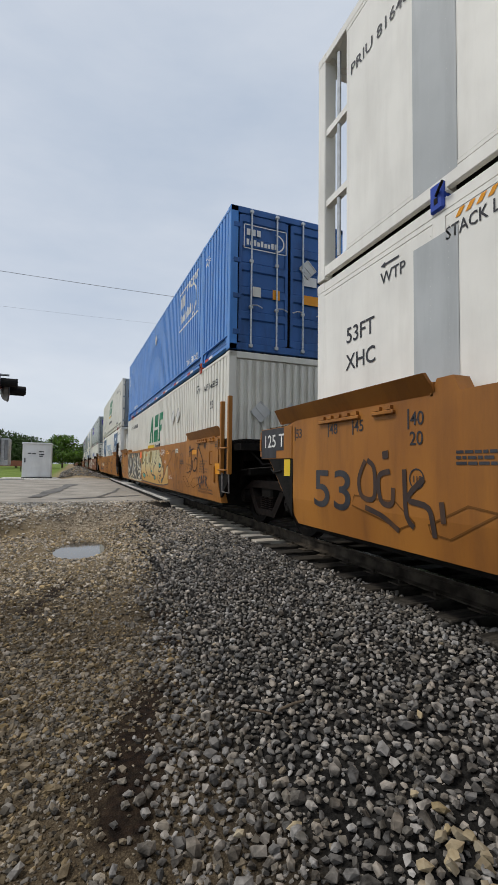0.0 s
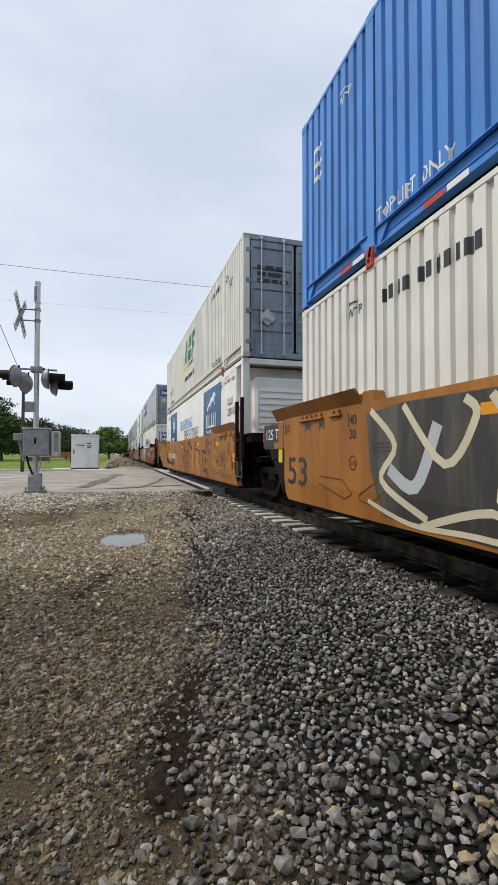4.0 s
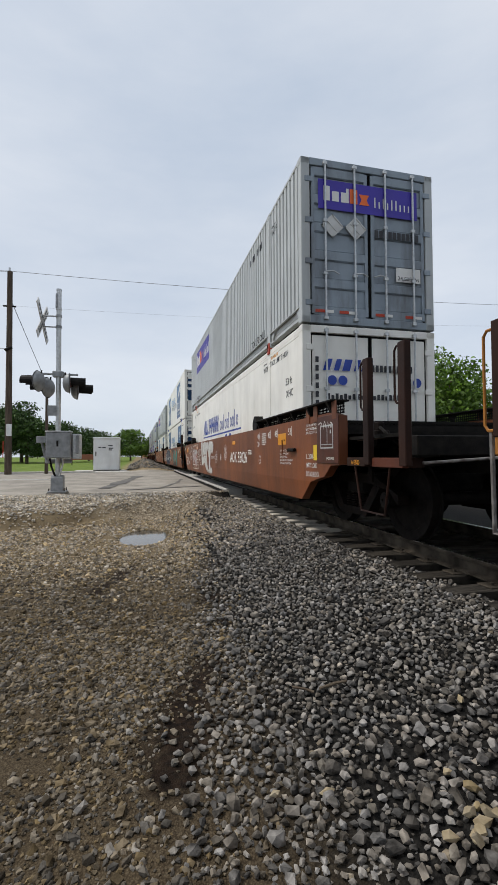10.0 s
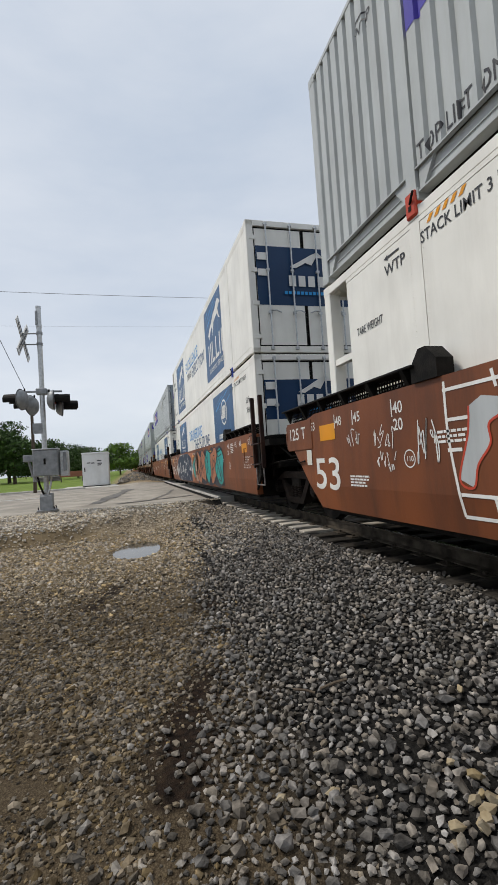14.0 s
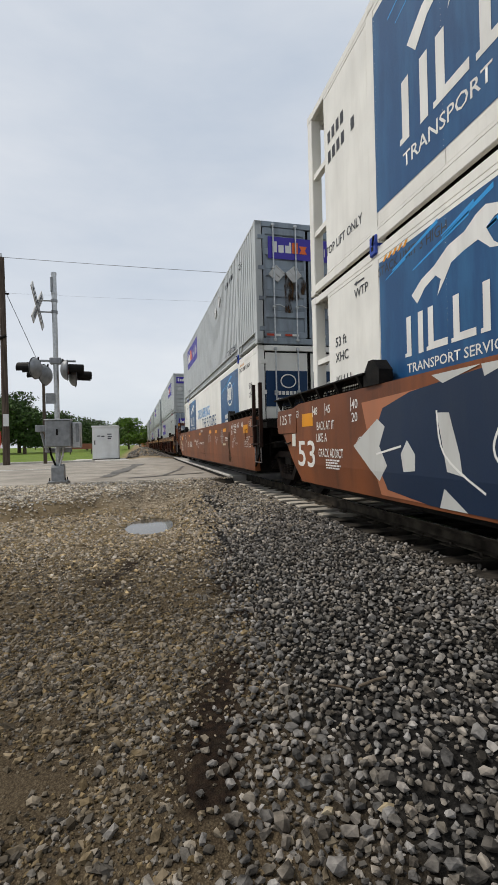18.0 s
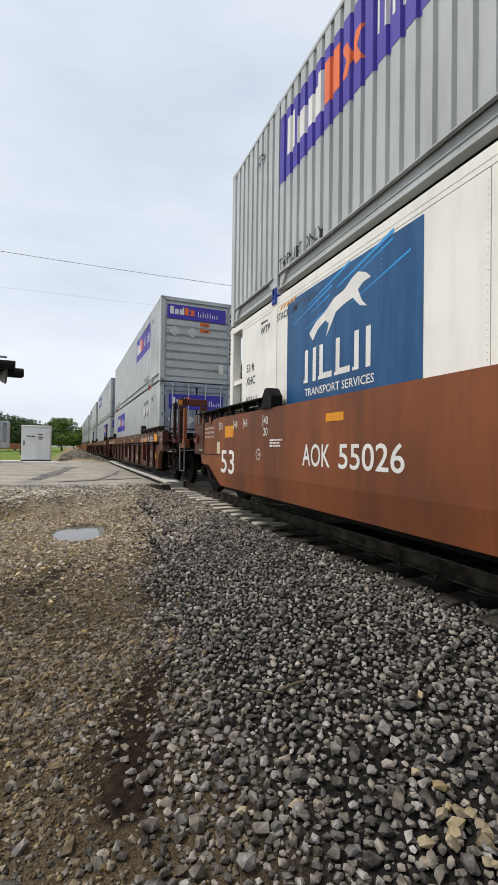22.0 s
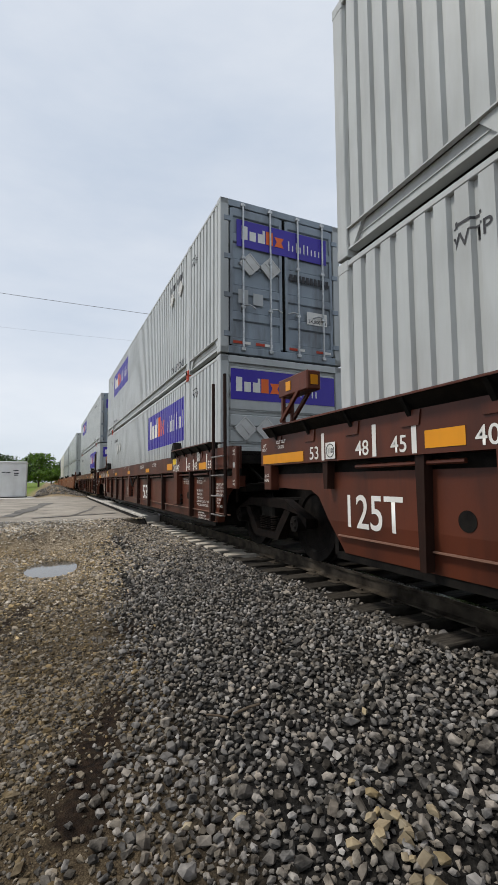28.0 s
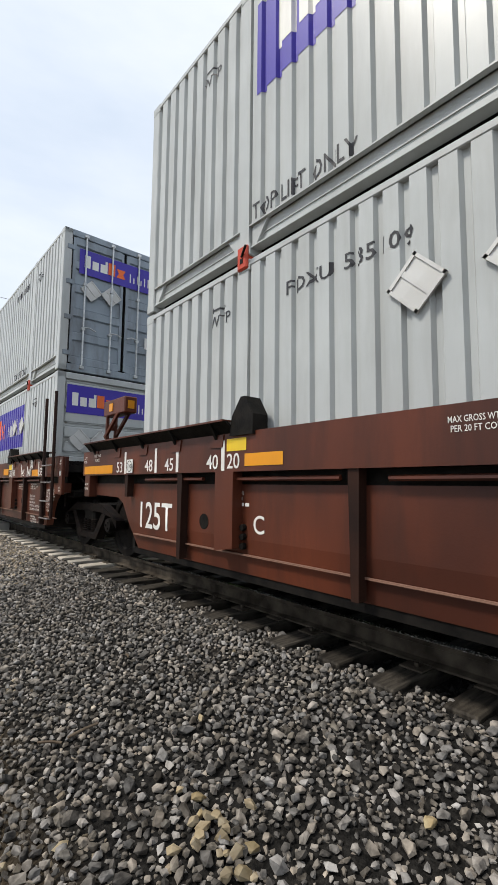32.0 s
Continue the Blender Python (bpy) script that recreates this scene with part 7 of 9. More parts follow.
        c = part("coupler", B(-0.12, 0.12, CL + 2.9, CL + 3.4, 0.76, 0.98, bevel=0.03), M_SPRING, car, "rusty knuckle coupler")
        part("knuckle", prism(bmesh.new(), [(CL + 3.35, 0.68), (CL + 3.8, 0.70), (CL + 3.8, 1.04), (CL + 3.35, 1.06)], -0.06, 0.18), M_SPRING, c)
        for y in (CL + 2.47, CL + 2.95):
            q = part("end_post", stile(y, 1.15, 1.98, w=0.10), mat if y < CL + 2.6 else M_POSTBROWN, car, "square end post")
            part("grab_iron", grab(y, 1.2, 1.93, out=0.16), mat, q)
        part("stirrup", pipe([(X, CL + 3.07, 1.2), (X, CL + 3.06, 0.46), (X, CL + 2.60, 0.48), (X, CL + 2.6, 1.2)], 0.018), M_RUNG, car)
        q = part("end_box", B(X + 0.0, X + 0.2, CL + 2.60, CL + 3.05, 1.02, 1.24, bevel=0.01), mat, car)
        side_text(q, X, "B-END", CL + 2.98, 1.1, 0.07, M_DECAL_BLACK, lift=0.006, width=0.3)
        part("brake_wheel", lathe([(0.0, 0.24), (0.02, 0.27), (0.04, 0.24), (0.02, 0.22), (0.0, 0.24)], 20), M_BLACK, car).matrix_basis = pose(-0.7, CL + 2.2, 1.75, 0, 0, 20)
        part("air_hose", pipe([(-0.8, CL + 1.7, 1.35), (-0.8, CL + 2.0, 1.7), (-0.7, CL + 2.3, 1.4), (-0.6, CL + 2.7, 1.0)], 0.025), M_RUNG, car)
        brake_rigging(car, CL + 2.05, -1)
    else:
        part("articulation_arm", prism(bmesh.new(), [(CL + 1.0, 0.78), (CL + 2.3, 0.85), (CL + 2.3, 1.1), (CL + 1.0, 1.2)], -0.3, 0.3), M_BLACK, car)
        if style == "ribbed":
            st = part("end_stanchion", pierced(X + 0.34, X + 0.52, CL + 1.46, 1.16, 2.38, 6, 0.035), mat, car, "upright stanchion with a row of openings")
            part("stanchion_arm", B(X + 0.33, X + 0.53, CL + 0.82, CL + 1.56, 2.14, 2.38, bevel=0.015), mat, st)
            for x in (X + 0.35, X + 0.51):
                part("brace", pipe([(x, CL + 1.52, 1.82), (x, CL + 1.06, 2.16)], 0.03, 4), mat, st)
            part("stanchion_reflector", B(X + 0.322, X + 0.33, CL + 1.22, CL + 1.34, 2.20, 2.32), M_YELLOW_TAPE, st)
            part("stanchion_reflector", B(X + 0.38, X + 0.48, CL + 0.812, CL + 0.82, 2.20, 2.32), M_YELLOW_TAPE, st)
            part("jack_bracket", B(X + 0.0, X + 0.12, CL + 1.16, CL + 1.34, 0.92, 1.22, bevel=0.008), mat, car)
        else:
            side_shapes(car, X, [rect(0, 0.17, 0, 0.21)], CL + 0.43, 0.91, M_LABEL if style == "orange" else M_CREAM, lift=0.011, name="paper_card")
            part("release_rod", pipe([(X + 0.05, CL + 0.95, 0.98), (X - 0.02, CL + 0.7, 0.95), (X - 0.02, CL + 0.5, 0.97)], 0.012), M_BLACK, car)
            part("end_bracket", box(B(X + 0.0, X + 0.1, CL + 1.18, CL + 1.24, 1.16, 1.52, bevel=0.008), X - 0.01, X, CL + 1.185, CL + 1.235, 1.25, 1.42), mat, car)
            if style == "orange":
                part("black_end", prism(bmesh.new(), [(CL + 0.20, 0.40), (CL + 0.50, 0.74), (CL + 0.91, 1.128), (CL + 0.20, 1.128)], X - 0.006, X + 0.002), M_BLACK, car, "black painted end of the side")


# ---- spray paint ----
def ribbon(pts, w, closed=False):
    """Flat stroke along a bent line, in short quads."""
    n = len(pts)

    def side(i):
        d = Vector(pts[(i + 1) % n] if closed else pts[min(n - 1, i + 1)]) - Vector(pts[(i - 1) % n] if closed else pts[max(0, i - 1)])
        return Vector((-d.y, d.x)).normalized() if d.length > 1e-6 else Vector((0, 1))

    rim = []
    for i in [*range(n), 0] if closed else range(n):
        a = Vector(pts[i])
        rim.append((a, side(i)))
    q = [((a + k * w / 2)[:], (a - k * w / 2)[:]) for a, k in rim]
    return [[q[i][0], q[i][1], q[i + 1][1], q[i + 1][0]] for i in range(len(q) - 1)]


def curve(pts, n=7):
    """Points along a smooth line through pts."""
    out = []
    for i in range(len(pts) - 1):
        p = [Vector(pts[max(0, min(len(pts) - 1, j))]) for j in (i - 1, i, i + 1, i + 2)]
        for k in range(n):
            t = k / n
            out.append((0.5 * ((2 * p[1]) + (p[2] - p[0]) * t + (2 * p[0] - 5 * p[1] + 4 * p[2] - p[3]) * t * t + (3 * p[1] - p[0] - 3 * p[2] + p[3]) * t ** 3))[:])
    return out + [tuple(pts[-1])]


def scrawl(car, y_left, z0, w, h, mat, seed, width=0.03, n=7, lift=0.007):
    """A quick tag: looping strokes with no letters in it."""
    r = random.Random(seed)
    polys = []
    for g in range(n):
        x = w * (g + 0.1) / n
        gw = w / n * 1.15
        pts = [(x + gw * r.uniform(-0.1, 1.0), h * r.uniform(0, 1)) for _ in range(r.randint(3, 5))]
        polys += ribbon(curve(pts, 5), width * r.uniform(0.8, 1.25))
    return side_shapes(car, SX, polys, y_left, z0, mat, lift=lift, name="spray_tag")


def mural(car, y_left, z0, w, h, fills, line, seed, n=6, back=None):
    """Large fat shapes side by side with dark outlines and inner strokes."""
    r = random.Random(seed)
    if back:
        pts = [(w * i / 12, -0.0 + 0.05 * math.sin(i * 1.9 + seed)) for i in range(13)] + [(w * (12 - i) / 12, h + 0.06 * math.sin(i * 2.3 + seed) - 0.04) for i in range(13)]
        side_shapes(car, SX, [pts], y_left, z0, back, lift=0.003, name="spray_background")
    outl, inner = [], []
    groups = {}
    for g in range(n):
        cx, gw = w * (g + 0.5) / n, w / n * 0.62
        k = 11
        ang = r.uniform(0, 6.28)
        lob = [r.uniform(0.72, 1.12) for _ in range(k)]
        sl = r.uniform(-0.15, 0.3)
        raw = []
        for i in range(k):
            a = ang + i / k * 6.2832
            sx, sy = math.cos(a), math.sin(a)
            sq = max(abs(sx), abs(sy))
            raw.append((cx + gw * lob[i] * sx / sq ** 0.6 + sl * h * 0.5 * sy, h * 0.5 + h * 0.48 * lob[i] * sy / sq ** 0.5))
        raw = [(a, min(h, max(0.0, b))) for a, b in raw]
        loop = curve(raw + [raw[0]], 4)[:-1]
        groups.setdefault(r.choice(range(len(fills))), []).append((g, loop))
        outl += ribbon(loop, 0.035 * h / 0.9, True)
        for _ in range(r.randint(2, 4)):
            p = [(cx + gw * r.uniform(-0.7, 0.7), h * r.uniform(0.12, 0.9)) for _ in range(r.randint(2, 4))]
            inner += ribbon(curve(p, 5), 0.03)
    for f, loops in groups.items():
        for g, loop in loops:
            side_shapes(car, SX, [loop], y_left, z0, fills[f], lift=0.0045 + 0.0006 * g, name="spray_shape")
    side_shapes(car, SX, outl + inner, y_left, z0, line, lift=0.0095, name="spray_outline")


def stroke_set(car, mat, lift, name, width, *lines_yz):
    """Sprayed strokes (or, with no width, filled shapes) drawn through (y, z) points of the car's side."""
    for k, pts in enumerate(lines_yz):
        flat = [(-y, z) for y, z in pts]
        side_shapes(car, SX, ribbon(curve(flat, 5), width) if width else [flat], 0.0, 0.0, mat, lift=lift + 0.0002 * k, name=name)


def fading_spray():
    """Pale spray paint that fades to gold at the foot of the letters."""
    m = paint("fading_spray", (0.60, 0.54, 0.32), 0.5, (0.46, 0.38, 0.18), 0.5)
    n, l = m.node_tree.nodes, m.node_tree.links
    old = n["Principled BSDF"].inputs["Base Color"].links[0].from_socket
    tc = n.new("ShaderNodeTexCoord")
    sp = n.new("ShaderNodeSeparateXYZ")
    mr = n.new("ShaderNodeMapRange")
    mr.inputs["From Min"].default_value, mr.inputs["From Max"].default_value = 1.15, 0.62
    mx = n.new("ShaderNodeMix")
    mx.data_type = "RGBA"
    mx.inputs[7].default_value = (0.50, 0.28, 0.07, 1)
    l.new(tc.outputs["Object"], sp.inputs[0])
    l.new(sp.outputs["Z"], mr.inputs["Value"])
    l.new(mr.outputs[0], mx.inputs[0])
    l.new(old, mx.inputs[6])
    l.new(mx.outputs[2], n["Principled BSDF"].inputs["Base Color"])
    return m


M_FADE = fading_spray()


# ---- the train ----
LEADS = [-11.2, 8.30, 27.88, 51.51, 71.16, 90.64, 113.95, 133.61, 153.38, 176.9, 196.5, 216.1, 239.5, 259.1, 278.7]
Z1, Z2 = 0.38, 0.38 + CH + 0.035
COLOUR = {"orange": "orange-yellow", "plain": "rust-brown smooth-sided", "ribbed": "dark brown rib-sided"}
STYLES = ["orange"] * 3 + ["plain"] * 3 + ["ribbed"] * 3 + ["plain"] * 3 + ["orange"] * 3
MATOF = {"orange": M_ORANGE, "plain": M_BROWN, "ribbed": M_DARKBROWN}
CARS = []
for i, u in enumerate(LEADS):
    st = STYLES[i]
    extra = "with spray-painted murals along its side" if i in (1, 3, 4) else "with scrawled spray tags" if i in (0, 2, 5) else "with white stencilled markings" if i < 9 else "far down the line"
    CARS.append(well_car(u, st, MATOF[st], COLOUR[st] + " well car " + extra, i % 3 == 0, i % 3 == 2, i < 9))
WHITE_L = "white smooth riveted container with dark blue printed panels"
BOXES = []
for i, (k1, m1, a1, l1, k2, m2, a2, l2) in enumerate((
    ("smooth", M_WHITE, dict(), "white smooth riveted container with black stencilled code", "smooth", M_WHITE, dict(nose="trail"), "white riveted container with silver seams, stacked on top"),
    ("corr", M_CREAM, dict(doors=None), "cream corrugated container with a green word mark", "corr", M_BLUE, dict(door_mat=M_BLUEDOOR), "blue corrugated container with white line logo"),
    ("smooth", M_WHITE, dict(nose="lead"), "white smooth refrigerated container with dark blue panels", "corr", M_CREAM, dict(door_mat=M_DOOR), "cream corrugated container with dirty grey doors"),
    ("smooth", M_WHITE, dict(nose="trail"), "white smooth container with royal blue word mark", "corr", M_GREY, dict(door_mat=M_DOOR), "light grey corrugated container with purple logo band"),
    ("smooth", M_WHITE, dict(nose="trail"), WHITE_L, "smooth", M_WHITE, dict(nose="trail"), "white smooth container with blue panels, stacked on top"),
    ("smooth", M_WHITE, dict(nose="trail"), WHITE_L, "corr", M_GREY, dict(door_mat=M_DOOR), "light grey corrugated container with sooty doors, shade in their paint"),
    ("corr", M_GREY, dict(door_mat=M_DOOR), "light grey corrugated container with sooty closed doors, shade in their paint", "corr", M_GREY, dict(doors=False), "light grey corrugated container with ribbed front end"),
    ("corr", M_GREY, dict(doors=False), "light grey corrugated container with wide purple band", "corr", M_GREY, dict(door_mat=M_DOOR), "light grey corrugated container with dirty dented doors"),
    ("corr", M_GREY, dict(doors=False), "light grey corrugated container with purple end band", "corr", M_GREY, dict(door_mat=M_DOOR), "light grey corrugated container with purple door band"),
)):
    u = LEADS[i]
    BOXES.append((container("container", u, Z1, k1, m1, l1, **a1), container("container", u, Z2, k2, m2, l2, **a2)))
for i in range(9, 15):
    for z in (Z1, Z2):
        container("container", LEADS[i], z, "corr", (M_GREY, M_GREY, M_WHITE)[i % 3], "pale corrugated container far down the train", near=False)

HX = -HW
for i, (lo, up) in enumerate(BOXES):
    # interbox locks between the stacked boxes
    for y in (POST, CL - POST):
        k = part("interbox_lock", B(HX - 0.03, HX + 0.1, y - 0.075, y + 0.075, -0.13, 0.11, bevel=0.015), M_RED if i in (1, 3, 6, 7, 8) or (i == 2 and y < 5) else M_ROYAL, up, "painted steel interbox lock")
        part("lock_lever", pipe([(HX - 0.03, y, 0.0), (HX - 0.08, y - 0.12, 0.05)], 0.012), M_BLACK, k)
        part("lock_hole", B(HX - 0.034, HX - 0.0301, y - 0.02, y + 0.02, -0.07, -0.02), M_BLACK, k)
    # top-lift words over the lower rail, both ends
    upc = i not in (0, 4)
    ink = M_DECAL_WHITE if i == 1 else M_DECAL_BLACK
    if upc:
        side_text(up, HX, "TOP LIFT ONLY", 3.5, 0.33, 0.16, ink, True, width=1.2)
        side_text(up, HX, "TOP LIFT ONLY", CL - 2.1, 0.33, 0.16, ink, True, width=1.2)
        wtp(up, 1.75, 2.3, 0.115, ink, True)
        wtp(up, CL - 1.2, 2.3, 0.115, ink, True)
        number_bars(up, HX, 3.6, 2.42, 1.15, 0.15, True, ink)
    if i in (1, 6, 7, 8):
        wtp(lo, 2.42 if i == 1 else 1.65, 2.36, 0.115, M_DECAL_BLACK, True)
        wtp(lo, CL - 1.42, 2.36, 0.115, M_DECAL_BLACK, True)
        if i == 7:
            side_text(lo, HX, "FDXU  535109", 13.6, 2.36, 0.125, M_DECAL_BLACK, True, width=1.2)
        else:
            number_bars(lo, HX, CL - 2.2, 2.33, 1.45, 0.15, True)
        if i == 6:
            side_text(lo, HX, "FDXU 534587", 3.5, 2.33, 0.15, M_DECAL_BLACK, True, width=1.2)
        elif i == 1:
            side_text(lo, HX, "ABFU 668056", 1.74, 2.33, 0.14, M_DECAL_BLACK, True, width=1.05)
        for y in (4.95, 4.29) if i == 1 else (3.05, 2.42, CL - 3.1, CL - 3.75) if i != 7 else (12.38, 11.75):
            placard(lo, HX - 0.004, y, 2.05, 0.30 if i in (1, 7) else 0.27)
    else:
        for s, yl in (("STACK LIMIT 3 HIGH", 1.95), ("STACK LIMIT 3 HIGH", CL - (0.85 if i == 2 else 2.05))):
            side_text(lo, HX, s, yl, 2.52, 0.105, M_DECAL_BLACK, width=1.2)
            side_shapes(lo, HX, [[(a * 0.1, 0.0), (a * 0.1 + 0.05, 0.0), (a * 0.1 + 0.1, 0.06), (a * 0.1 + 0.05, 0.06)] for a in range(5)], yl - 0.1, 2.66, M_YELLOW_TAPE, name="hazard_stripe")
        for yl in (2.42, CL - 1.22 if i == 0 else CL - 1.45):
            wtp(lo, yl - 0.0, 2.46, 0.115, M_DECAL_BLACK, False)
        if i in (1, 2):
            side_text(lo, HX, "KLLU", 1.5, 1.93, 0.19, M_DECAL_BLACK, width=0.52)
            side_text(lo, HX, "329118", 1.5, 1.66, 0.19, M_DECAL_BLACK, width=0.74)
        elif i in (0,):
            side_text(lo, HX, "53FT", CL - 0.62, 2.02, 0.17, M_DECAL_BLACK)
            side_text(lo, HX, "XHC", CL - 0.62, 1.72, 0.17, M_DECAL_BLACK)
            side_text(lo, HX, "53FT", 1.6, 2.02, 0.17, M_DECAL_BLACK)
        else:
            side_text(lo, HX, "53 ft", 0.9, 1.97, 0.13, M_DECAL_BLACK)
            side_text(lo, HX, "XHC", 0.88, 1.74, 0.13, M_DECAL_BLACK)
            side_text(lo, HX, "53 ft", CL - 0.85, 1.95, 0.13, M_DECAL_BLACK) if i != 3 else side_text(lo, HX, "TARE WEIGHT", CL - 0.8, 2.02, 0.09, M_DECAL_BLACK, width=0.55)
            if i in (4, 5):
                side_text(lo, HX, "KLLU", CL - 0.85, 1.36, 0.17, M_DECAL_BLACK, width=0.46)
                side_text(lo, HX, "329483" if i == 4 else "329396", CL - 0.85, 1.12, 0.17, M_DECAL_BLACK, width=0.64)
                side_text(lo, HX, "XHC", CL - 0.85, 1.73, 0.13, M_DECAL_BLACK)

# first stack: silver seams, blue lock, yellow corner
lo, up = BOXES[0]
side_text(up, HX, "PRIU 81648", CL - 0.70, 2.13, 0.13, M_DECAL_BLACK, width=0.95)
side_shapes(up, HX, [rect(0, 0.5, 0.0, 2.6)], CL - 1.68, 0.14, M_SILVER, name="silver_patch", label="bare aluminium wear panel")
side_shapes(lo, HX, [rect(0, 0.5, 0.0, 2.4)], CL - 1.68, 0.2, M_SILVER, name="silver_patch", label="bare aluminium wear panel")
side_shapes(up, HX, ring(0.3, 0.28, 0.34, 0.26, 0.05), CL - 2.1, 1.9, M_GREEN, name="green_ring")
part("end_ladder", pipe([(HX + 0.05, CL - 0.4, 0.2), (HX + 0.05, CL - 0.4, 2.7)], 0.025), M_GALV, up)
# blue over cream
lo, up = BOXES[1]
side_shapes(up, HX, [rect(0, 2.1, 0, 0.05), rect(0, 2.1, 1.05, 1.1), rect(0, 0.05, 0, 1.1), rect(2.05, 2.1, 0, 1.1)], 4.5, 1.5, M_DECAL_WHITE, True, name="logo_frame", label="white line logo")
side_shapes(up, HX, [[(a, b + 0.62) for a, b in p] for p in blocks([0.14] * 3, 0.32, 0.4, 0.0, 0.2)] + [[(a, b + 0.2) for a, b in p] for p in blocks([0.11] * 9, 0.26, 0.4, 0.0, 0.2, (1, 2, 4, 6, 8))], 4.5, 1.5, M_DECAL_WHITE, True, name="white_mark")
side_shapes(up, HX, [p for p in ring(1.45, 0.5, 0.48, 0.44, 0.06) if p[0][0] > 1.4], 4.5, 1.5, M_DECAL_WHITE, True, name="white_arc")
side_shapes(up, HX, [rect(0, 0.07, 0, 0.5), rect(0.07, 0.3, 0.43, 0.5), rect(0.07, 0.3, 0.2, 0.27), rect(0.07, 0.3, 0, 0.07)], 15.75, 1.75, M_DECAL_WHITE, True, name="white_mark")
placard(up, HX - 0.004, 8.14, 2.25, 0.27)
for k in range(9):
    side_shapes(up, HX, [rect(0, 0.28, 0, 0.06)], 1.7 + k * 1.65, 0.06, M_RED, name="reflector", label="red reflector")
    side_shapes(up, HX, [rect(0, 0.26, 0, 0.06)], 1.38 + k * 1.65, 0.06, M_DECAL_WHITE, name="reflector")
freight_mark(lo, 9.25, 1.46)
side_text(lo, HX, "53'", 1.25, 1.88, 0.17, M_DECAL_BLACK, True)
end_corrugated(lo, M_CREAM)
for x in (-0.62, 0.05):
    placard(lo, x, 0.0, 1.72, 0.32, False)
end_shapes(up, [rect(0, 0.95, 0, 0.02), rect(0, 0.95, 0.48, 0.5), rect(0, 0.02, 0, 0.5), rect(0.93, 0.95, 0, 0.5)], -1.02, 2.06, M_DECAL_WHITE)
end_shapes(up, [[(a, b + 0.28) for a, b in p] for p in blocks([0.08] * 3, 0.13, 0.4, 0, 0.06)] + [[(a, b + 0.08) for a, b in p] for p in blocks([0.055] * 9, 0.12, 0.4, 0, 0.06, (1, 3, 5, 6))] + [p for p in ring(0.7, 0.22, 0.2, 0.19, 0.03) if p[0][0] > 0.7], -1.02, 2.06, M_DECAL_WHITE, name="white_mark")
for x, w, m in ((-0.82, 0.18, M_CREAM), (-0.38, 0.16, M_YELLOW_TAPE), (0.32, 0.6, M_YELLOW_TAPE), (0.34, 0.3, M_DECAL_WHITE)):
    end_shapes(up, [rect(0, w, 0, 0.2)], x, 1.1 if m is not M_DECAL_WHITE else 1.5, m, -0.001, "door_sign")
placard(up, 0.42, 0.0, 1.85, 0.3, False)
# cream over refrigerated white
lo, up = BOXES[2]
freight_mark(up, 9.3, 1.52)
side_text(lo, HX, "53 ft", CL - 0.76, 1.95, 0.115, M_DECAL_BLACK)
side_text(lo, HX, "XHC", CL - 0.76, 1.74, 0.115, M_DECAL_BLACK)
side_text(up, HX, "53'", 1.35, 2.05, 0.2, M_DECAL_BLACK, True)
placard(up, HX - 0.004, 13.3, 1.0, 0.3)
placard(up, HX - 0.004, 14.0, 0.95, 0.3)
picture_panel(lo, 4.85, 1.18, 2.6, 1.52, "beast")
picture_panel(lo, 14.12, 1.18, 2.5, 1.52, "ring")
side_text(lo, HX, "DELIVERING", 10.6, 1.72, 0.40, M_LIGHTBLUE, width=3.35)
side_text(lo, HX, "THE FUTURE", 9.35, 1.26, 0.40, M_NAVY, width=3.5)
end_text(up, "24,000 lbs", 0.2, 1.3, 0.09, M_DECAL_BLACK, -0.001)
end_shapes(up, lines(3, 0.8, 0.08, 0.16, 4), -0.95, 2.1, M_DECAL_BLACK, -0.001, "lettering_bar")
placard(up, -0.7, 0.0, 0.95, 0.3, False)
# grey over white with the blue word mark
lo, up = BOXES[3]
parcel_mark(up, 14.15, 1.58, True)
shipper_mark(lo, 11.75, 1.50)
end_parcel_mark(up, 2.02)
for x in (-0.72, -0.28):
    placard(up, x, -0.004, 1.72, 0.3, False)
end_shapes(up, blocks([0.07] * 10, 0.13, 0.3), 0.1, 1.62, M_DECAL_BLACK, -0.001, "number_bar")
end_shapes(up, [rect(0, 0.5, 0, 0.26)], 0.52, 0.85, M_DECAL_WHITE, -0.001, "door_sign")
end_text(up, "24,000 lbs", 0.55, 0.88, 0.075, M_DECAL_BLACK, -0.003)
for x in (-1.05, -0.6, 0.1, 0.7):
    end_shapes(up, [rect(0, 0.18, 0, 0.05)], x, 0.19, M_RED, -0.001, "reflector")
    end_shapes(up, [rect(0, 0.16, 0, 0.05)], x + 0.18, 0.19, M_DECAL_WHITE, -0.001, "reflector")
end_shapes(lo, [rect(0, 0.12, 0, 0.2, 0.3), rect(0.2, 0.3, 0, 0.2, 0.3), rect(0.36, 0.5, 0, 0.2, 0.3), rect(0.58, 0.66, 0, 0.2, 0.3), rect(0.72, 0.9, 0, 0.2, 0.3)], -0.92, 2.12, M_ROYAL, -0.001, "blue_mark")
end_shapes(lo, blocks([0.06] * 10, 0.12, 0.4, 0, 0), 0.0, 2.12, M_DECAL_BLACK, -0.001, "word_mark")
end_shapes(lo, [ellipse(-0.75, 1.95, 0.085, 0.085), ellipse(-0.55, 1.95, 0.085, 0.085), ellipse(0.7, 1.95, 0.085, 0.085), ellipse(0.92, 1.95, 0.085, 0.085)], 0.0, 0.0, M_ROYAL, -0.001, "dot")
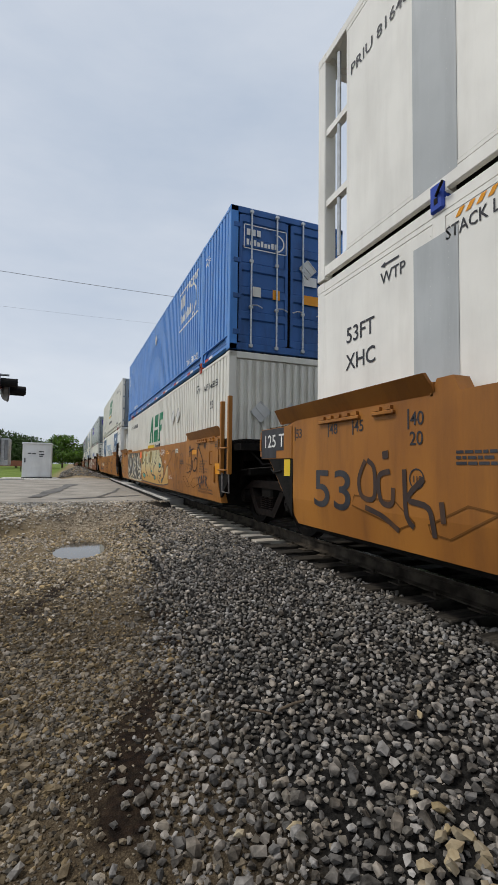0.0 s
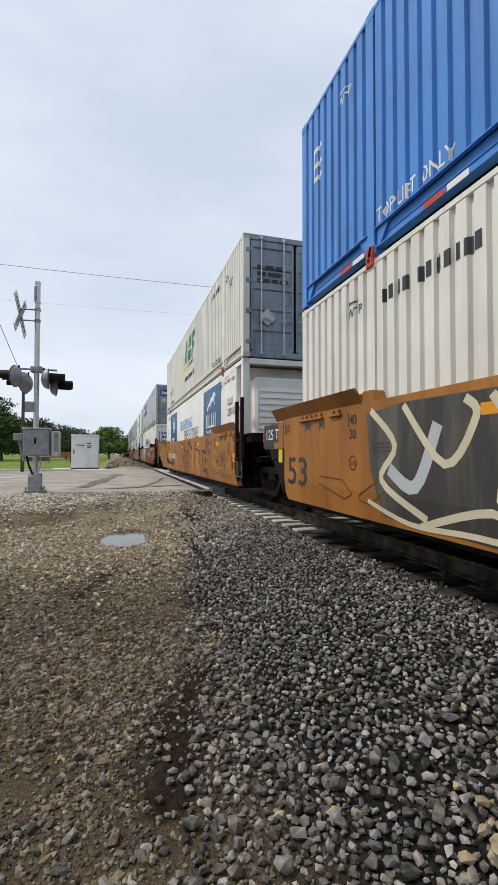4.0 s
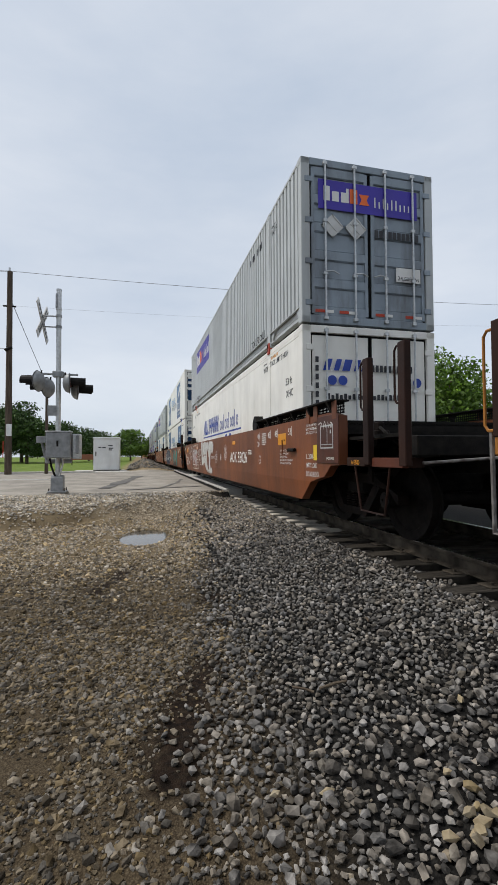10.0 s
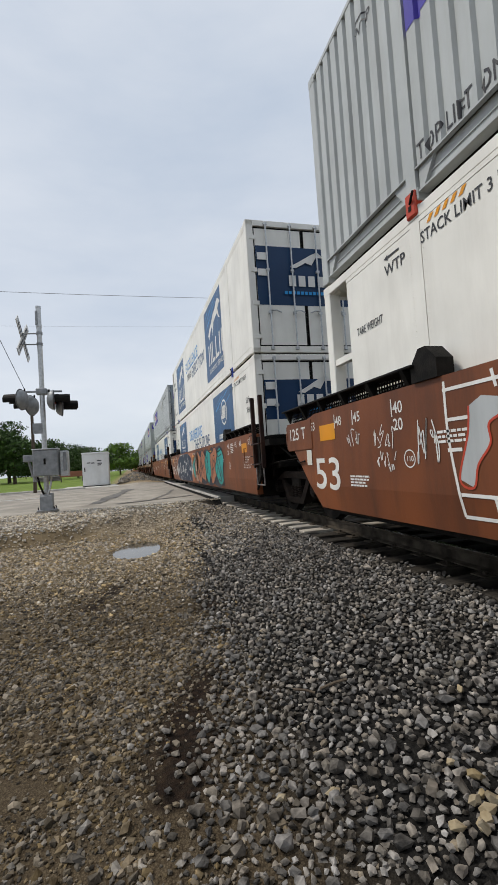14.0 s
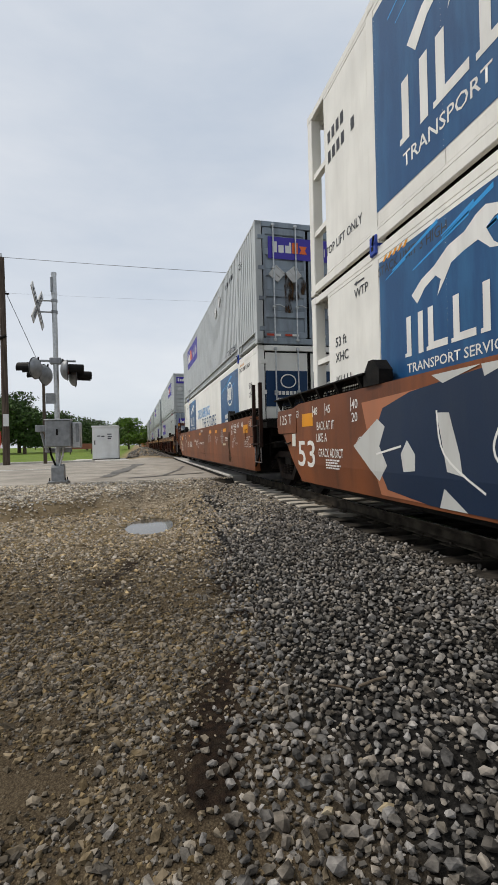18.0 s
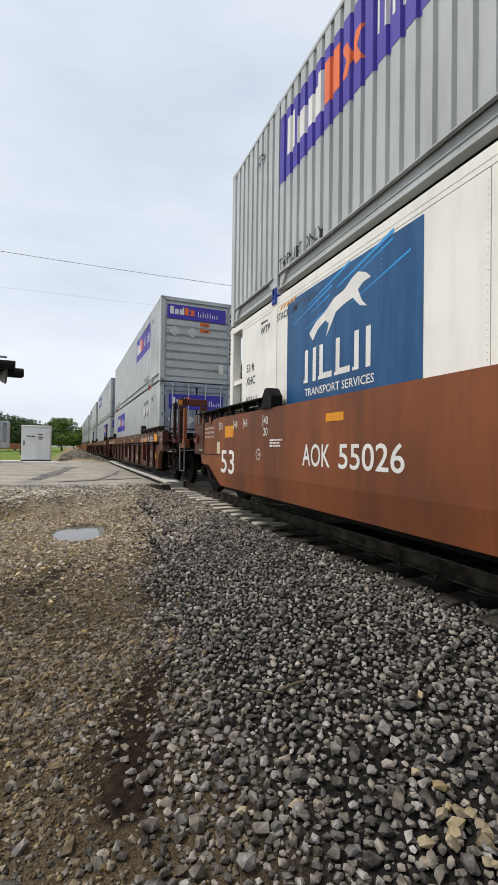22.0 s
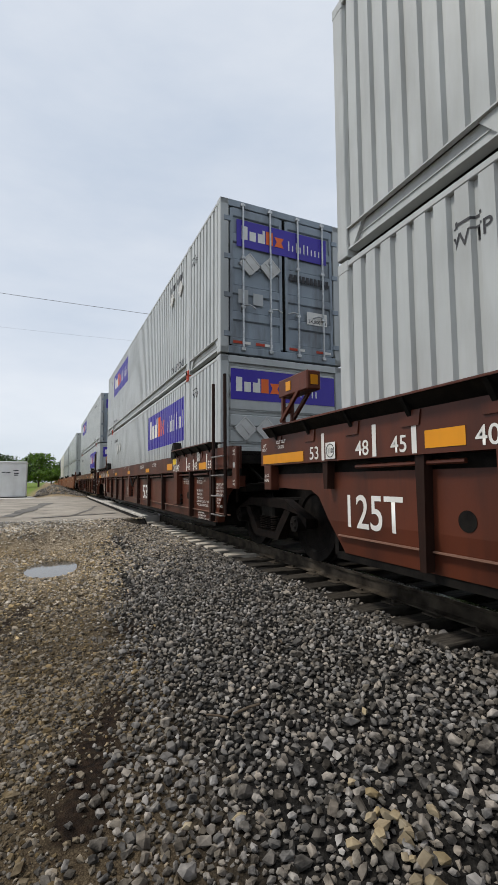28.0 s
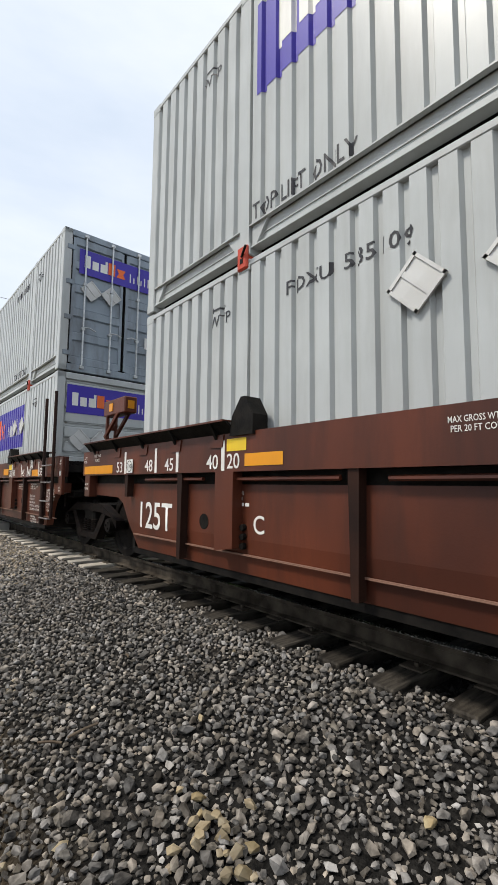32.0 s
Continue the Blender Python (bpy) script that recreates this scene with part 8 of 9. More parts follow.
end_shapes(lo, blocks([0.055] * 18, 0.10, 0.45, 0, 0, (1, 3, 5, 8, 11, 14)), -0.85, 1.62, M_DECAL_BLACK, -0.001, "word_mark")
end_shapes(lo, [rect(0, 0.06, -i * 0.15, -i * 0.15 + 0.10) for i in range(10)], -1.06, 2.25, M_DECAL_BLACK, -0.001, "number_bar")
# twin white with blue panels
lo, up = BOXES[4]
picture_panel(up, 5.5, 0.35, 2.6, 2.3, "beast")
picture_panel(up, 14.1, 0.35, 2.75, 2.3, "beast")
side_text(up, HX, "EXCELLENCE", 10.6, 1.72, 0.42, M_LIGHTBLUE, width=3.4)
side_text(up, HX, "THROUGH", 10.3, 1.34, 0.26, M_DECAL_BLACK, width=1.3)
side_text(up, HX, "EXECUTION", 8.8, 1.22, 0.42, M_NAVY, width=2.9)
picture_panel(lo, 4.8, 1.18, 2.65, 1.5, "ring")
picture_panel(lo, 14.08, 1.18, 2.6, 1.5, "beast")
side_text(lo, HX, "DELIVERING", 10.6, 1.70, 0.40, M_LIGHTBLUE, width=3.35)
side_text(lo, HX, "THE FUTURE", 9.3, 1.26, 0.40, M_NAVY, width=3.5)
number_bars(up, HX, CL - 0.75, 2.0, 0.55, 0.16, False)
number_bars(up, HX, CL - 0.75, 1.72, 0.85, 0.16, False)
side_text(up, HX, "TOP LIFT ONLY", CL - 0.6, 0.42, 0.12, M_DECAL_BLACK, width=1.1)
for bx, z, h in ((up, 1.05, 1.3), (lo, 1.5, 0.85)):
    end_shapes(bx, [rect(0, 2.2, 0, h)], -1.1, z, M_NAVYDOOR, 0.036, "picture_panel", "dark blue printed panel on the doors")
    end_shapes(bx, [[(a * 0.75, b * 0.8) for a, b in ((0.2, 0.05), (0.5, 0.2), (0.9, 0.42), (1.1, 0.5), (1.3, 0.34), (1.05, 0.34), (0.9, 0.12), (0.7, 0.18), (0.4, 0.02))]], -0.5, z + h * 0.62, M_DECAL_WHITE, -0.001, "running_beast")
    end_shapes(bx, blocks([0.16] * 4, 0.24, 0.4), -0.38, z + h * 0.32, M_DECAL_WHITE, -0.001, "word_mark")
    end_shapes(bx, blocks([0.07] * 12, 0.07, 0.35), -0.5, z + h * 0.18, M_LIGHTBLUE, -0.001, "word_mark")
    end_shapes(bx, [rect(0, 0.24, 0, 0.16), rect(0, 0.24, -0.35, -0.2)], -1.08, z + h * 0.75, M_DECAL_WHITE, -0.001, "word_mark")


def rust_run():
    """Thin brown rust wash, patchy and streaked downwards."""
    m = surf("brown_rust_wash", (0.035, 0.019, 0.009), (0.085, 0.05, 0.026), 5, 0.75)
    n, l = m.node_tree.nodes, m.node_tree.links
    tc, mp, t, r = n.new("ShaderNodeTexCoord"), n.new("ShaderNodeMapping"), n.new("ShaderNodeTexNoise"), n.new("ShaderNodeMapRange")
    mp.inputs["Scale"].default_value = (1.0, 1.0, 0.3)
    t.inputs["Scale"].default_value, t.inputs["Detail"].default_value = 11.0, 6.0
    r.inputs["From Min"].default_value, r.inputs["From Max"].default_value = 0.38, 0.58
    r.inputs["To Max"].default_value = 0.95
    l.new(tc.outputs["Object"], mp.inputs["Vector"])
    l.new(mp.outputs[0], t.inputs["Vector"])
    l.new(t.outputs["Fac"], r.inputs["Value"])
    l.new(r.outputs[0], n["Principled BSDF"].inputs["Alpha"])
    return m


M_RUSTRUN = rust_run()


def streak(w, h, seed):
    """Outline of a stain: ragged, broad above, drawn out below."""
    r = random.Random(seed)
    side = [(w * (0.5 + 0.5 * math.sin(math.pi * (0.2 + 0.7 * k / 9))) * r.uniform(0.75, 1.0) / 2, h * k / 9) for k in range(10)]
    return [(w / 2 + a, b) for a, b in side] + [(w / 2 - a * r.uniform(0.8, 1.0), b) for a, b in reversed(side)]


# grey over white with panels
lo, up = BOXES[5]
parcel_mark(up, 14.1, 1.60, True)
picture_panel(lo, 4.75, 1.2, 2.65, 1.5, "ring")
picture_panel(lo, 13.75, 1.2, 2.6, 1.5, "beast")
side_text(lo, HX, "DELIVERING", 10.45, 1.72, 0.38, M_LIGHTBLUE, width=3.3)
side_text(lo, HX, "THE FUTURE", 9.2, 1.28, 0.38, M_NAVY, width=3.4)
for y, z in ((5.3, 2.2), (4.6, 2.4)):
    placard(up, HX - 0.004, y, z, 0.3, True, 38)
end_parcel_mark(up, 2.02)
for x, t in ((-0.78, 40), (-0.36, 50)):
    placard(up, x, -0.004, 1.66, 0.3, False, t)
end_text(up, "FDXU 535553", 0.08, 1.55, 0.17, M_DECAL_BLACK, -0.003, 0.92)
end_shapes(up, lines(4, 0.4, 0.05, 0.12, 3), 0.14, 1.38, M_DECAL_BLACK, -0.001, "small_print")
end_shapes(up, [rect(0, 0.46, 0, 0.25)], 0.5, 0.72, M_DECAL_WHITE, -0.001, "door_sign")
end_text(up, "24,000 lbs", 0.53, 0.75, 0.07, M_DECAL_BLACK, -0.003)
for x in (-1.05, -0.6, 0.1, 0.7):
    end_shapes(up, [rect(0, 0.18, 0, 0.05)], x, 0.19, M_RED, -0.001, "reflector")
    end_shapes(up, [rect(0, 0.16, 0, 0.05)], x + 0.18, 0.19, M_DECAL_WHITE, -0.001, "reflector")
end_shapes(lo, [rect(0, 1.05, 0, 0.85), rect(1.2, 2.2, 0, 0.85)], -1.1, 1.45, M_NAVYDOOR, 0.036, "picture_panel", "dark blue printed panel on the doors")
end_shapes(lo, ring(-0.55, 2.05, 0.2, 0.17, 0.03) + [[(a - 0.9, b + 1.72) for a, b in p] for p in blocks([0.07] * 7, 0.09, 0.35)] + [[(a - 0.85, b + 1.6) for a, b in p] for p in blocks([0.05] * 8, 0.05, 0.35)], 0.0, 0.0, M_DECAL_WHITE, -0.001, "white_mark")
end_shapes(lo, [[(0.3 + a * 0.5, 1.98 + b * 0.5) for a, b in ((0.2, 0.05), (0.5, 0.2), (0.9, 0.42), (1.1, 0.5), (1.3, 0.34), (1.05, 0.34), (0.9, 0.12), (0.7, 0.18), (0.4, 0.02))]] + [[(a + 0.3, b + 1.74) for a, b in p] for p in blocks([0.12] * 4, 0.18, 0.4)], 0.0, 0.0, M_DECAL_WHITE, -0.001, "white_mark")
end_text(lo, "KLLU 329396", 0.14, 2.45, 0.16, M_DECAL_BLACK, -0.003, 0.86)
for k, (x, w, z, h) in enumerate(((-0.62, 0.26, 0.75, 0.95), (-0.5, 0.3, 1.05, 0.5), (0.42, 0.2, 0.98, 0.75), (-0.2, 0.18, 1.2, 0.35))):
    end_shapes(up, [streak(w, h, k)], x, z, M_RUSTRUN, -0.0004 - 0.0003 * k, "rust_stain", "brown rust stain run down from a placard")
# the three grey pairs
lo, up = BOXES[6]
parcel_mark(up, 5.9, 1.56, True)
parcel_mark(lo, 14.05, 1.56, True)
end_parcel_mark(up, 2.16, 2.1, 0.48, -1.08)
placard(up, -0.82, 0.0, 1.72, 0.28, False)
placard(up, -0.2, 0.0, 1.72, 0.28, False)
for s, z in (("1230", 2.0), ("1648", 1.78)):
    end_shapes(up, [rect(0, 0.34, 0, 0.13)], 0.08, z - 0.02, M_ORANGE_DECAL, -0.002, "hazard_card")
    end_text(up, s, 0.12, z + 0.0, 0.085, M_DECAL_BLACK, -0.005)
end_shapes(up, [rect(0, 0.18, 0, 0.34)], 0.78, 0.35, M_CREAM, -0.002, "document_box")
end_shapes(up, [rect(0, 0.07, -i * 0.17, -i * 0.17 + 0.12) for i in range(11)], 1.17, 2.4, M_DECAL_BLACK, -0.002, "number_bar")
end_parcel_mark(lo, 1.98)
for x in (-0.8, -0.3):
    placard(lo, x, -0.004, 1.62, 0.3, False)
lo, up = BOXES[7]
parcel_mark(lo, 6.15, 1.56, True)
parcel_mark(up, 14.0, 1.6, True)
end_parcel_mark(up, 2.02)
end_parcel_mark(lo, 2.1, 2.2, 0.56, -1.1)
for x in (-0.72, -0.3):
    placard(up, x, -0.004, 1.7, 0.32, False)
    placard(lo, x - 0.1, -0.004, 1.58, 0.32, False)
for y in (3.39, 2.61):
    placard(up, HX - 0.004, y, 2.2, 0.27)
end_shapes(up, blocks([0.07] * 10, 0.14, 0.3), 0.12, 1.55, M_DECAL_BLACK, -0.001, "number_bar")
end_shapes(up, [rect(0, 0.46, 0, 0.25)], 0.5, 0.75, M_DECAL_WHITE, -0.001, "door_sign")
end_text(up, "24,000 lbs", 0.53, 0.78, 0.07, M_DECAL_BLACK, -0.003)
end_shapes(up, [rect(0, 0.2, 0, 0.26), rect(0.3, 0.5, 0, 0.22)], -0.95, 0.95, M_SILVER, -0.001, "door_sign")
for x in (-1.05, -0.6, 0.1, 0.7):
    end_shapes(up, [rect(0, 0.18, 0, 0.05)], x, 0.19, M_RED, -0.001, "reflector")
    end_shapes(up, [rect(0, 0.16, 0, 0.05)], x + 0.18, 0.19, M_DECAL_WHITE, -0.001, "reflector")
lo, up = BOXES[8]
parcel_mark(lo, 6.15, 1.56, True)
parcel_mark(up, 14.0, 1.6, True)
end_parcel_mark(up, 2.02)
end_parcel_mark(lo, 2.1, 2.2, 0.56, -1.1)
for x in (-0.72, -0.3):
    placard(up, x, -0.004, 1.7, 0.32, False)
    placard(lo, x - 0.1, -0.004, 1.58, 0.32, False)
end_shapes(up, [rect(0, 0.46, 0, 0.25)], 0.5, 0.75, M_DECAL_WHITE, -0.001, "door_sign")

# spray paint on the cars
c = CARS[0]
stroke_set(c, M_INKSPRAY, 0.006, "spray_tag", 0.05, [(14.87, 1.1), (14.97, 0.92), (14.92, 0.76), (14.74, 0.76), (14.74, 1.02), (14.84, 1.1)], [(14.52, 1.0), (14.67, 0.95), (14.64, 0.74), (14.50, 0.72), (14.48, 0.86)], [(14.34, 1.02), (14.32, 0.66), (14.24, 0.55)], [(14.12, 0.95), (14.30, 0.78), (14.07, 0.72), (14.02, 0.5)], [(14.87, 0.66), (14.62, 0.6), (14.42, 0.5)], [(13.94, 0.78), (13.92, 0.62)])
stroke_set(c, M_INKSPRAY, 0.0065, "spray_tag", 0.07, [(14.62, 1.14), (14.54, 1.15)], [(13.1, 1.5), (13.15, 1.1), (13.0, 0.9)])
c = CARS[1]
stroke_set(c, M_CHARCOAL, 0.003, "spray_background", 0, [(13.9, 1.47), (13.26, 1.53), (11.58, 1.51), (10.81, 1.51), (10.07, 1.51), (10.07, 1.25), (9.68, 1.24), (9.49, 0.40), (9.96, 0.37), (10.8, 0.37), (11.96, 0.36), (13.62, 0.42), (13.84, 0.89)])
stroke_set(c, M_CREAMSPRAY, 0.005, "spray_stroke", 0.075, [(13.82, 1.5), (13.4, 1.13), (13.63, 0.78), (12.96, 0.47)], [(13.26, 1.5), (12.72, 0.96), (12.38, 1.33), (12.49, 1.48)], [(12.23, 1.48), (11.97, 1.07), (12.17, 0.72), (11.8, 0.5)], [(11.56, 1.48), (11.64, 1.16), (11.17, 1.07), (11.21, 1.44)], [(11.17, 0.94), (11.57, 0.84), (11.45, 0.66), (11.17, 0.59)], [(10.91, 1.49), (10.81, 1.19), (10.53, 1.34), (10.36, 1.48)])
stroke_set(c, M_CREAMSPRAY, 0.0052, "spray_stroke", 0.065, [(10.36, 1.47), (10.44, 1.15), (10.71, 0.99), (10.53, 0.79)], [(10.07, 1.4), (10.19, 0.99), (9.96, 0.89), (10.03, 1.25)], [(9.96, 1.26), (9.71, 1.25), (9.68, 1.0), (9.68, 0.73), (9.81, 0.69)], [(10.44, 0.64), (10.19, 0.77), (9.74, 0.69), (9.58, 0.44)], [(13.05, 0.40), (12.24, 0.62), (11.96, 0.40), (11.22, 0.40)], [(11.01, 0.69), (10.9, 0.42), (10.52, 0.42), (10.27, 0.54), (9.81, 0.40)])
stroke_set(c, M_SILVER, 0.0045, "spray_stroke", 0.13, [(13.5, 0.9), (13.1, 0.75), (12.8, 1.3)], [(12.1, 0.6), (11.9, 0.9), (12.05, 1.3)], [(11.4, 1.35), (11.35, 0.75), (11.0, 0.55)], [(10.7, 1.3), (10.55, 1.05), (10.3, 0.9)], [(10.1, 0.55), (9.85, 0.6), (9.8, 0.9)])
stroke_set(c, M_CREAMSPRAY, 0.0058, "spray_stroke", 0.05, [(13.9, 0.55), (13.2, 0.40), (12.4, 0.42), (11.5, 0.39), (10.6, 0.39), (9.6, 0.42)])
stroke_set(c, M_ORANGE_DECAL, 0.006, "spray_shape", 0, [(10.05, 1.52), (9.52, 1.53), (9.52, 1.28), (9.68, 1.25), (9.75, 1.1), (9.78, 1.27), (10.03, 1.28)])
stroke_set(c, M_FADE, 0.0035, "spray_shape", 0, [(9.42, 1.42), (8.89, 1.53), (8.11, 1.48), (7.6, 1.51), (6.84, 1.5), (6.07, 1.49), (5.88, 1.51), (5.7, 1.31), (5.46, 1.15), (5.39, 0.96), (5.35, 0.93), (5.15, 0.99), (5.16, 0.64), (4.93, 0.76), (4.67, 0.98), (4.52, 1.0), (4.47, 0.54), (4.57, 0.49), (5.32, 0.43), (6.16, 0.4), (7.46, 0.41), (9.25, 0.43), (9.55, 0.85)])
stroke_set(c, M_OLIVESPRAY, 0.0048, "spray_shape", 0, [(9.6, 1.5), (9.1, 1.5), (9.06, 1.28), (9.15, 1.1), (9.43, 1.03)], [(8.62, 1.5), (8.45, 1.3), (8.4, 0.9), (8.6, 1.05)], [(7.62, 1.5), (7.2, 1.47), (7.3, 1.2), (7.5, 1.02), (7.68, 1.2)])
stroke_set(c, M_DARKSPRAY, 0.006, "spray_outline", 0.045, [(9.42, 1.42), (9.27, 1.05), (8.7, 1.26), (8.71, 1.54)], [(8.37, 1.54), (8.31, 1.13), (8.52, 0.88), (7.9, 0.59)], [(8.11, 1.48), (7.96, 1.36), (7.91, 1.13), (8.1, 1.05)], [(7.6, 1.51), (7.68, 1.2), (7.55, 1.01), (7.46, 0.77), (7.59, 0.61)], [(7.16, 1.48), (7.08, 1.19), (6.81, 0.93), (6.74, 0.8)], [(7.23, 1.09), (7.35, 0.88), (7.15, 0.71), (6.71, 0.68)])
stroke_set(c, M_DARKSPRAY, 0.0062, "spray_outline", 0.035, [(6.84, 1.5), (6.78, 1.21), (6.5, 1.05), (6.33, 1.17)], [(6.59, 1.5), (6.56, 1.33), (6.47, 1.2)], [(6.33, 1.49), (6.36, 1.26), (6.44, 1.11), (6.74, 0.93), (6.77, 0.74)], [(6.07, 1.49), (6.02, 1.16), (5.97, 0.84), (6.04, 0.59), (5.74, 0.48)], [(5.88, 1.51), (5.83, 1.34), (5.5, 1.18), (5.39, 1.01), (5.46, 0.89), (5.7, 0.81), (5.97, 0.84)], [(5.9, 1.14), (5.83, 0.95), (5.62, 0.96), (5.58, 1.03), (5.9, 1.05)])
stroke_set(c, M_DARKSPRAY, 0.0064, "spray_outline", 0.03, [(5.35, 0.94), (5.15, 0.99), (5.16, 0.63)], [(5.16, 0.63), (4.93, 0.76), (4.67, 0.98), (4.52, 1.0), (4.51, 0.83), (4.47, 0.54), (4.62, 0.48), (5.18, 0.43)], [(5.52, 0.51), (5.39, 0.59), (5.18, 0.64), (5.46, 0.5), (5.52, 0.51)], [(5.83, 0.69), (5.5, 0.72), (5.79, 0.59)], [(9.26, 0.68), (8.87, 0.72), (8.46, 0.64), (8.75, 0.53), (9.13, 0.64)], [(6.74, 0.65), (6.55, 0.67), (6.44, 0.61), (6.58, 0.54), (6.74, 0.61)], [(9.25, 0.43), (7.46, 0.41), (6.16, 0.40), (5.32, 0.43)])
stroke_set(c, M_TEAL, 0.0055, "spray_eye", 0, [(5.88, 1.07), (5.7, 1.09), (5.58, 1.03), (5.64, 0.95), (5.83, 0.96)], [(5.5, 0.52), (5.37, 0.6), (5.2, 0.64), (5.32, 0.53)], [(9.13, 0.66), (8.87, 0.71), (8.5, 0.63), (8.75, 0.55)], [(6.71, 0.63), (6.55, 0.67), (6.45, 0.61), (6.58, 0.54)], [(7.38, 0.84), (7.19, 0.86), (7.04, 0.77), (7.23, 0.78)])
stroke_set(c, M_DECAL_WHITE, 0.007, "spray_tag", 0.016, [(5.7, 1.4), (5.6, 1.41)], [(5.7, 1.37), (5.6, 1.37)], [(5.58, 1.5), (5.52, 1.35), (5.41, 1.39), (5.46, 1.47), (5.58, 1.49)], [(5.39, 1.46), (5.39, 1.37), (5.3, 1.36), (5.3, 1.45), (5.39, 1.46)], [(5.26, 1.33), (5.26, 1.46), (5.18, 1.47), (5.18, 1.4), (5.26, 1.39)], [(5.15, 1.48), (5.15, 1.28)], [(5.02, 1.45), (5.13, 1.39), (4.99, 1.37)], [(5.46, 1.32), (5.35, 1.33)])
stroke_set(c, M_UMBER, 0.005, "spray_stroke", 0.026, [(4.65, 1.36), (4.22, 1.43), (4.12, 1.22), (4.42, 1.05), (3.91, 0.73), (3.72, 0.4)], [(4.07, 1.22), (4.02, 1.38), (3.62, 1.4), (3.57, 1.28), (3.81, 0.42), (3.47, 0.39)], [(3.57, 1.36), (3.33, 0.91), (3.47, 0.46), (3.24, 0.38)], [(3.33, 1.27), (3.22, 0.98), (3.17, 0.63), (3.03, 0.40), (2.74, 0.41), (2.84, 0.66), (2.97, 0.92)], [(3.04, 1.26), (2.84, 1.32), (2.72, 1.22), (2.78, 1.09), (3.04, 0.95), (3.11, 1.2)])
stroke_set(c, M_INKSPRAY, 0.0055, "spray_tag", 0.04, [(2.08, 1.34), (1.7, 1.41)], [(1.9, 1.39), (1.86, 1.01), (1.81, 0.9)], [(1.77, 1.14), (1.75, 0.96), (1.58, 0.9), (1.41, 0.97), (1.39, 1.14), (1.51, 1.19), (1.66, 1.11)], [(1.37, 0.87), (1.36, 1.37), (1.24, 1.39), (0.96, 1.15), (0.85, 0.86)])
stroke_set(c, M_DARKSPRAY, 0.0065, "spray_tag", 0.035, [(1.29, 0.77), (1.16, 0.57)], [(1.13, 0.8), (1.22, 0.68), (1.05, 0.55)], [(1.05, 0.59), (1.0, 0.81), (0.94, 0.6)], [(1.04, 0.66), (0.95, 0.69)], [(0.79, 0.74), (0.89, 0.65), (0.86, 0.78), (0.79, 0.82)], [(0.7, 0.82), (0.68, 0.6)], [(0.58, 0.8), (0.68, 0.7), (0.52, 0.56)])
stroke_set(c, M_INKSPRAY, 0.006, "spray_tag", 0.014, [(2.17, 1.18), (2.15, 1.03)], [(2.37, 0.91), (2.32, 1.06), (2.17, 1.03), (1.99, 1.03), (1.96, 0.92), (2.17, 0.86), (2.35, 0.86)], [(2.27, 1.0), (2.2, 0.94)], [(2.08, 1.0), (2.05, 0.95)], [(2.17, 0.83), (1.94, 0.9), (1.92, 0.84), (2.17, 0.68), (2.03, 0.53)])
side_shapes(c, SX, [rect(0, 0.28, 0, 0.11)], 3.55, 1.34, M_CREAM, lift=0.006, name="paper_card")
side_shapes(c, SX, lines(4, 0.24, 0.012, 0.024, 4), 3.53, 1.42, M_DECAL_BLACK, lift=0.0075, name="small_print")
scrawl(c, 4.41, 0.62, 0.45, 0.14, M_DECAL_WHITE, 14, 0.016, 5)
side_text(c, SX, "2016", 5.05, 1.07, 0.085, M_DECAL_WHITE, lift=0.007)
c = CARS[2]
stroke_set(c, M_NAVYSPRAY, 0.006, "spray_stroke", 0.09, [(3.2, 1.5), (3.28, 1.11), (3.81, 1.14), (3.75, 0.8), (3.59, 0.53), (3.23, 0.6), (3.07, 0.42), (3.02, 0.36)])
stroke_set(c, M_INKSPRAY, 0.005, "spray_stroke", 0.05, [(7.6, 1.54), (7.6, 1.16), (7.56, 1.13), (7.4, 1.21), (7.36, 1.23), (7.37, 1.1), (7.38, 0.84), (7.48, 0.78)],
           [(6.64, 1.4), (6.63, 1.2), (6.66, 1.17), (6.98, 1.16), (7.01, 1.14), (7.01, 1.07), (6.98, 1.05), (6.66, 1.06), (6.63, 1.03), (6.65, 0.77), (6.68, 0.73), (6.92, 0.72), (6.9, 0.68), (6.81, 0.52), (6.70, 0.34)],
           [(6.43, 1.22), (6.40, 1.0), (6.40, 0.82), (6.30, 0.52)], [(6.97, 0.54), (6.89, 0.56), (6.75, 0.51)], [(5.95, 1.08), (6.03, 1.05), (6.05, 0.98), (5.9, 0.95), (5.8, 1.02)],
           [(5.33, 1.39), (5.23, 0.75), (5.02, 0.38)], [(4.87, 1.49), (5.21, 1.29), (4.78, 1.19), (4.3, 1.13), (4.4, 0.86), (4.07, 0.64), (4.04, 0.38)])
stroke_set(c, M_INKSPRAY, 0.0066, "spray_tag", 0.026, [(8.13, 1.54), (8.5, 1.26), (8.56, 1.14), (8.2, 0.93), (7.79, 0.73)], [(7.94, 1.47), (7.84, 1.12), (7.75, 0.72)], [(7.68, 0.77), (7.74, 0.45), (7.53, 0.37), (7.36, 0.46), (7.33, 0.66), (7.55, 0.77), (7.68, 0.75)],
           [(7.49, 0.83), (7.21, 0.71), (7.33, 0.6), (7.7, 0.53), (7.85, 0.52), (7.96, 0.62)], [(7.4, 0.78), (7.28, 0.55), (7.19, 0.34)])
stroke_set(c, M_NAVYSPRAY, 0.0076, "spray_stroke", 0.11, [(6.7, 1.44), (6.5, 1.47), (6.36, 1.46), (6.14, 1.36), (5.95, 1.3), (5.8, 1.2)])
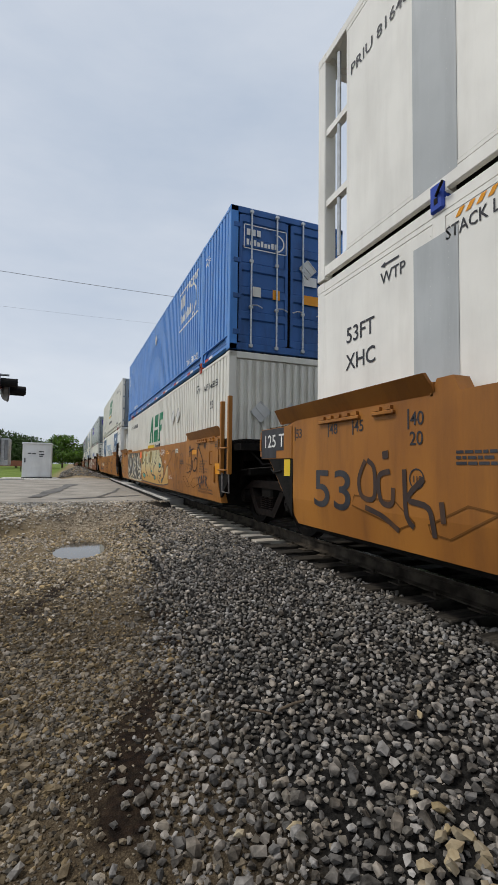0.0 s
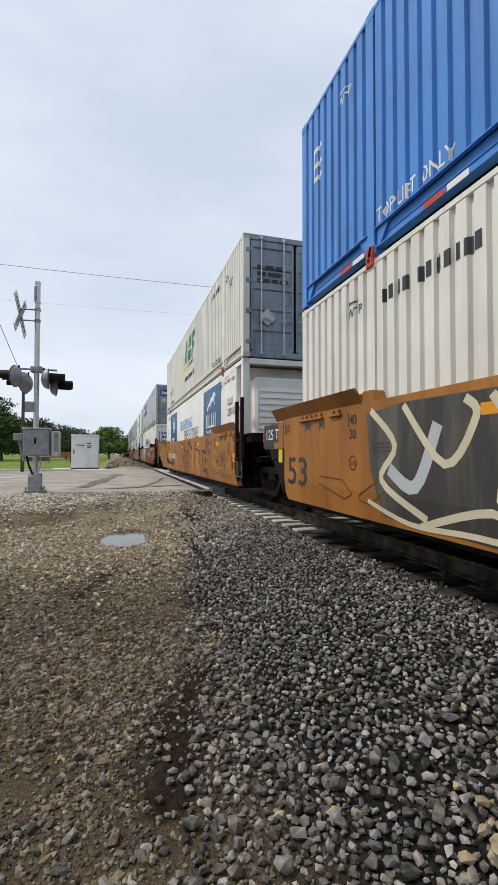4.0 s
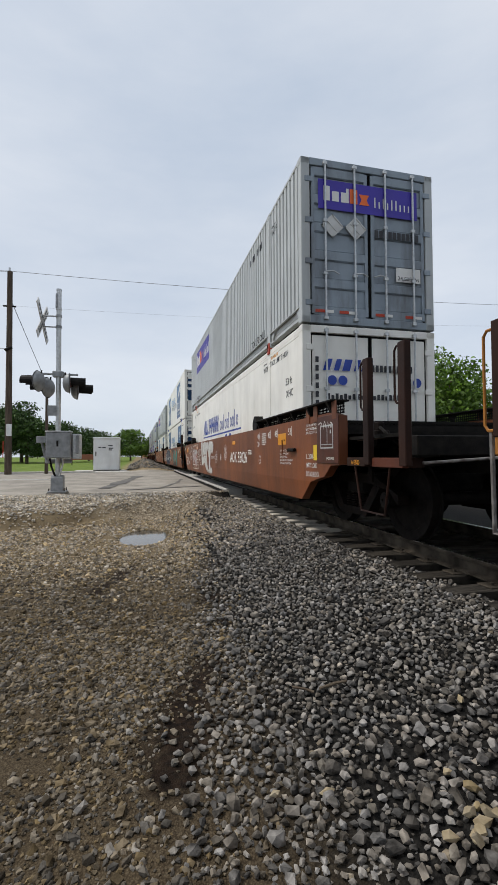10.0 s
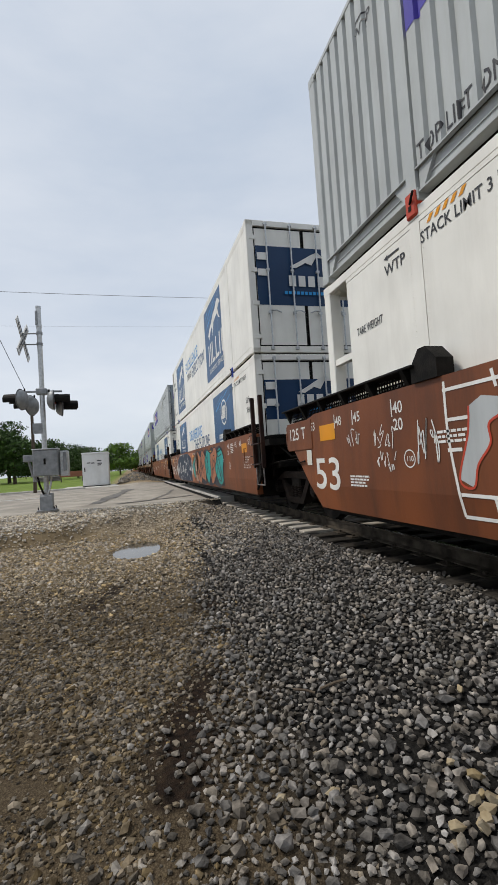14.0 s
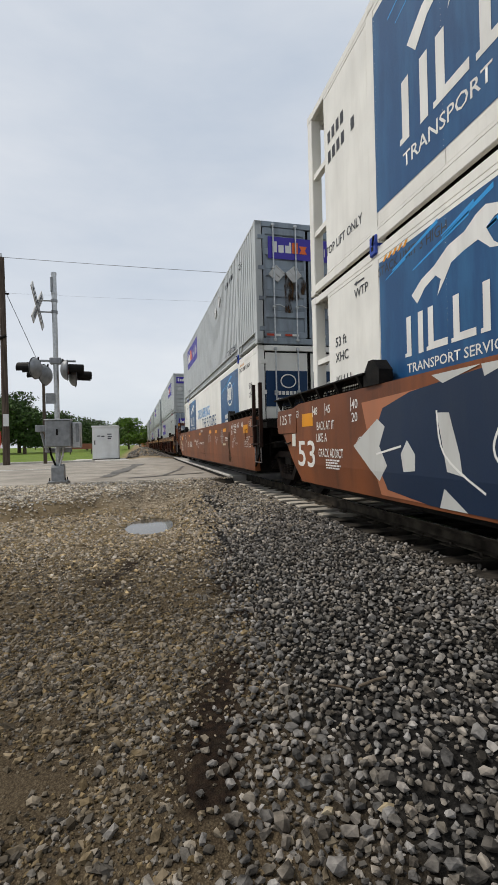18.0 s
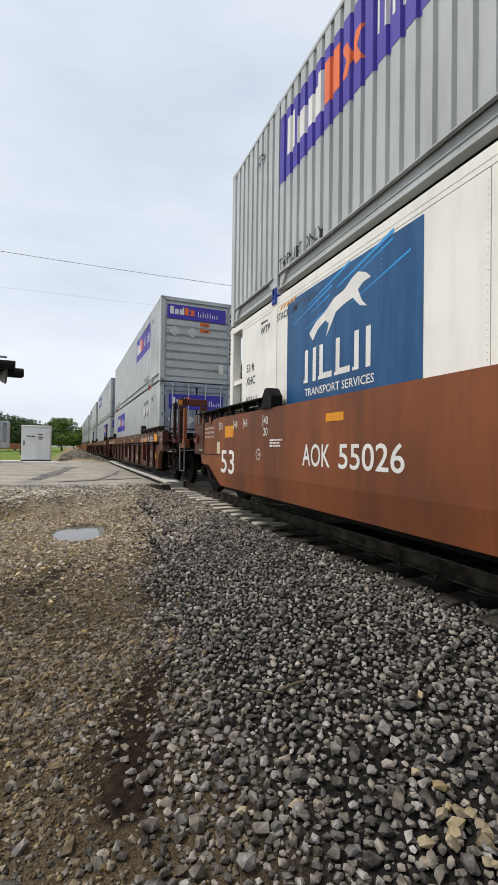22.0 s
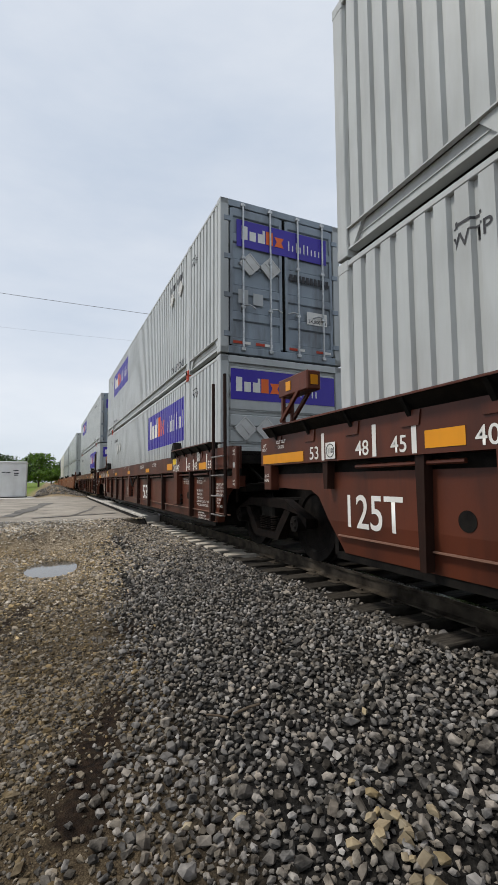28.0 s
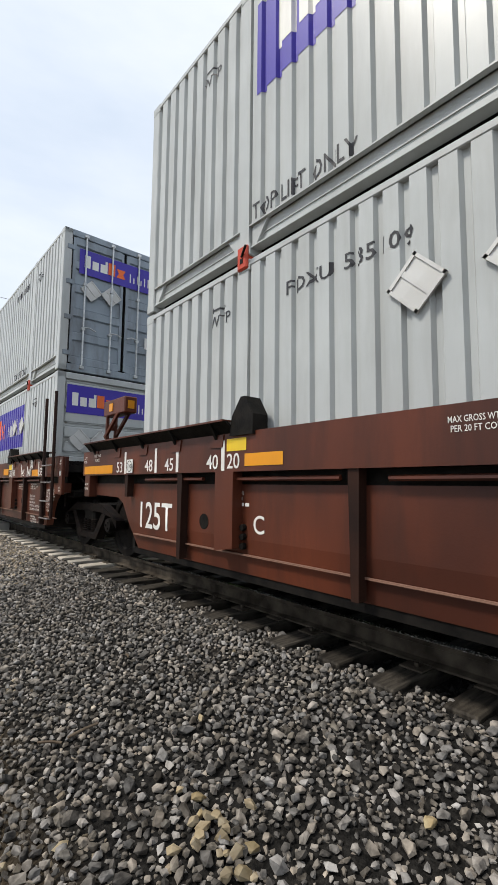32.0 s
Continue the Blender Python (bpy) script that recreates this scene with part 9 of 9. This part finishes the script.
stroke_set(c, M_FOLDSHADE, 0.0045, "pressed_crease", 0.014, [(8.74, 0.75), (8.5, 0.62), (8.14, 0.52), (8.07, 0.6)])
stroke_set(c, M_INKSPRAY, 0.0062, "spray_tag", 0.022, [(3.5, 0.95), (3.55, 0.67)], [(3.47, 0.95), (3.38, 0.72)], [(3.35, 0.88), (3.23, 0.79), (3.22, 0.95)], [(3.16, 0.92), (3.17, 0.76)], [(3.14, 0.89), (2.89, 0.86)], [(3.09, 1.49), (2.98, 1.32), (2.87, 1.44)], [(2.82, 1.46), (2.82, 1.34), (2.68, 1.36)], [(2.63, 1.44), (2.61, 1.27)], [(2.54, 1.4), (2.41, 1.31), (2.24, 1.46)])
stroke_set(c, M_DARKSPRAY, 0.0064, "spray_tag", 0.04, [(1.75, 0.97), (1.61, 0.82)], [(1.79, 0.8), (1.67, 0.92)], [(1.59, 1.12), (1.56, 0.8)], [(1.3, 1.1), (1.2, 0.8), (1.05, 1.0)], [(0.95, 0.9), (0.8, 0.7)])
stroke_set(c, M_DARKSPRAY, 0.004, "spray_shape", 0, [(13.78, 1.27), (13.57, 1.13), (13.7, 0.79), (13.19, 0.8), (12.53, 0.71), (11.99, 0.7), (11.65, 0.69), (11.01, 0.81), (10.91, 0.86), (10.89, 0.66), (11.06, 0.55), (11.46, 0.53), (11.88, 0.55), (12.39, 0.58), (13.11, 0.56), (13.6, 0.62), (13.69, 0.96)])
stroke_set(c, M_INKSPRAY, 0.0055, "spray_stroke", 0.05, [(13.26, 1.24), (12.88, 1.53), (12.65, 1.33), (12.48, 1.53), (12.36, 1.17)], [(11.61, 1.53), (11.49, 1.37), (11.63, 1.2), (11.79, 1.21)], [(10.4, 1.4), (10.2, 1.2), (10.3, 1.0), (10.1, 0.9)])
stroke_set(c, M_NAVYSPRAY, 0.0056, "spray_stroke", 0.1, [(10.65, 1.51), (10.53, 1.38), (10.57, 1.15), (10.84, 1.11)])
side_text(c, SX, "DTTX 766820", 12.9, 0.88, 0.20, M_DECAL_WHITE, width=2.6, lift=0.0075)
side_text(c, SX, "B", 9.5, 0.93, 0.22, M_DECAL_BLACK)
side_text(c, SX, "LD LMT 117,900 PER UNIT", 8.29, 0.955, 0.085, M_DECAL_BLACK, lift=0.0085, width=1.42)
side_text(c, SX, "20 FT CONTAINER LIMIT 37,500 EACH", 8.27, 0.855, 0.065, M_DECAL_BLACK, lift=0.0085, width=1.26)
side_text(c, SX, "DTTX 766820", 8.6, 1.42, 0.085, M_DECAL_BLACK, lift=0.0085, width=0.75)
side_text(c, SX, "B", 7.7, 1.42, 0.085, M_DECAL_BLACK, lift=0.0085)
side_shapes(c, SX, [rect(0, 0.24, 0, 0.014), rect(0, 0.24, 0.236, 0.25), rect(0, 0.014, 0.014, 0.236), rect(0.226, 0.24, 0.014, 0.236)], 8.83, 0.9, M_DECAL_BLACK, name="plate_frame")
side_text(c, SX, "PLATE", 8.79, 1.07, 0.045, M_DECAL_BLACK, width=0.16)
side_text(c, SX, "H", 8.75, 0.94, 0.09, M_DECAL_BLACK)
side_shapes(c, SX, [rect(0, 0.13, 0, 0.04)], 8.15, 1.31, M_CREAM, lift=0.007, name="paper_card")
c = CARS[3]
stroke_set(c, M_SILVER, 0.0045, "spray_shape", 0, [(13.3, 1.38), (13.1, 1.34), (13.12, 1.24), (13.25, 1.17), (13.25, 1.03), (13.38, 0.88), (13.44, 0.71), (13.58, 0.77), (13.46, 1.11), (13.43, 1.32)], [(12.99, 1.33), (12.86, 1.3), (12.82, 1.15), (12.96, 1.05), (12.85, 0.88), (12.84, 0.69), (12.98, 0.71), (13.06, 0.88), (13.16, 0.77), (13.16, 0.99), (13.08, 1.24)], [(12.72, 1.33), (12.5, 1.27), (12.55, 1.13), (12.66, 1.07), (12.55, 0.97), (12.61, 0.81), (12.56, 0.65), (12.75, 0.68), (12.78, 0.88), (12.81, 1.15)], [(12.47, 1.32), (12.27, 1.28), (12.26, 1.18), (12.36, 1.06), (12.35, 0.91), (12.31, 0.82), (12.26, 0.62), (12.42, 0.63), (12.5, 0.88), (12.52, 1.13)])
stroke_set(c, M_RED, 0.0055, "spray_outline", 0.02, [(13.43, 1.32), (13.46, 1.11), (13.58, 0.77), (13.44, 0.71), (13.38, 0.88), (13.25, 1.03), (13.25, 1.17), (13.12, 1.24), (13.1, 1.34)], [(13.08, 1.24), (13.16, 0.99), (13.16, 0.77), (13.06, 0.88), (12.98, 0.71), (12.84, 0.69), (12.85, 0.88), (12.96, 1.05), (12.82, 1.15)], [(12.81, 1.15), (12.78, 0.88), (12.75, 0.68), (12.56, 0.65), (12.61, 0.81), (12.55, 0.97), (12.66, 1.07), (12.55, 1.13)], [(12.52, 1.13), (12.5, 0.88), (12.42, 0.63), (12.26, 0.62), (12.31, 0.82), (12.35, 0.91), (12.36, 1.06), (12.26, 1.18)])
stroke_set(c, M_DECAL_WHITE, 0.004, "spray_stroke", 0.028, [(13.68, 1.55), (13.67, 1.08), (13.57, 0.48)], [(13.19, 1.55), (13.16, 1.42)], [(12.82, 1.55), (12.8, 1.42)], [(12.55, 1.55), (12.52, 1.37)], [(13.7, 1.48), (13.04, 1.48), (12.5, 1.48)], [(13.68, 1.24), (13.44, 1.24)], [(13.69, 1.0), (13.53, 1.0)], [(13.57, 0.48), (12.71, 0.48), (12.0, 0.47)], [(13.58, 0.65), (12.89, 0.64), (12.34, 0.6)], [(13.25, 0.66), (13.23, 0.52)], [(12.89, 0.64), (12.86, 0.49)], [(12.63, 0.62), (12.59, 0.48)], [(12.37, 0.6), (12.33, 0.48)])
stroke_set(c, M_DECAL_WHITE, 0.0042, "spray_stroke", 0.022, [(12.49, 1.57), (12.45, 1.41), (12.19, 1.32), (12.0, 1.19), (11.9, 1.26), (11.95, 1.44), (12.15, 1.57), (12.21, 1.35)], [(12.14, 1.49), (12.02, 1.42), (11.91, 1.32)], [(12.02, 1.42), (12.09, 1.31)], [(12.28, 1.01), (12.22, 0.7), (11.95, 0.51), (11.84, 0.52), (11.77, 0.71), (11.77, 0.87), (11.84, 0.98)], [(12.21, 0.94), (12.05, 0.88), (11.9, 0.9), (11.82, 0.87)], [(12.16, 0.79), (12.01, 0.75), (11.87, 0.79), (11.79, 0.75)], [(12.08, 0.65), (11.93, 0.65), (11.82, 0.63)])
stroke_set(c, M_DECAL_WHITE, 0.0044, "spray_stroke", 0.024, [(12.33, 1.3), (12.1, 1.18), (11.87, 1.15), (11.77, 1.2), (11.66, 1.14), (11.64, 1.26), (11.69, 1.18)], [(11.66, 1.12), (11.52, 1.04), (11.67, 1.02), (11.72, 0.97), (11.89, 1.01), (12.08, 0.98), (12.28, 1.04)], [(11.82, 1.15), (11.73, 1.1), (11.81, 1.06), (11.85, 1.12)])
stroke_set(c, M_DECAL_WHITE, 0.0046, "spray_stroke", 0.026, [(11.53, 1.15), (11.44, 1.28), (11.32, 1.29), (11.26, 1.2), (11.37, 1.02), (11.56, 0.87), (11.64, 0.75), (11.44, 0.87), (11.28, 0.92), (11.15, 0.89)], [(11.25, 1.17), (11.18, 1.29), (11.07, 1.3), (11.01, 1.2), (11.05, 1.09), (11.14, 1.06), (11.02, 1.02), (10.96, 0.87), (11.03, 0.7), (11.11, 0.69), (11.25, 0.8), (11.29, 0.93)])
LOOSE = ([(10.92, 1.56), (10.49, 1.54), (10.43, 0.98), (9.84, 1.08), (9.88, 0.79), (10.68, 0.65), (10.78, 1.07)], [(10.3, 1.52), (9.98, 1.57), (9.62, 1.52), (9.57, 1.38), (9.6, 1.14), (9.84, 1.04), (10.18, 1.05), (10.39, 1.25)], [(9.52, 1.47), (9.26, 1.54), (8.96, 1.49), (8.84, 1.31), (8.91, 0.98), (9.17, 1.25), (9.34, 1.22), (9.4, 1.03), (9.27, 0.73), (9.0, 0.47), (9.41, 0.47), (9.74, 0.65), (9.82, 0.9), (9.52, 1.2)])
TALL = [(8.78, 1.54), (8.34, 1.52), (7.91, 1.43), (7.96, 1.23), (8.15, 1.11), (8.42, 1.22), (8.56, 1.0), (8.6, 0.72), (8.49, 0.59), (8.27, 0.62), (8.27, 0.46), (8.87, 0.42), (8.94, 0.47), (8.84, 1.07), (8.89, 1.31)]
stroke_set(c, M_PALESPRAY, 0.0045, "spray_shape", 0, *LOOSE, TALL)
stroke_set(c, M_DECAL_WHITE, 0.006, "spray_outline", 0.03, *(p + [p[0]] for p in LOOSE), TALL + [TALL[0]])
stroke_set(c, M_MAROON, 0.0075, "spray_outline", 0.014, *(p + [p[0]] for p in LOOSE), TALL + [TALL[0]], [(9.9, 1.42), (9.78, 1.36), (9.84, 1.22), (9.98, 1.24), (10.0, 1.38), (9.9, 1.42)], [(9.26, 1.28), (9.24, 1.06), (9.05, 1.05), (8.95, 1.26)])
side_text(c, SX, "115700 PER UNIT", 8.43, 0.94, 0.075, M_DECAL_WHITE, width=0.81)
side_shapes(c, SX, ring(0, 0, 0.19, 0.19, 0.015, 28), 7.3, 0.98, M_DECAL_WHITE, name="plate_ring")
for k, (s, w) in enumerate((("EXCEEDS", 0.26), ("PLATE", 0.2), ("H", 0.05))):
    side_text(c, SX, s, 7.3 + w / 2, 1.04 - k * 0.075, 0.05, M_DECAL_WHITE, width=w)
side_text(c, SX, "AOK 55026 A", 8.6, 1.46, 0.075, M_DECAL_WHITE, width=0.66, lift=0.009)
scrawl(c, 14.1, 0.9, 0.3, 0.4, M_DECAL_WHITE, 45, 0.012, 5)
scrawl(c, 14.75, 0.82, 0.35, 0.22, M_DECAL_WHITE, 47, 0.011, 6)
scrawl(c, 14.8, 1.05, 0.4, 0.26, M_DECAL_WHITE, 48, 0.011, 6)
scrawl(c, 15.4, 1.1, 0.35, 0.2, M_DECAL_WHITE, 46, 0.011, 5)
side_shapes(c, SX, lines(4, 0.42, 0.02, 0.034, 15), 15.35, 0.76, M_DECAL_WHITE, name="small_print")
side_text(c, SX, "AOK 55026", 5.05, 0.86, 0.27, M_DECAL_WHITE, width=1.95)
side_text(c, SX, "A", 6.6, 0.9, 0.2, M_DECAL_WHITE)
web = []
for k in range(10):
    a = k / 10 * 6.2832
    web += ribbon([(0.01 * math.cos(a), 0.01 * math.sin(a)), (0.27 * math.cos(a), 0.27 * math.sin(a))], 0.01)
for rr in (0.09, 0.15, 0.21):
    web += ring(0, 0, rr, rr, 0.01, 10)
side_shapes(c, SX, web, 5.75, 1.12, M_DECAL_WHITE, lift=0.006, name="spray_web")
c = CARS[4]
stroke_set(c, M_SALMON, 0.003, "spray_background", 0, [(14.16, 1.43), (11.23, 1.52), (9.33, 1.53), (8.41, 1.51), (8.4, 1.31), (8.5, 0.97), (8.28, 0.58), (8.21, 0.40), (8.91, 0.38), (10.24, 0.37), (13.8, 0.38)])
stroke_set(c, M_NAVYSPRAY, 0.0042, "spray_shape", 0, [(13.7, 1.33), (13.2, 1.45), (12.1, 1.54), (11.24, 1.52), (10.87, 1.53), (9.96, 1.53), (9.41, 1.44), (8.87, 1.29), (8.9, 0.85), (8.99, 0.82), (8.89, 0.66), (8.92, 0.38), (9.42, 0.37), (10.23, 0.37), (11.35, 0.37), (12.95, 0.37), (13.66, 0.45), (13.94, 0.95)], [(8.82, 1.21), (8.5, 0.94), (8.87, 0.85)])
stroke_set(c, M_PALESPRAY, 0.0052, "spray_shape", 0, [(14.38, 0.92), (13.81, 1.22), (13.66, 1.13), (13.78, 0.92), (13.63, 0.71), (13.81, 0.53)], [(13.37, 0.84), (13.26, 0.98), (13.13, 0.84), (13.14, 0.68), (13.33, 0.66)], [(12.8, 1.22), (12.64, 1.21), (12.52, 0.85), (12.49, 0.67), (12.68, 0.7), (12.74, 0.96)], [(12.73, 0.55), (12.47, 0.37), (12.82, 0.37)], [(11.68, 1.07), (11.5, 1.04), (11.64, 0.86), (11.35, 0.78), (11.35, 0.76), (11.75, 0.74), (11.78, 0.86)], [(11.21, 1.3), (11.1, 1.29), (11.11, 1.14), (11.2, 1.11)])
stroke_set(c, M_PALESPRAY, 0.0052, "spray_shape", 0, [(11.21, 0.87), (10.92, 0.92), (10.81, 0.85), (10.92, 0.8), (10.93, 0.7), (11.09, 0.71)], [(10.65, 1.08), (10.32, 1.19), (10.38, 1.08), (10.33, 1.03), (10.47, 1.04)], [(12.86, 1.56), (12.26, 1.56), (12.71, 1.47)], [(12.26, 1.56), (11.91, 1.55), (12.23, 1.46)], [(11.63, 1.56), (11.31, 1.56), (11.48, 1.41)], [(10.49, 0.74), (10.34, 0.75), (10.33, 0.54), (10.43, 0.61)], [(9.45, 1.05), (9.05, 0.85), (9.15, 0.78), (9.4, 0.86)], [(8.86, 1.1), (8.6, 0.85), (8.75, 0.65), (8.86, 0.7)])
stroke_set(c, M_DECAL_WHITE, 0.0068, "spray_stroke", 0.022, [(12.09, 1.08), (12.14, 0.85), (11.82, 0.49), (11.89, 0.39)], [(12.03, 1.0), (11.74, 0.95), (11.3, 0.79), (11.29, 0.54), (11.17, 0.39)], [(12.8, 1.24), (12.71, 0.85), (12.25, 0.55)], [(11.1, 1.22), (10.83, 1.16), (10.79, 1.24), (10.81, 1.36)], [(10.82, 1.15), (10.8, 1.02), (10.88, 0.87), (10.51, 0.87), (10.46, 0.61)], [(13.84, 0.83), (13.36, 0.92)], [(10.39, 1.01), (10.38, 0.77)])
stroke_set(c, M_DECAL_WHITE, 0.0082, "spray_stroke", 0.022, [(9.96, 1.51), (10.04, 1.1)], [(9.89, 1.37), (9.67, 1.06), (9.72, 0.91), (8.99, 0.82)], [(9.85, 0.8), (9.91, 0.49)], [(9.69, 0.65), (9.55, 0.48), (9.35, 0.40)], [(8.85, 1.23), (8.9, 0.88), (8.5, 0.94)], [(8.82, 1.23), (8.5, 0.94)])
stroke_set(c, M_PINKSPRAY, 0.0045, "spray_shape", 0, [(7.57, 1.49), (7.2, 1.49), (7.2, 0.42), (7.79, 0.44), (7.87, 0.82), (7.86, 1.02), (7.68, 1.2)])
stroke_set(c, M_TEAL, 0.006, "spray_shape", 0, [(8.42, 1.03), (8.3, 1.17), (8.13, 1.17), (7.85, 1.34), (7.69, 1.33), (7.85, 1.19), (8.01, 1.02), (8.1, 0.92), (7.95, 0.84), (7.94, 0.69), (7.87, 0.53), (8.12, 0.57), (8.28, 0.72), (8.4, 0.89)])
stroke_set(c, M_DARKSPRAY, 0.007, "spray_outline", 0.06, [(7.67, 1.51), (7.61, 1.36), (7.85, 1.19), (7.97, 1.03), (7.87, 0.97), (7.92, 0.71), (7.82, 0.5)], [(8.09, 1.07), (8.01, 1.1), (8.09, 0.99)])
stroke_set(c, M_RED, 0.0062, "spray_tag", 0.014, [(8.78, 1.41), (8.68, 1.28)], [(8.62, 1.36), (8.58, 1.25)], [(8.75, 0.57), (8.68, 0.49), (8.56, 0.65), (8.47, 0.51), (8.33, 0.64)], [(8.5, 0.51), (8.35, 0.54), (8.38, 0.45), (8.5, 0.51)])
side_text(c, SX, "AOK 55026 C", 8.53, 1.40, 0.085, M_DECAL_WHITE, width=0.76, lift=0.008)
for s, y, z, w in (("BACK AT IT", 15.52, 1.15, 0.60), ("LIKE A", 15.54, 0.98, 0.38), ("CRACK ADDICT", 15.47, 0.76, 0.80)):
    side_text(c, SX, s, y, z, 0.12, M_DECAL_WHITE, width=w, lift=0.006)
side_shapes(c, SX, lines(4, 0.5, 0.022, 0.036, 9), 15.22, 0.71, M_DECAL_WHITE, name="small_print")
mural(c, 7.4, 0.38, 4.6, 1.14, (M_SILVER, M_SALMON, M_TEAL), M_DARKSPRAY, 55, 5, M_DARKSPRAY)
c = CARS[5]
scrawl(c, 1.87, 1.08, 0.3, 0.12, M_DECAL_WHITE, 61, 0.008, 5)
scrawl(c, 1.85, 0.98, 0.22, 0.1, M_DECAL_WHITE, 62, 0.008, 4)
scrawl(c, 1.62, 0.9, 0.34, 0.13, M_DECAL_WHITE, 65, 0.008, 6)
side_shapes(c, SX, [streak(0.42, 0.85, 9)], 2.66, 0.45, M_RUSTRUN, lift=0.003, name="rust_stain", label="dark brown stain run down the car's side")
side_shapes(c, SX, [rect(0, 0.42, 0, 0.055)], 3.37, 0.92, M_CREAMSPRAY, lift=0.005, name="paint_patch")
stroke_set(c, M_POSTBROWN, 0.0055, "panel_seam", 0.014, [(2.66, 0.58), (2.17, 0.58)], [(2.17, 0.58), (2.13, 0.43)])
tape(c, 2.87, 3.34, 1.32, 1.42)
scrawl(c, 6.2, 1.0, 0.6, 0.35, M_SILVER, 63, 0.011, 8)
scrawl(c, 4.8, 0.95, 0.5, 0.35, M_DECAL_WHITE, 64, 0.011, 5)
side_shapes(c, SX, web, 3.5, 1.19, M_SILVER, lift=0.006, name="spray_web")
side_text(c, SX, "AOK", 12.85, 0.84, 0.25, M_DECAL_WHITE, width=0.60)
side_text(c, SX, "55026", 12.1, 0.84, 0.25, M_DECAL_WHITE, width=1.0)
side_text(c, SX, "B", 9.62, 0.92, 0.2, M_DECAL_WHITE)
side_text(c, SX, "LD LMT 115700 PER UNIT", 8.62, 0.96, 0.075, M_DECAL_WHITE, width=1.25)
side_text(c, SX, "AOK 55026 B", 8.34, 1.44, 0.085, M_DECAL_WHITE, width=0.76)
side_shapes(c, SX, ring(0, 0, 0.19, 0.19, 0.015, 28), 9.05, 0.98, M_DECAL_WHITE, name="plate_ring")
for k, (word, w) in enumerate((("EXCEEDS", 0.26), ("PLATE", 0.2), ("H", 0.05))):
    side_text(c, SX, word, 9.05 + w / 2, 1.04 - k * 0.075, 0.05, M_DECAL_WHITE, width=w)
tape(c, 5.5, 6.0, 1.34, 1.45)
stroke_set(c, M_POSTBROWN, 0.0055, "panel_seam", 0.014, [(8.75, 0.60), (8.72, 0.46)], [(8.75, 0.60), (7.06, 0.60)], [(7.06, 0.60), (7.08, 0.46)])

for i, s in ((6, "SFLC 6516"), (7, "SFLC 6516"), (8, "SFLC 6516")):
    c = CARS[i]
    if i == 6:
        side_text(c, SX + 0.1, "SFLC", 5.68, 0.52, 0.20, M_DECAL_WHITE, width=0.56)
        side_text(c, SX + 0.1, "6516", 4.60, 0.52, 0.20, M_DECAL_WHITE, width=0.54)
    side_text(c, SX, s + " C", 9.06, 1.49, 0.042, M_DECAL_WHITE, width=0.31)
    side_shapes(c, SX, [rect(0, 0.05, 0, 0.15)], 8.14, 1.41, M_DECAL_WHITE, name="tick")


def motions():
    for ob, u0, z0 in TRAIN:
        walk(ob, [(t, pose(XC, u0 - run(t), z0)) for t in range(0, 33)])
    steps = [32 * k / 240 for k in range(241)]
    for w, y in WHEELS:
        walk(w, [(t, pose(0, y, WR, math.degrees(run(t) / WR) % 360.0)) for t in steps])


motions()
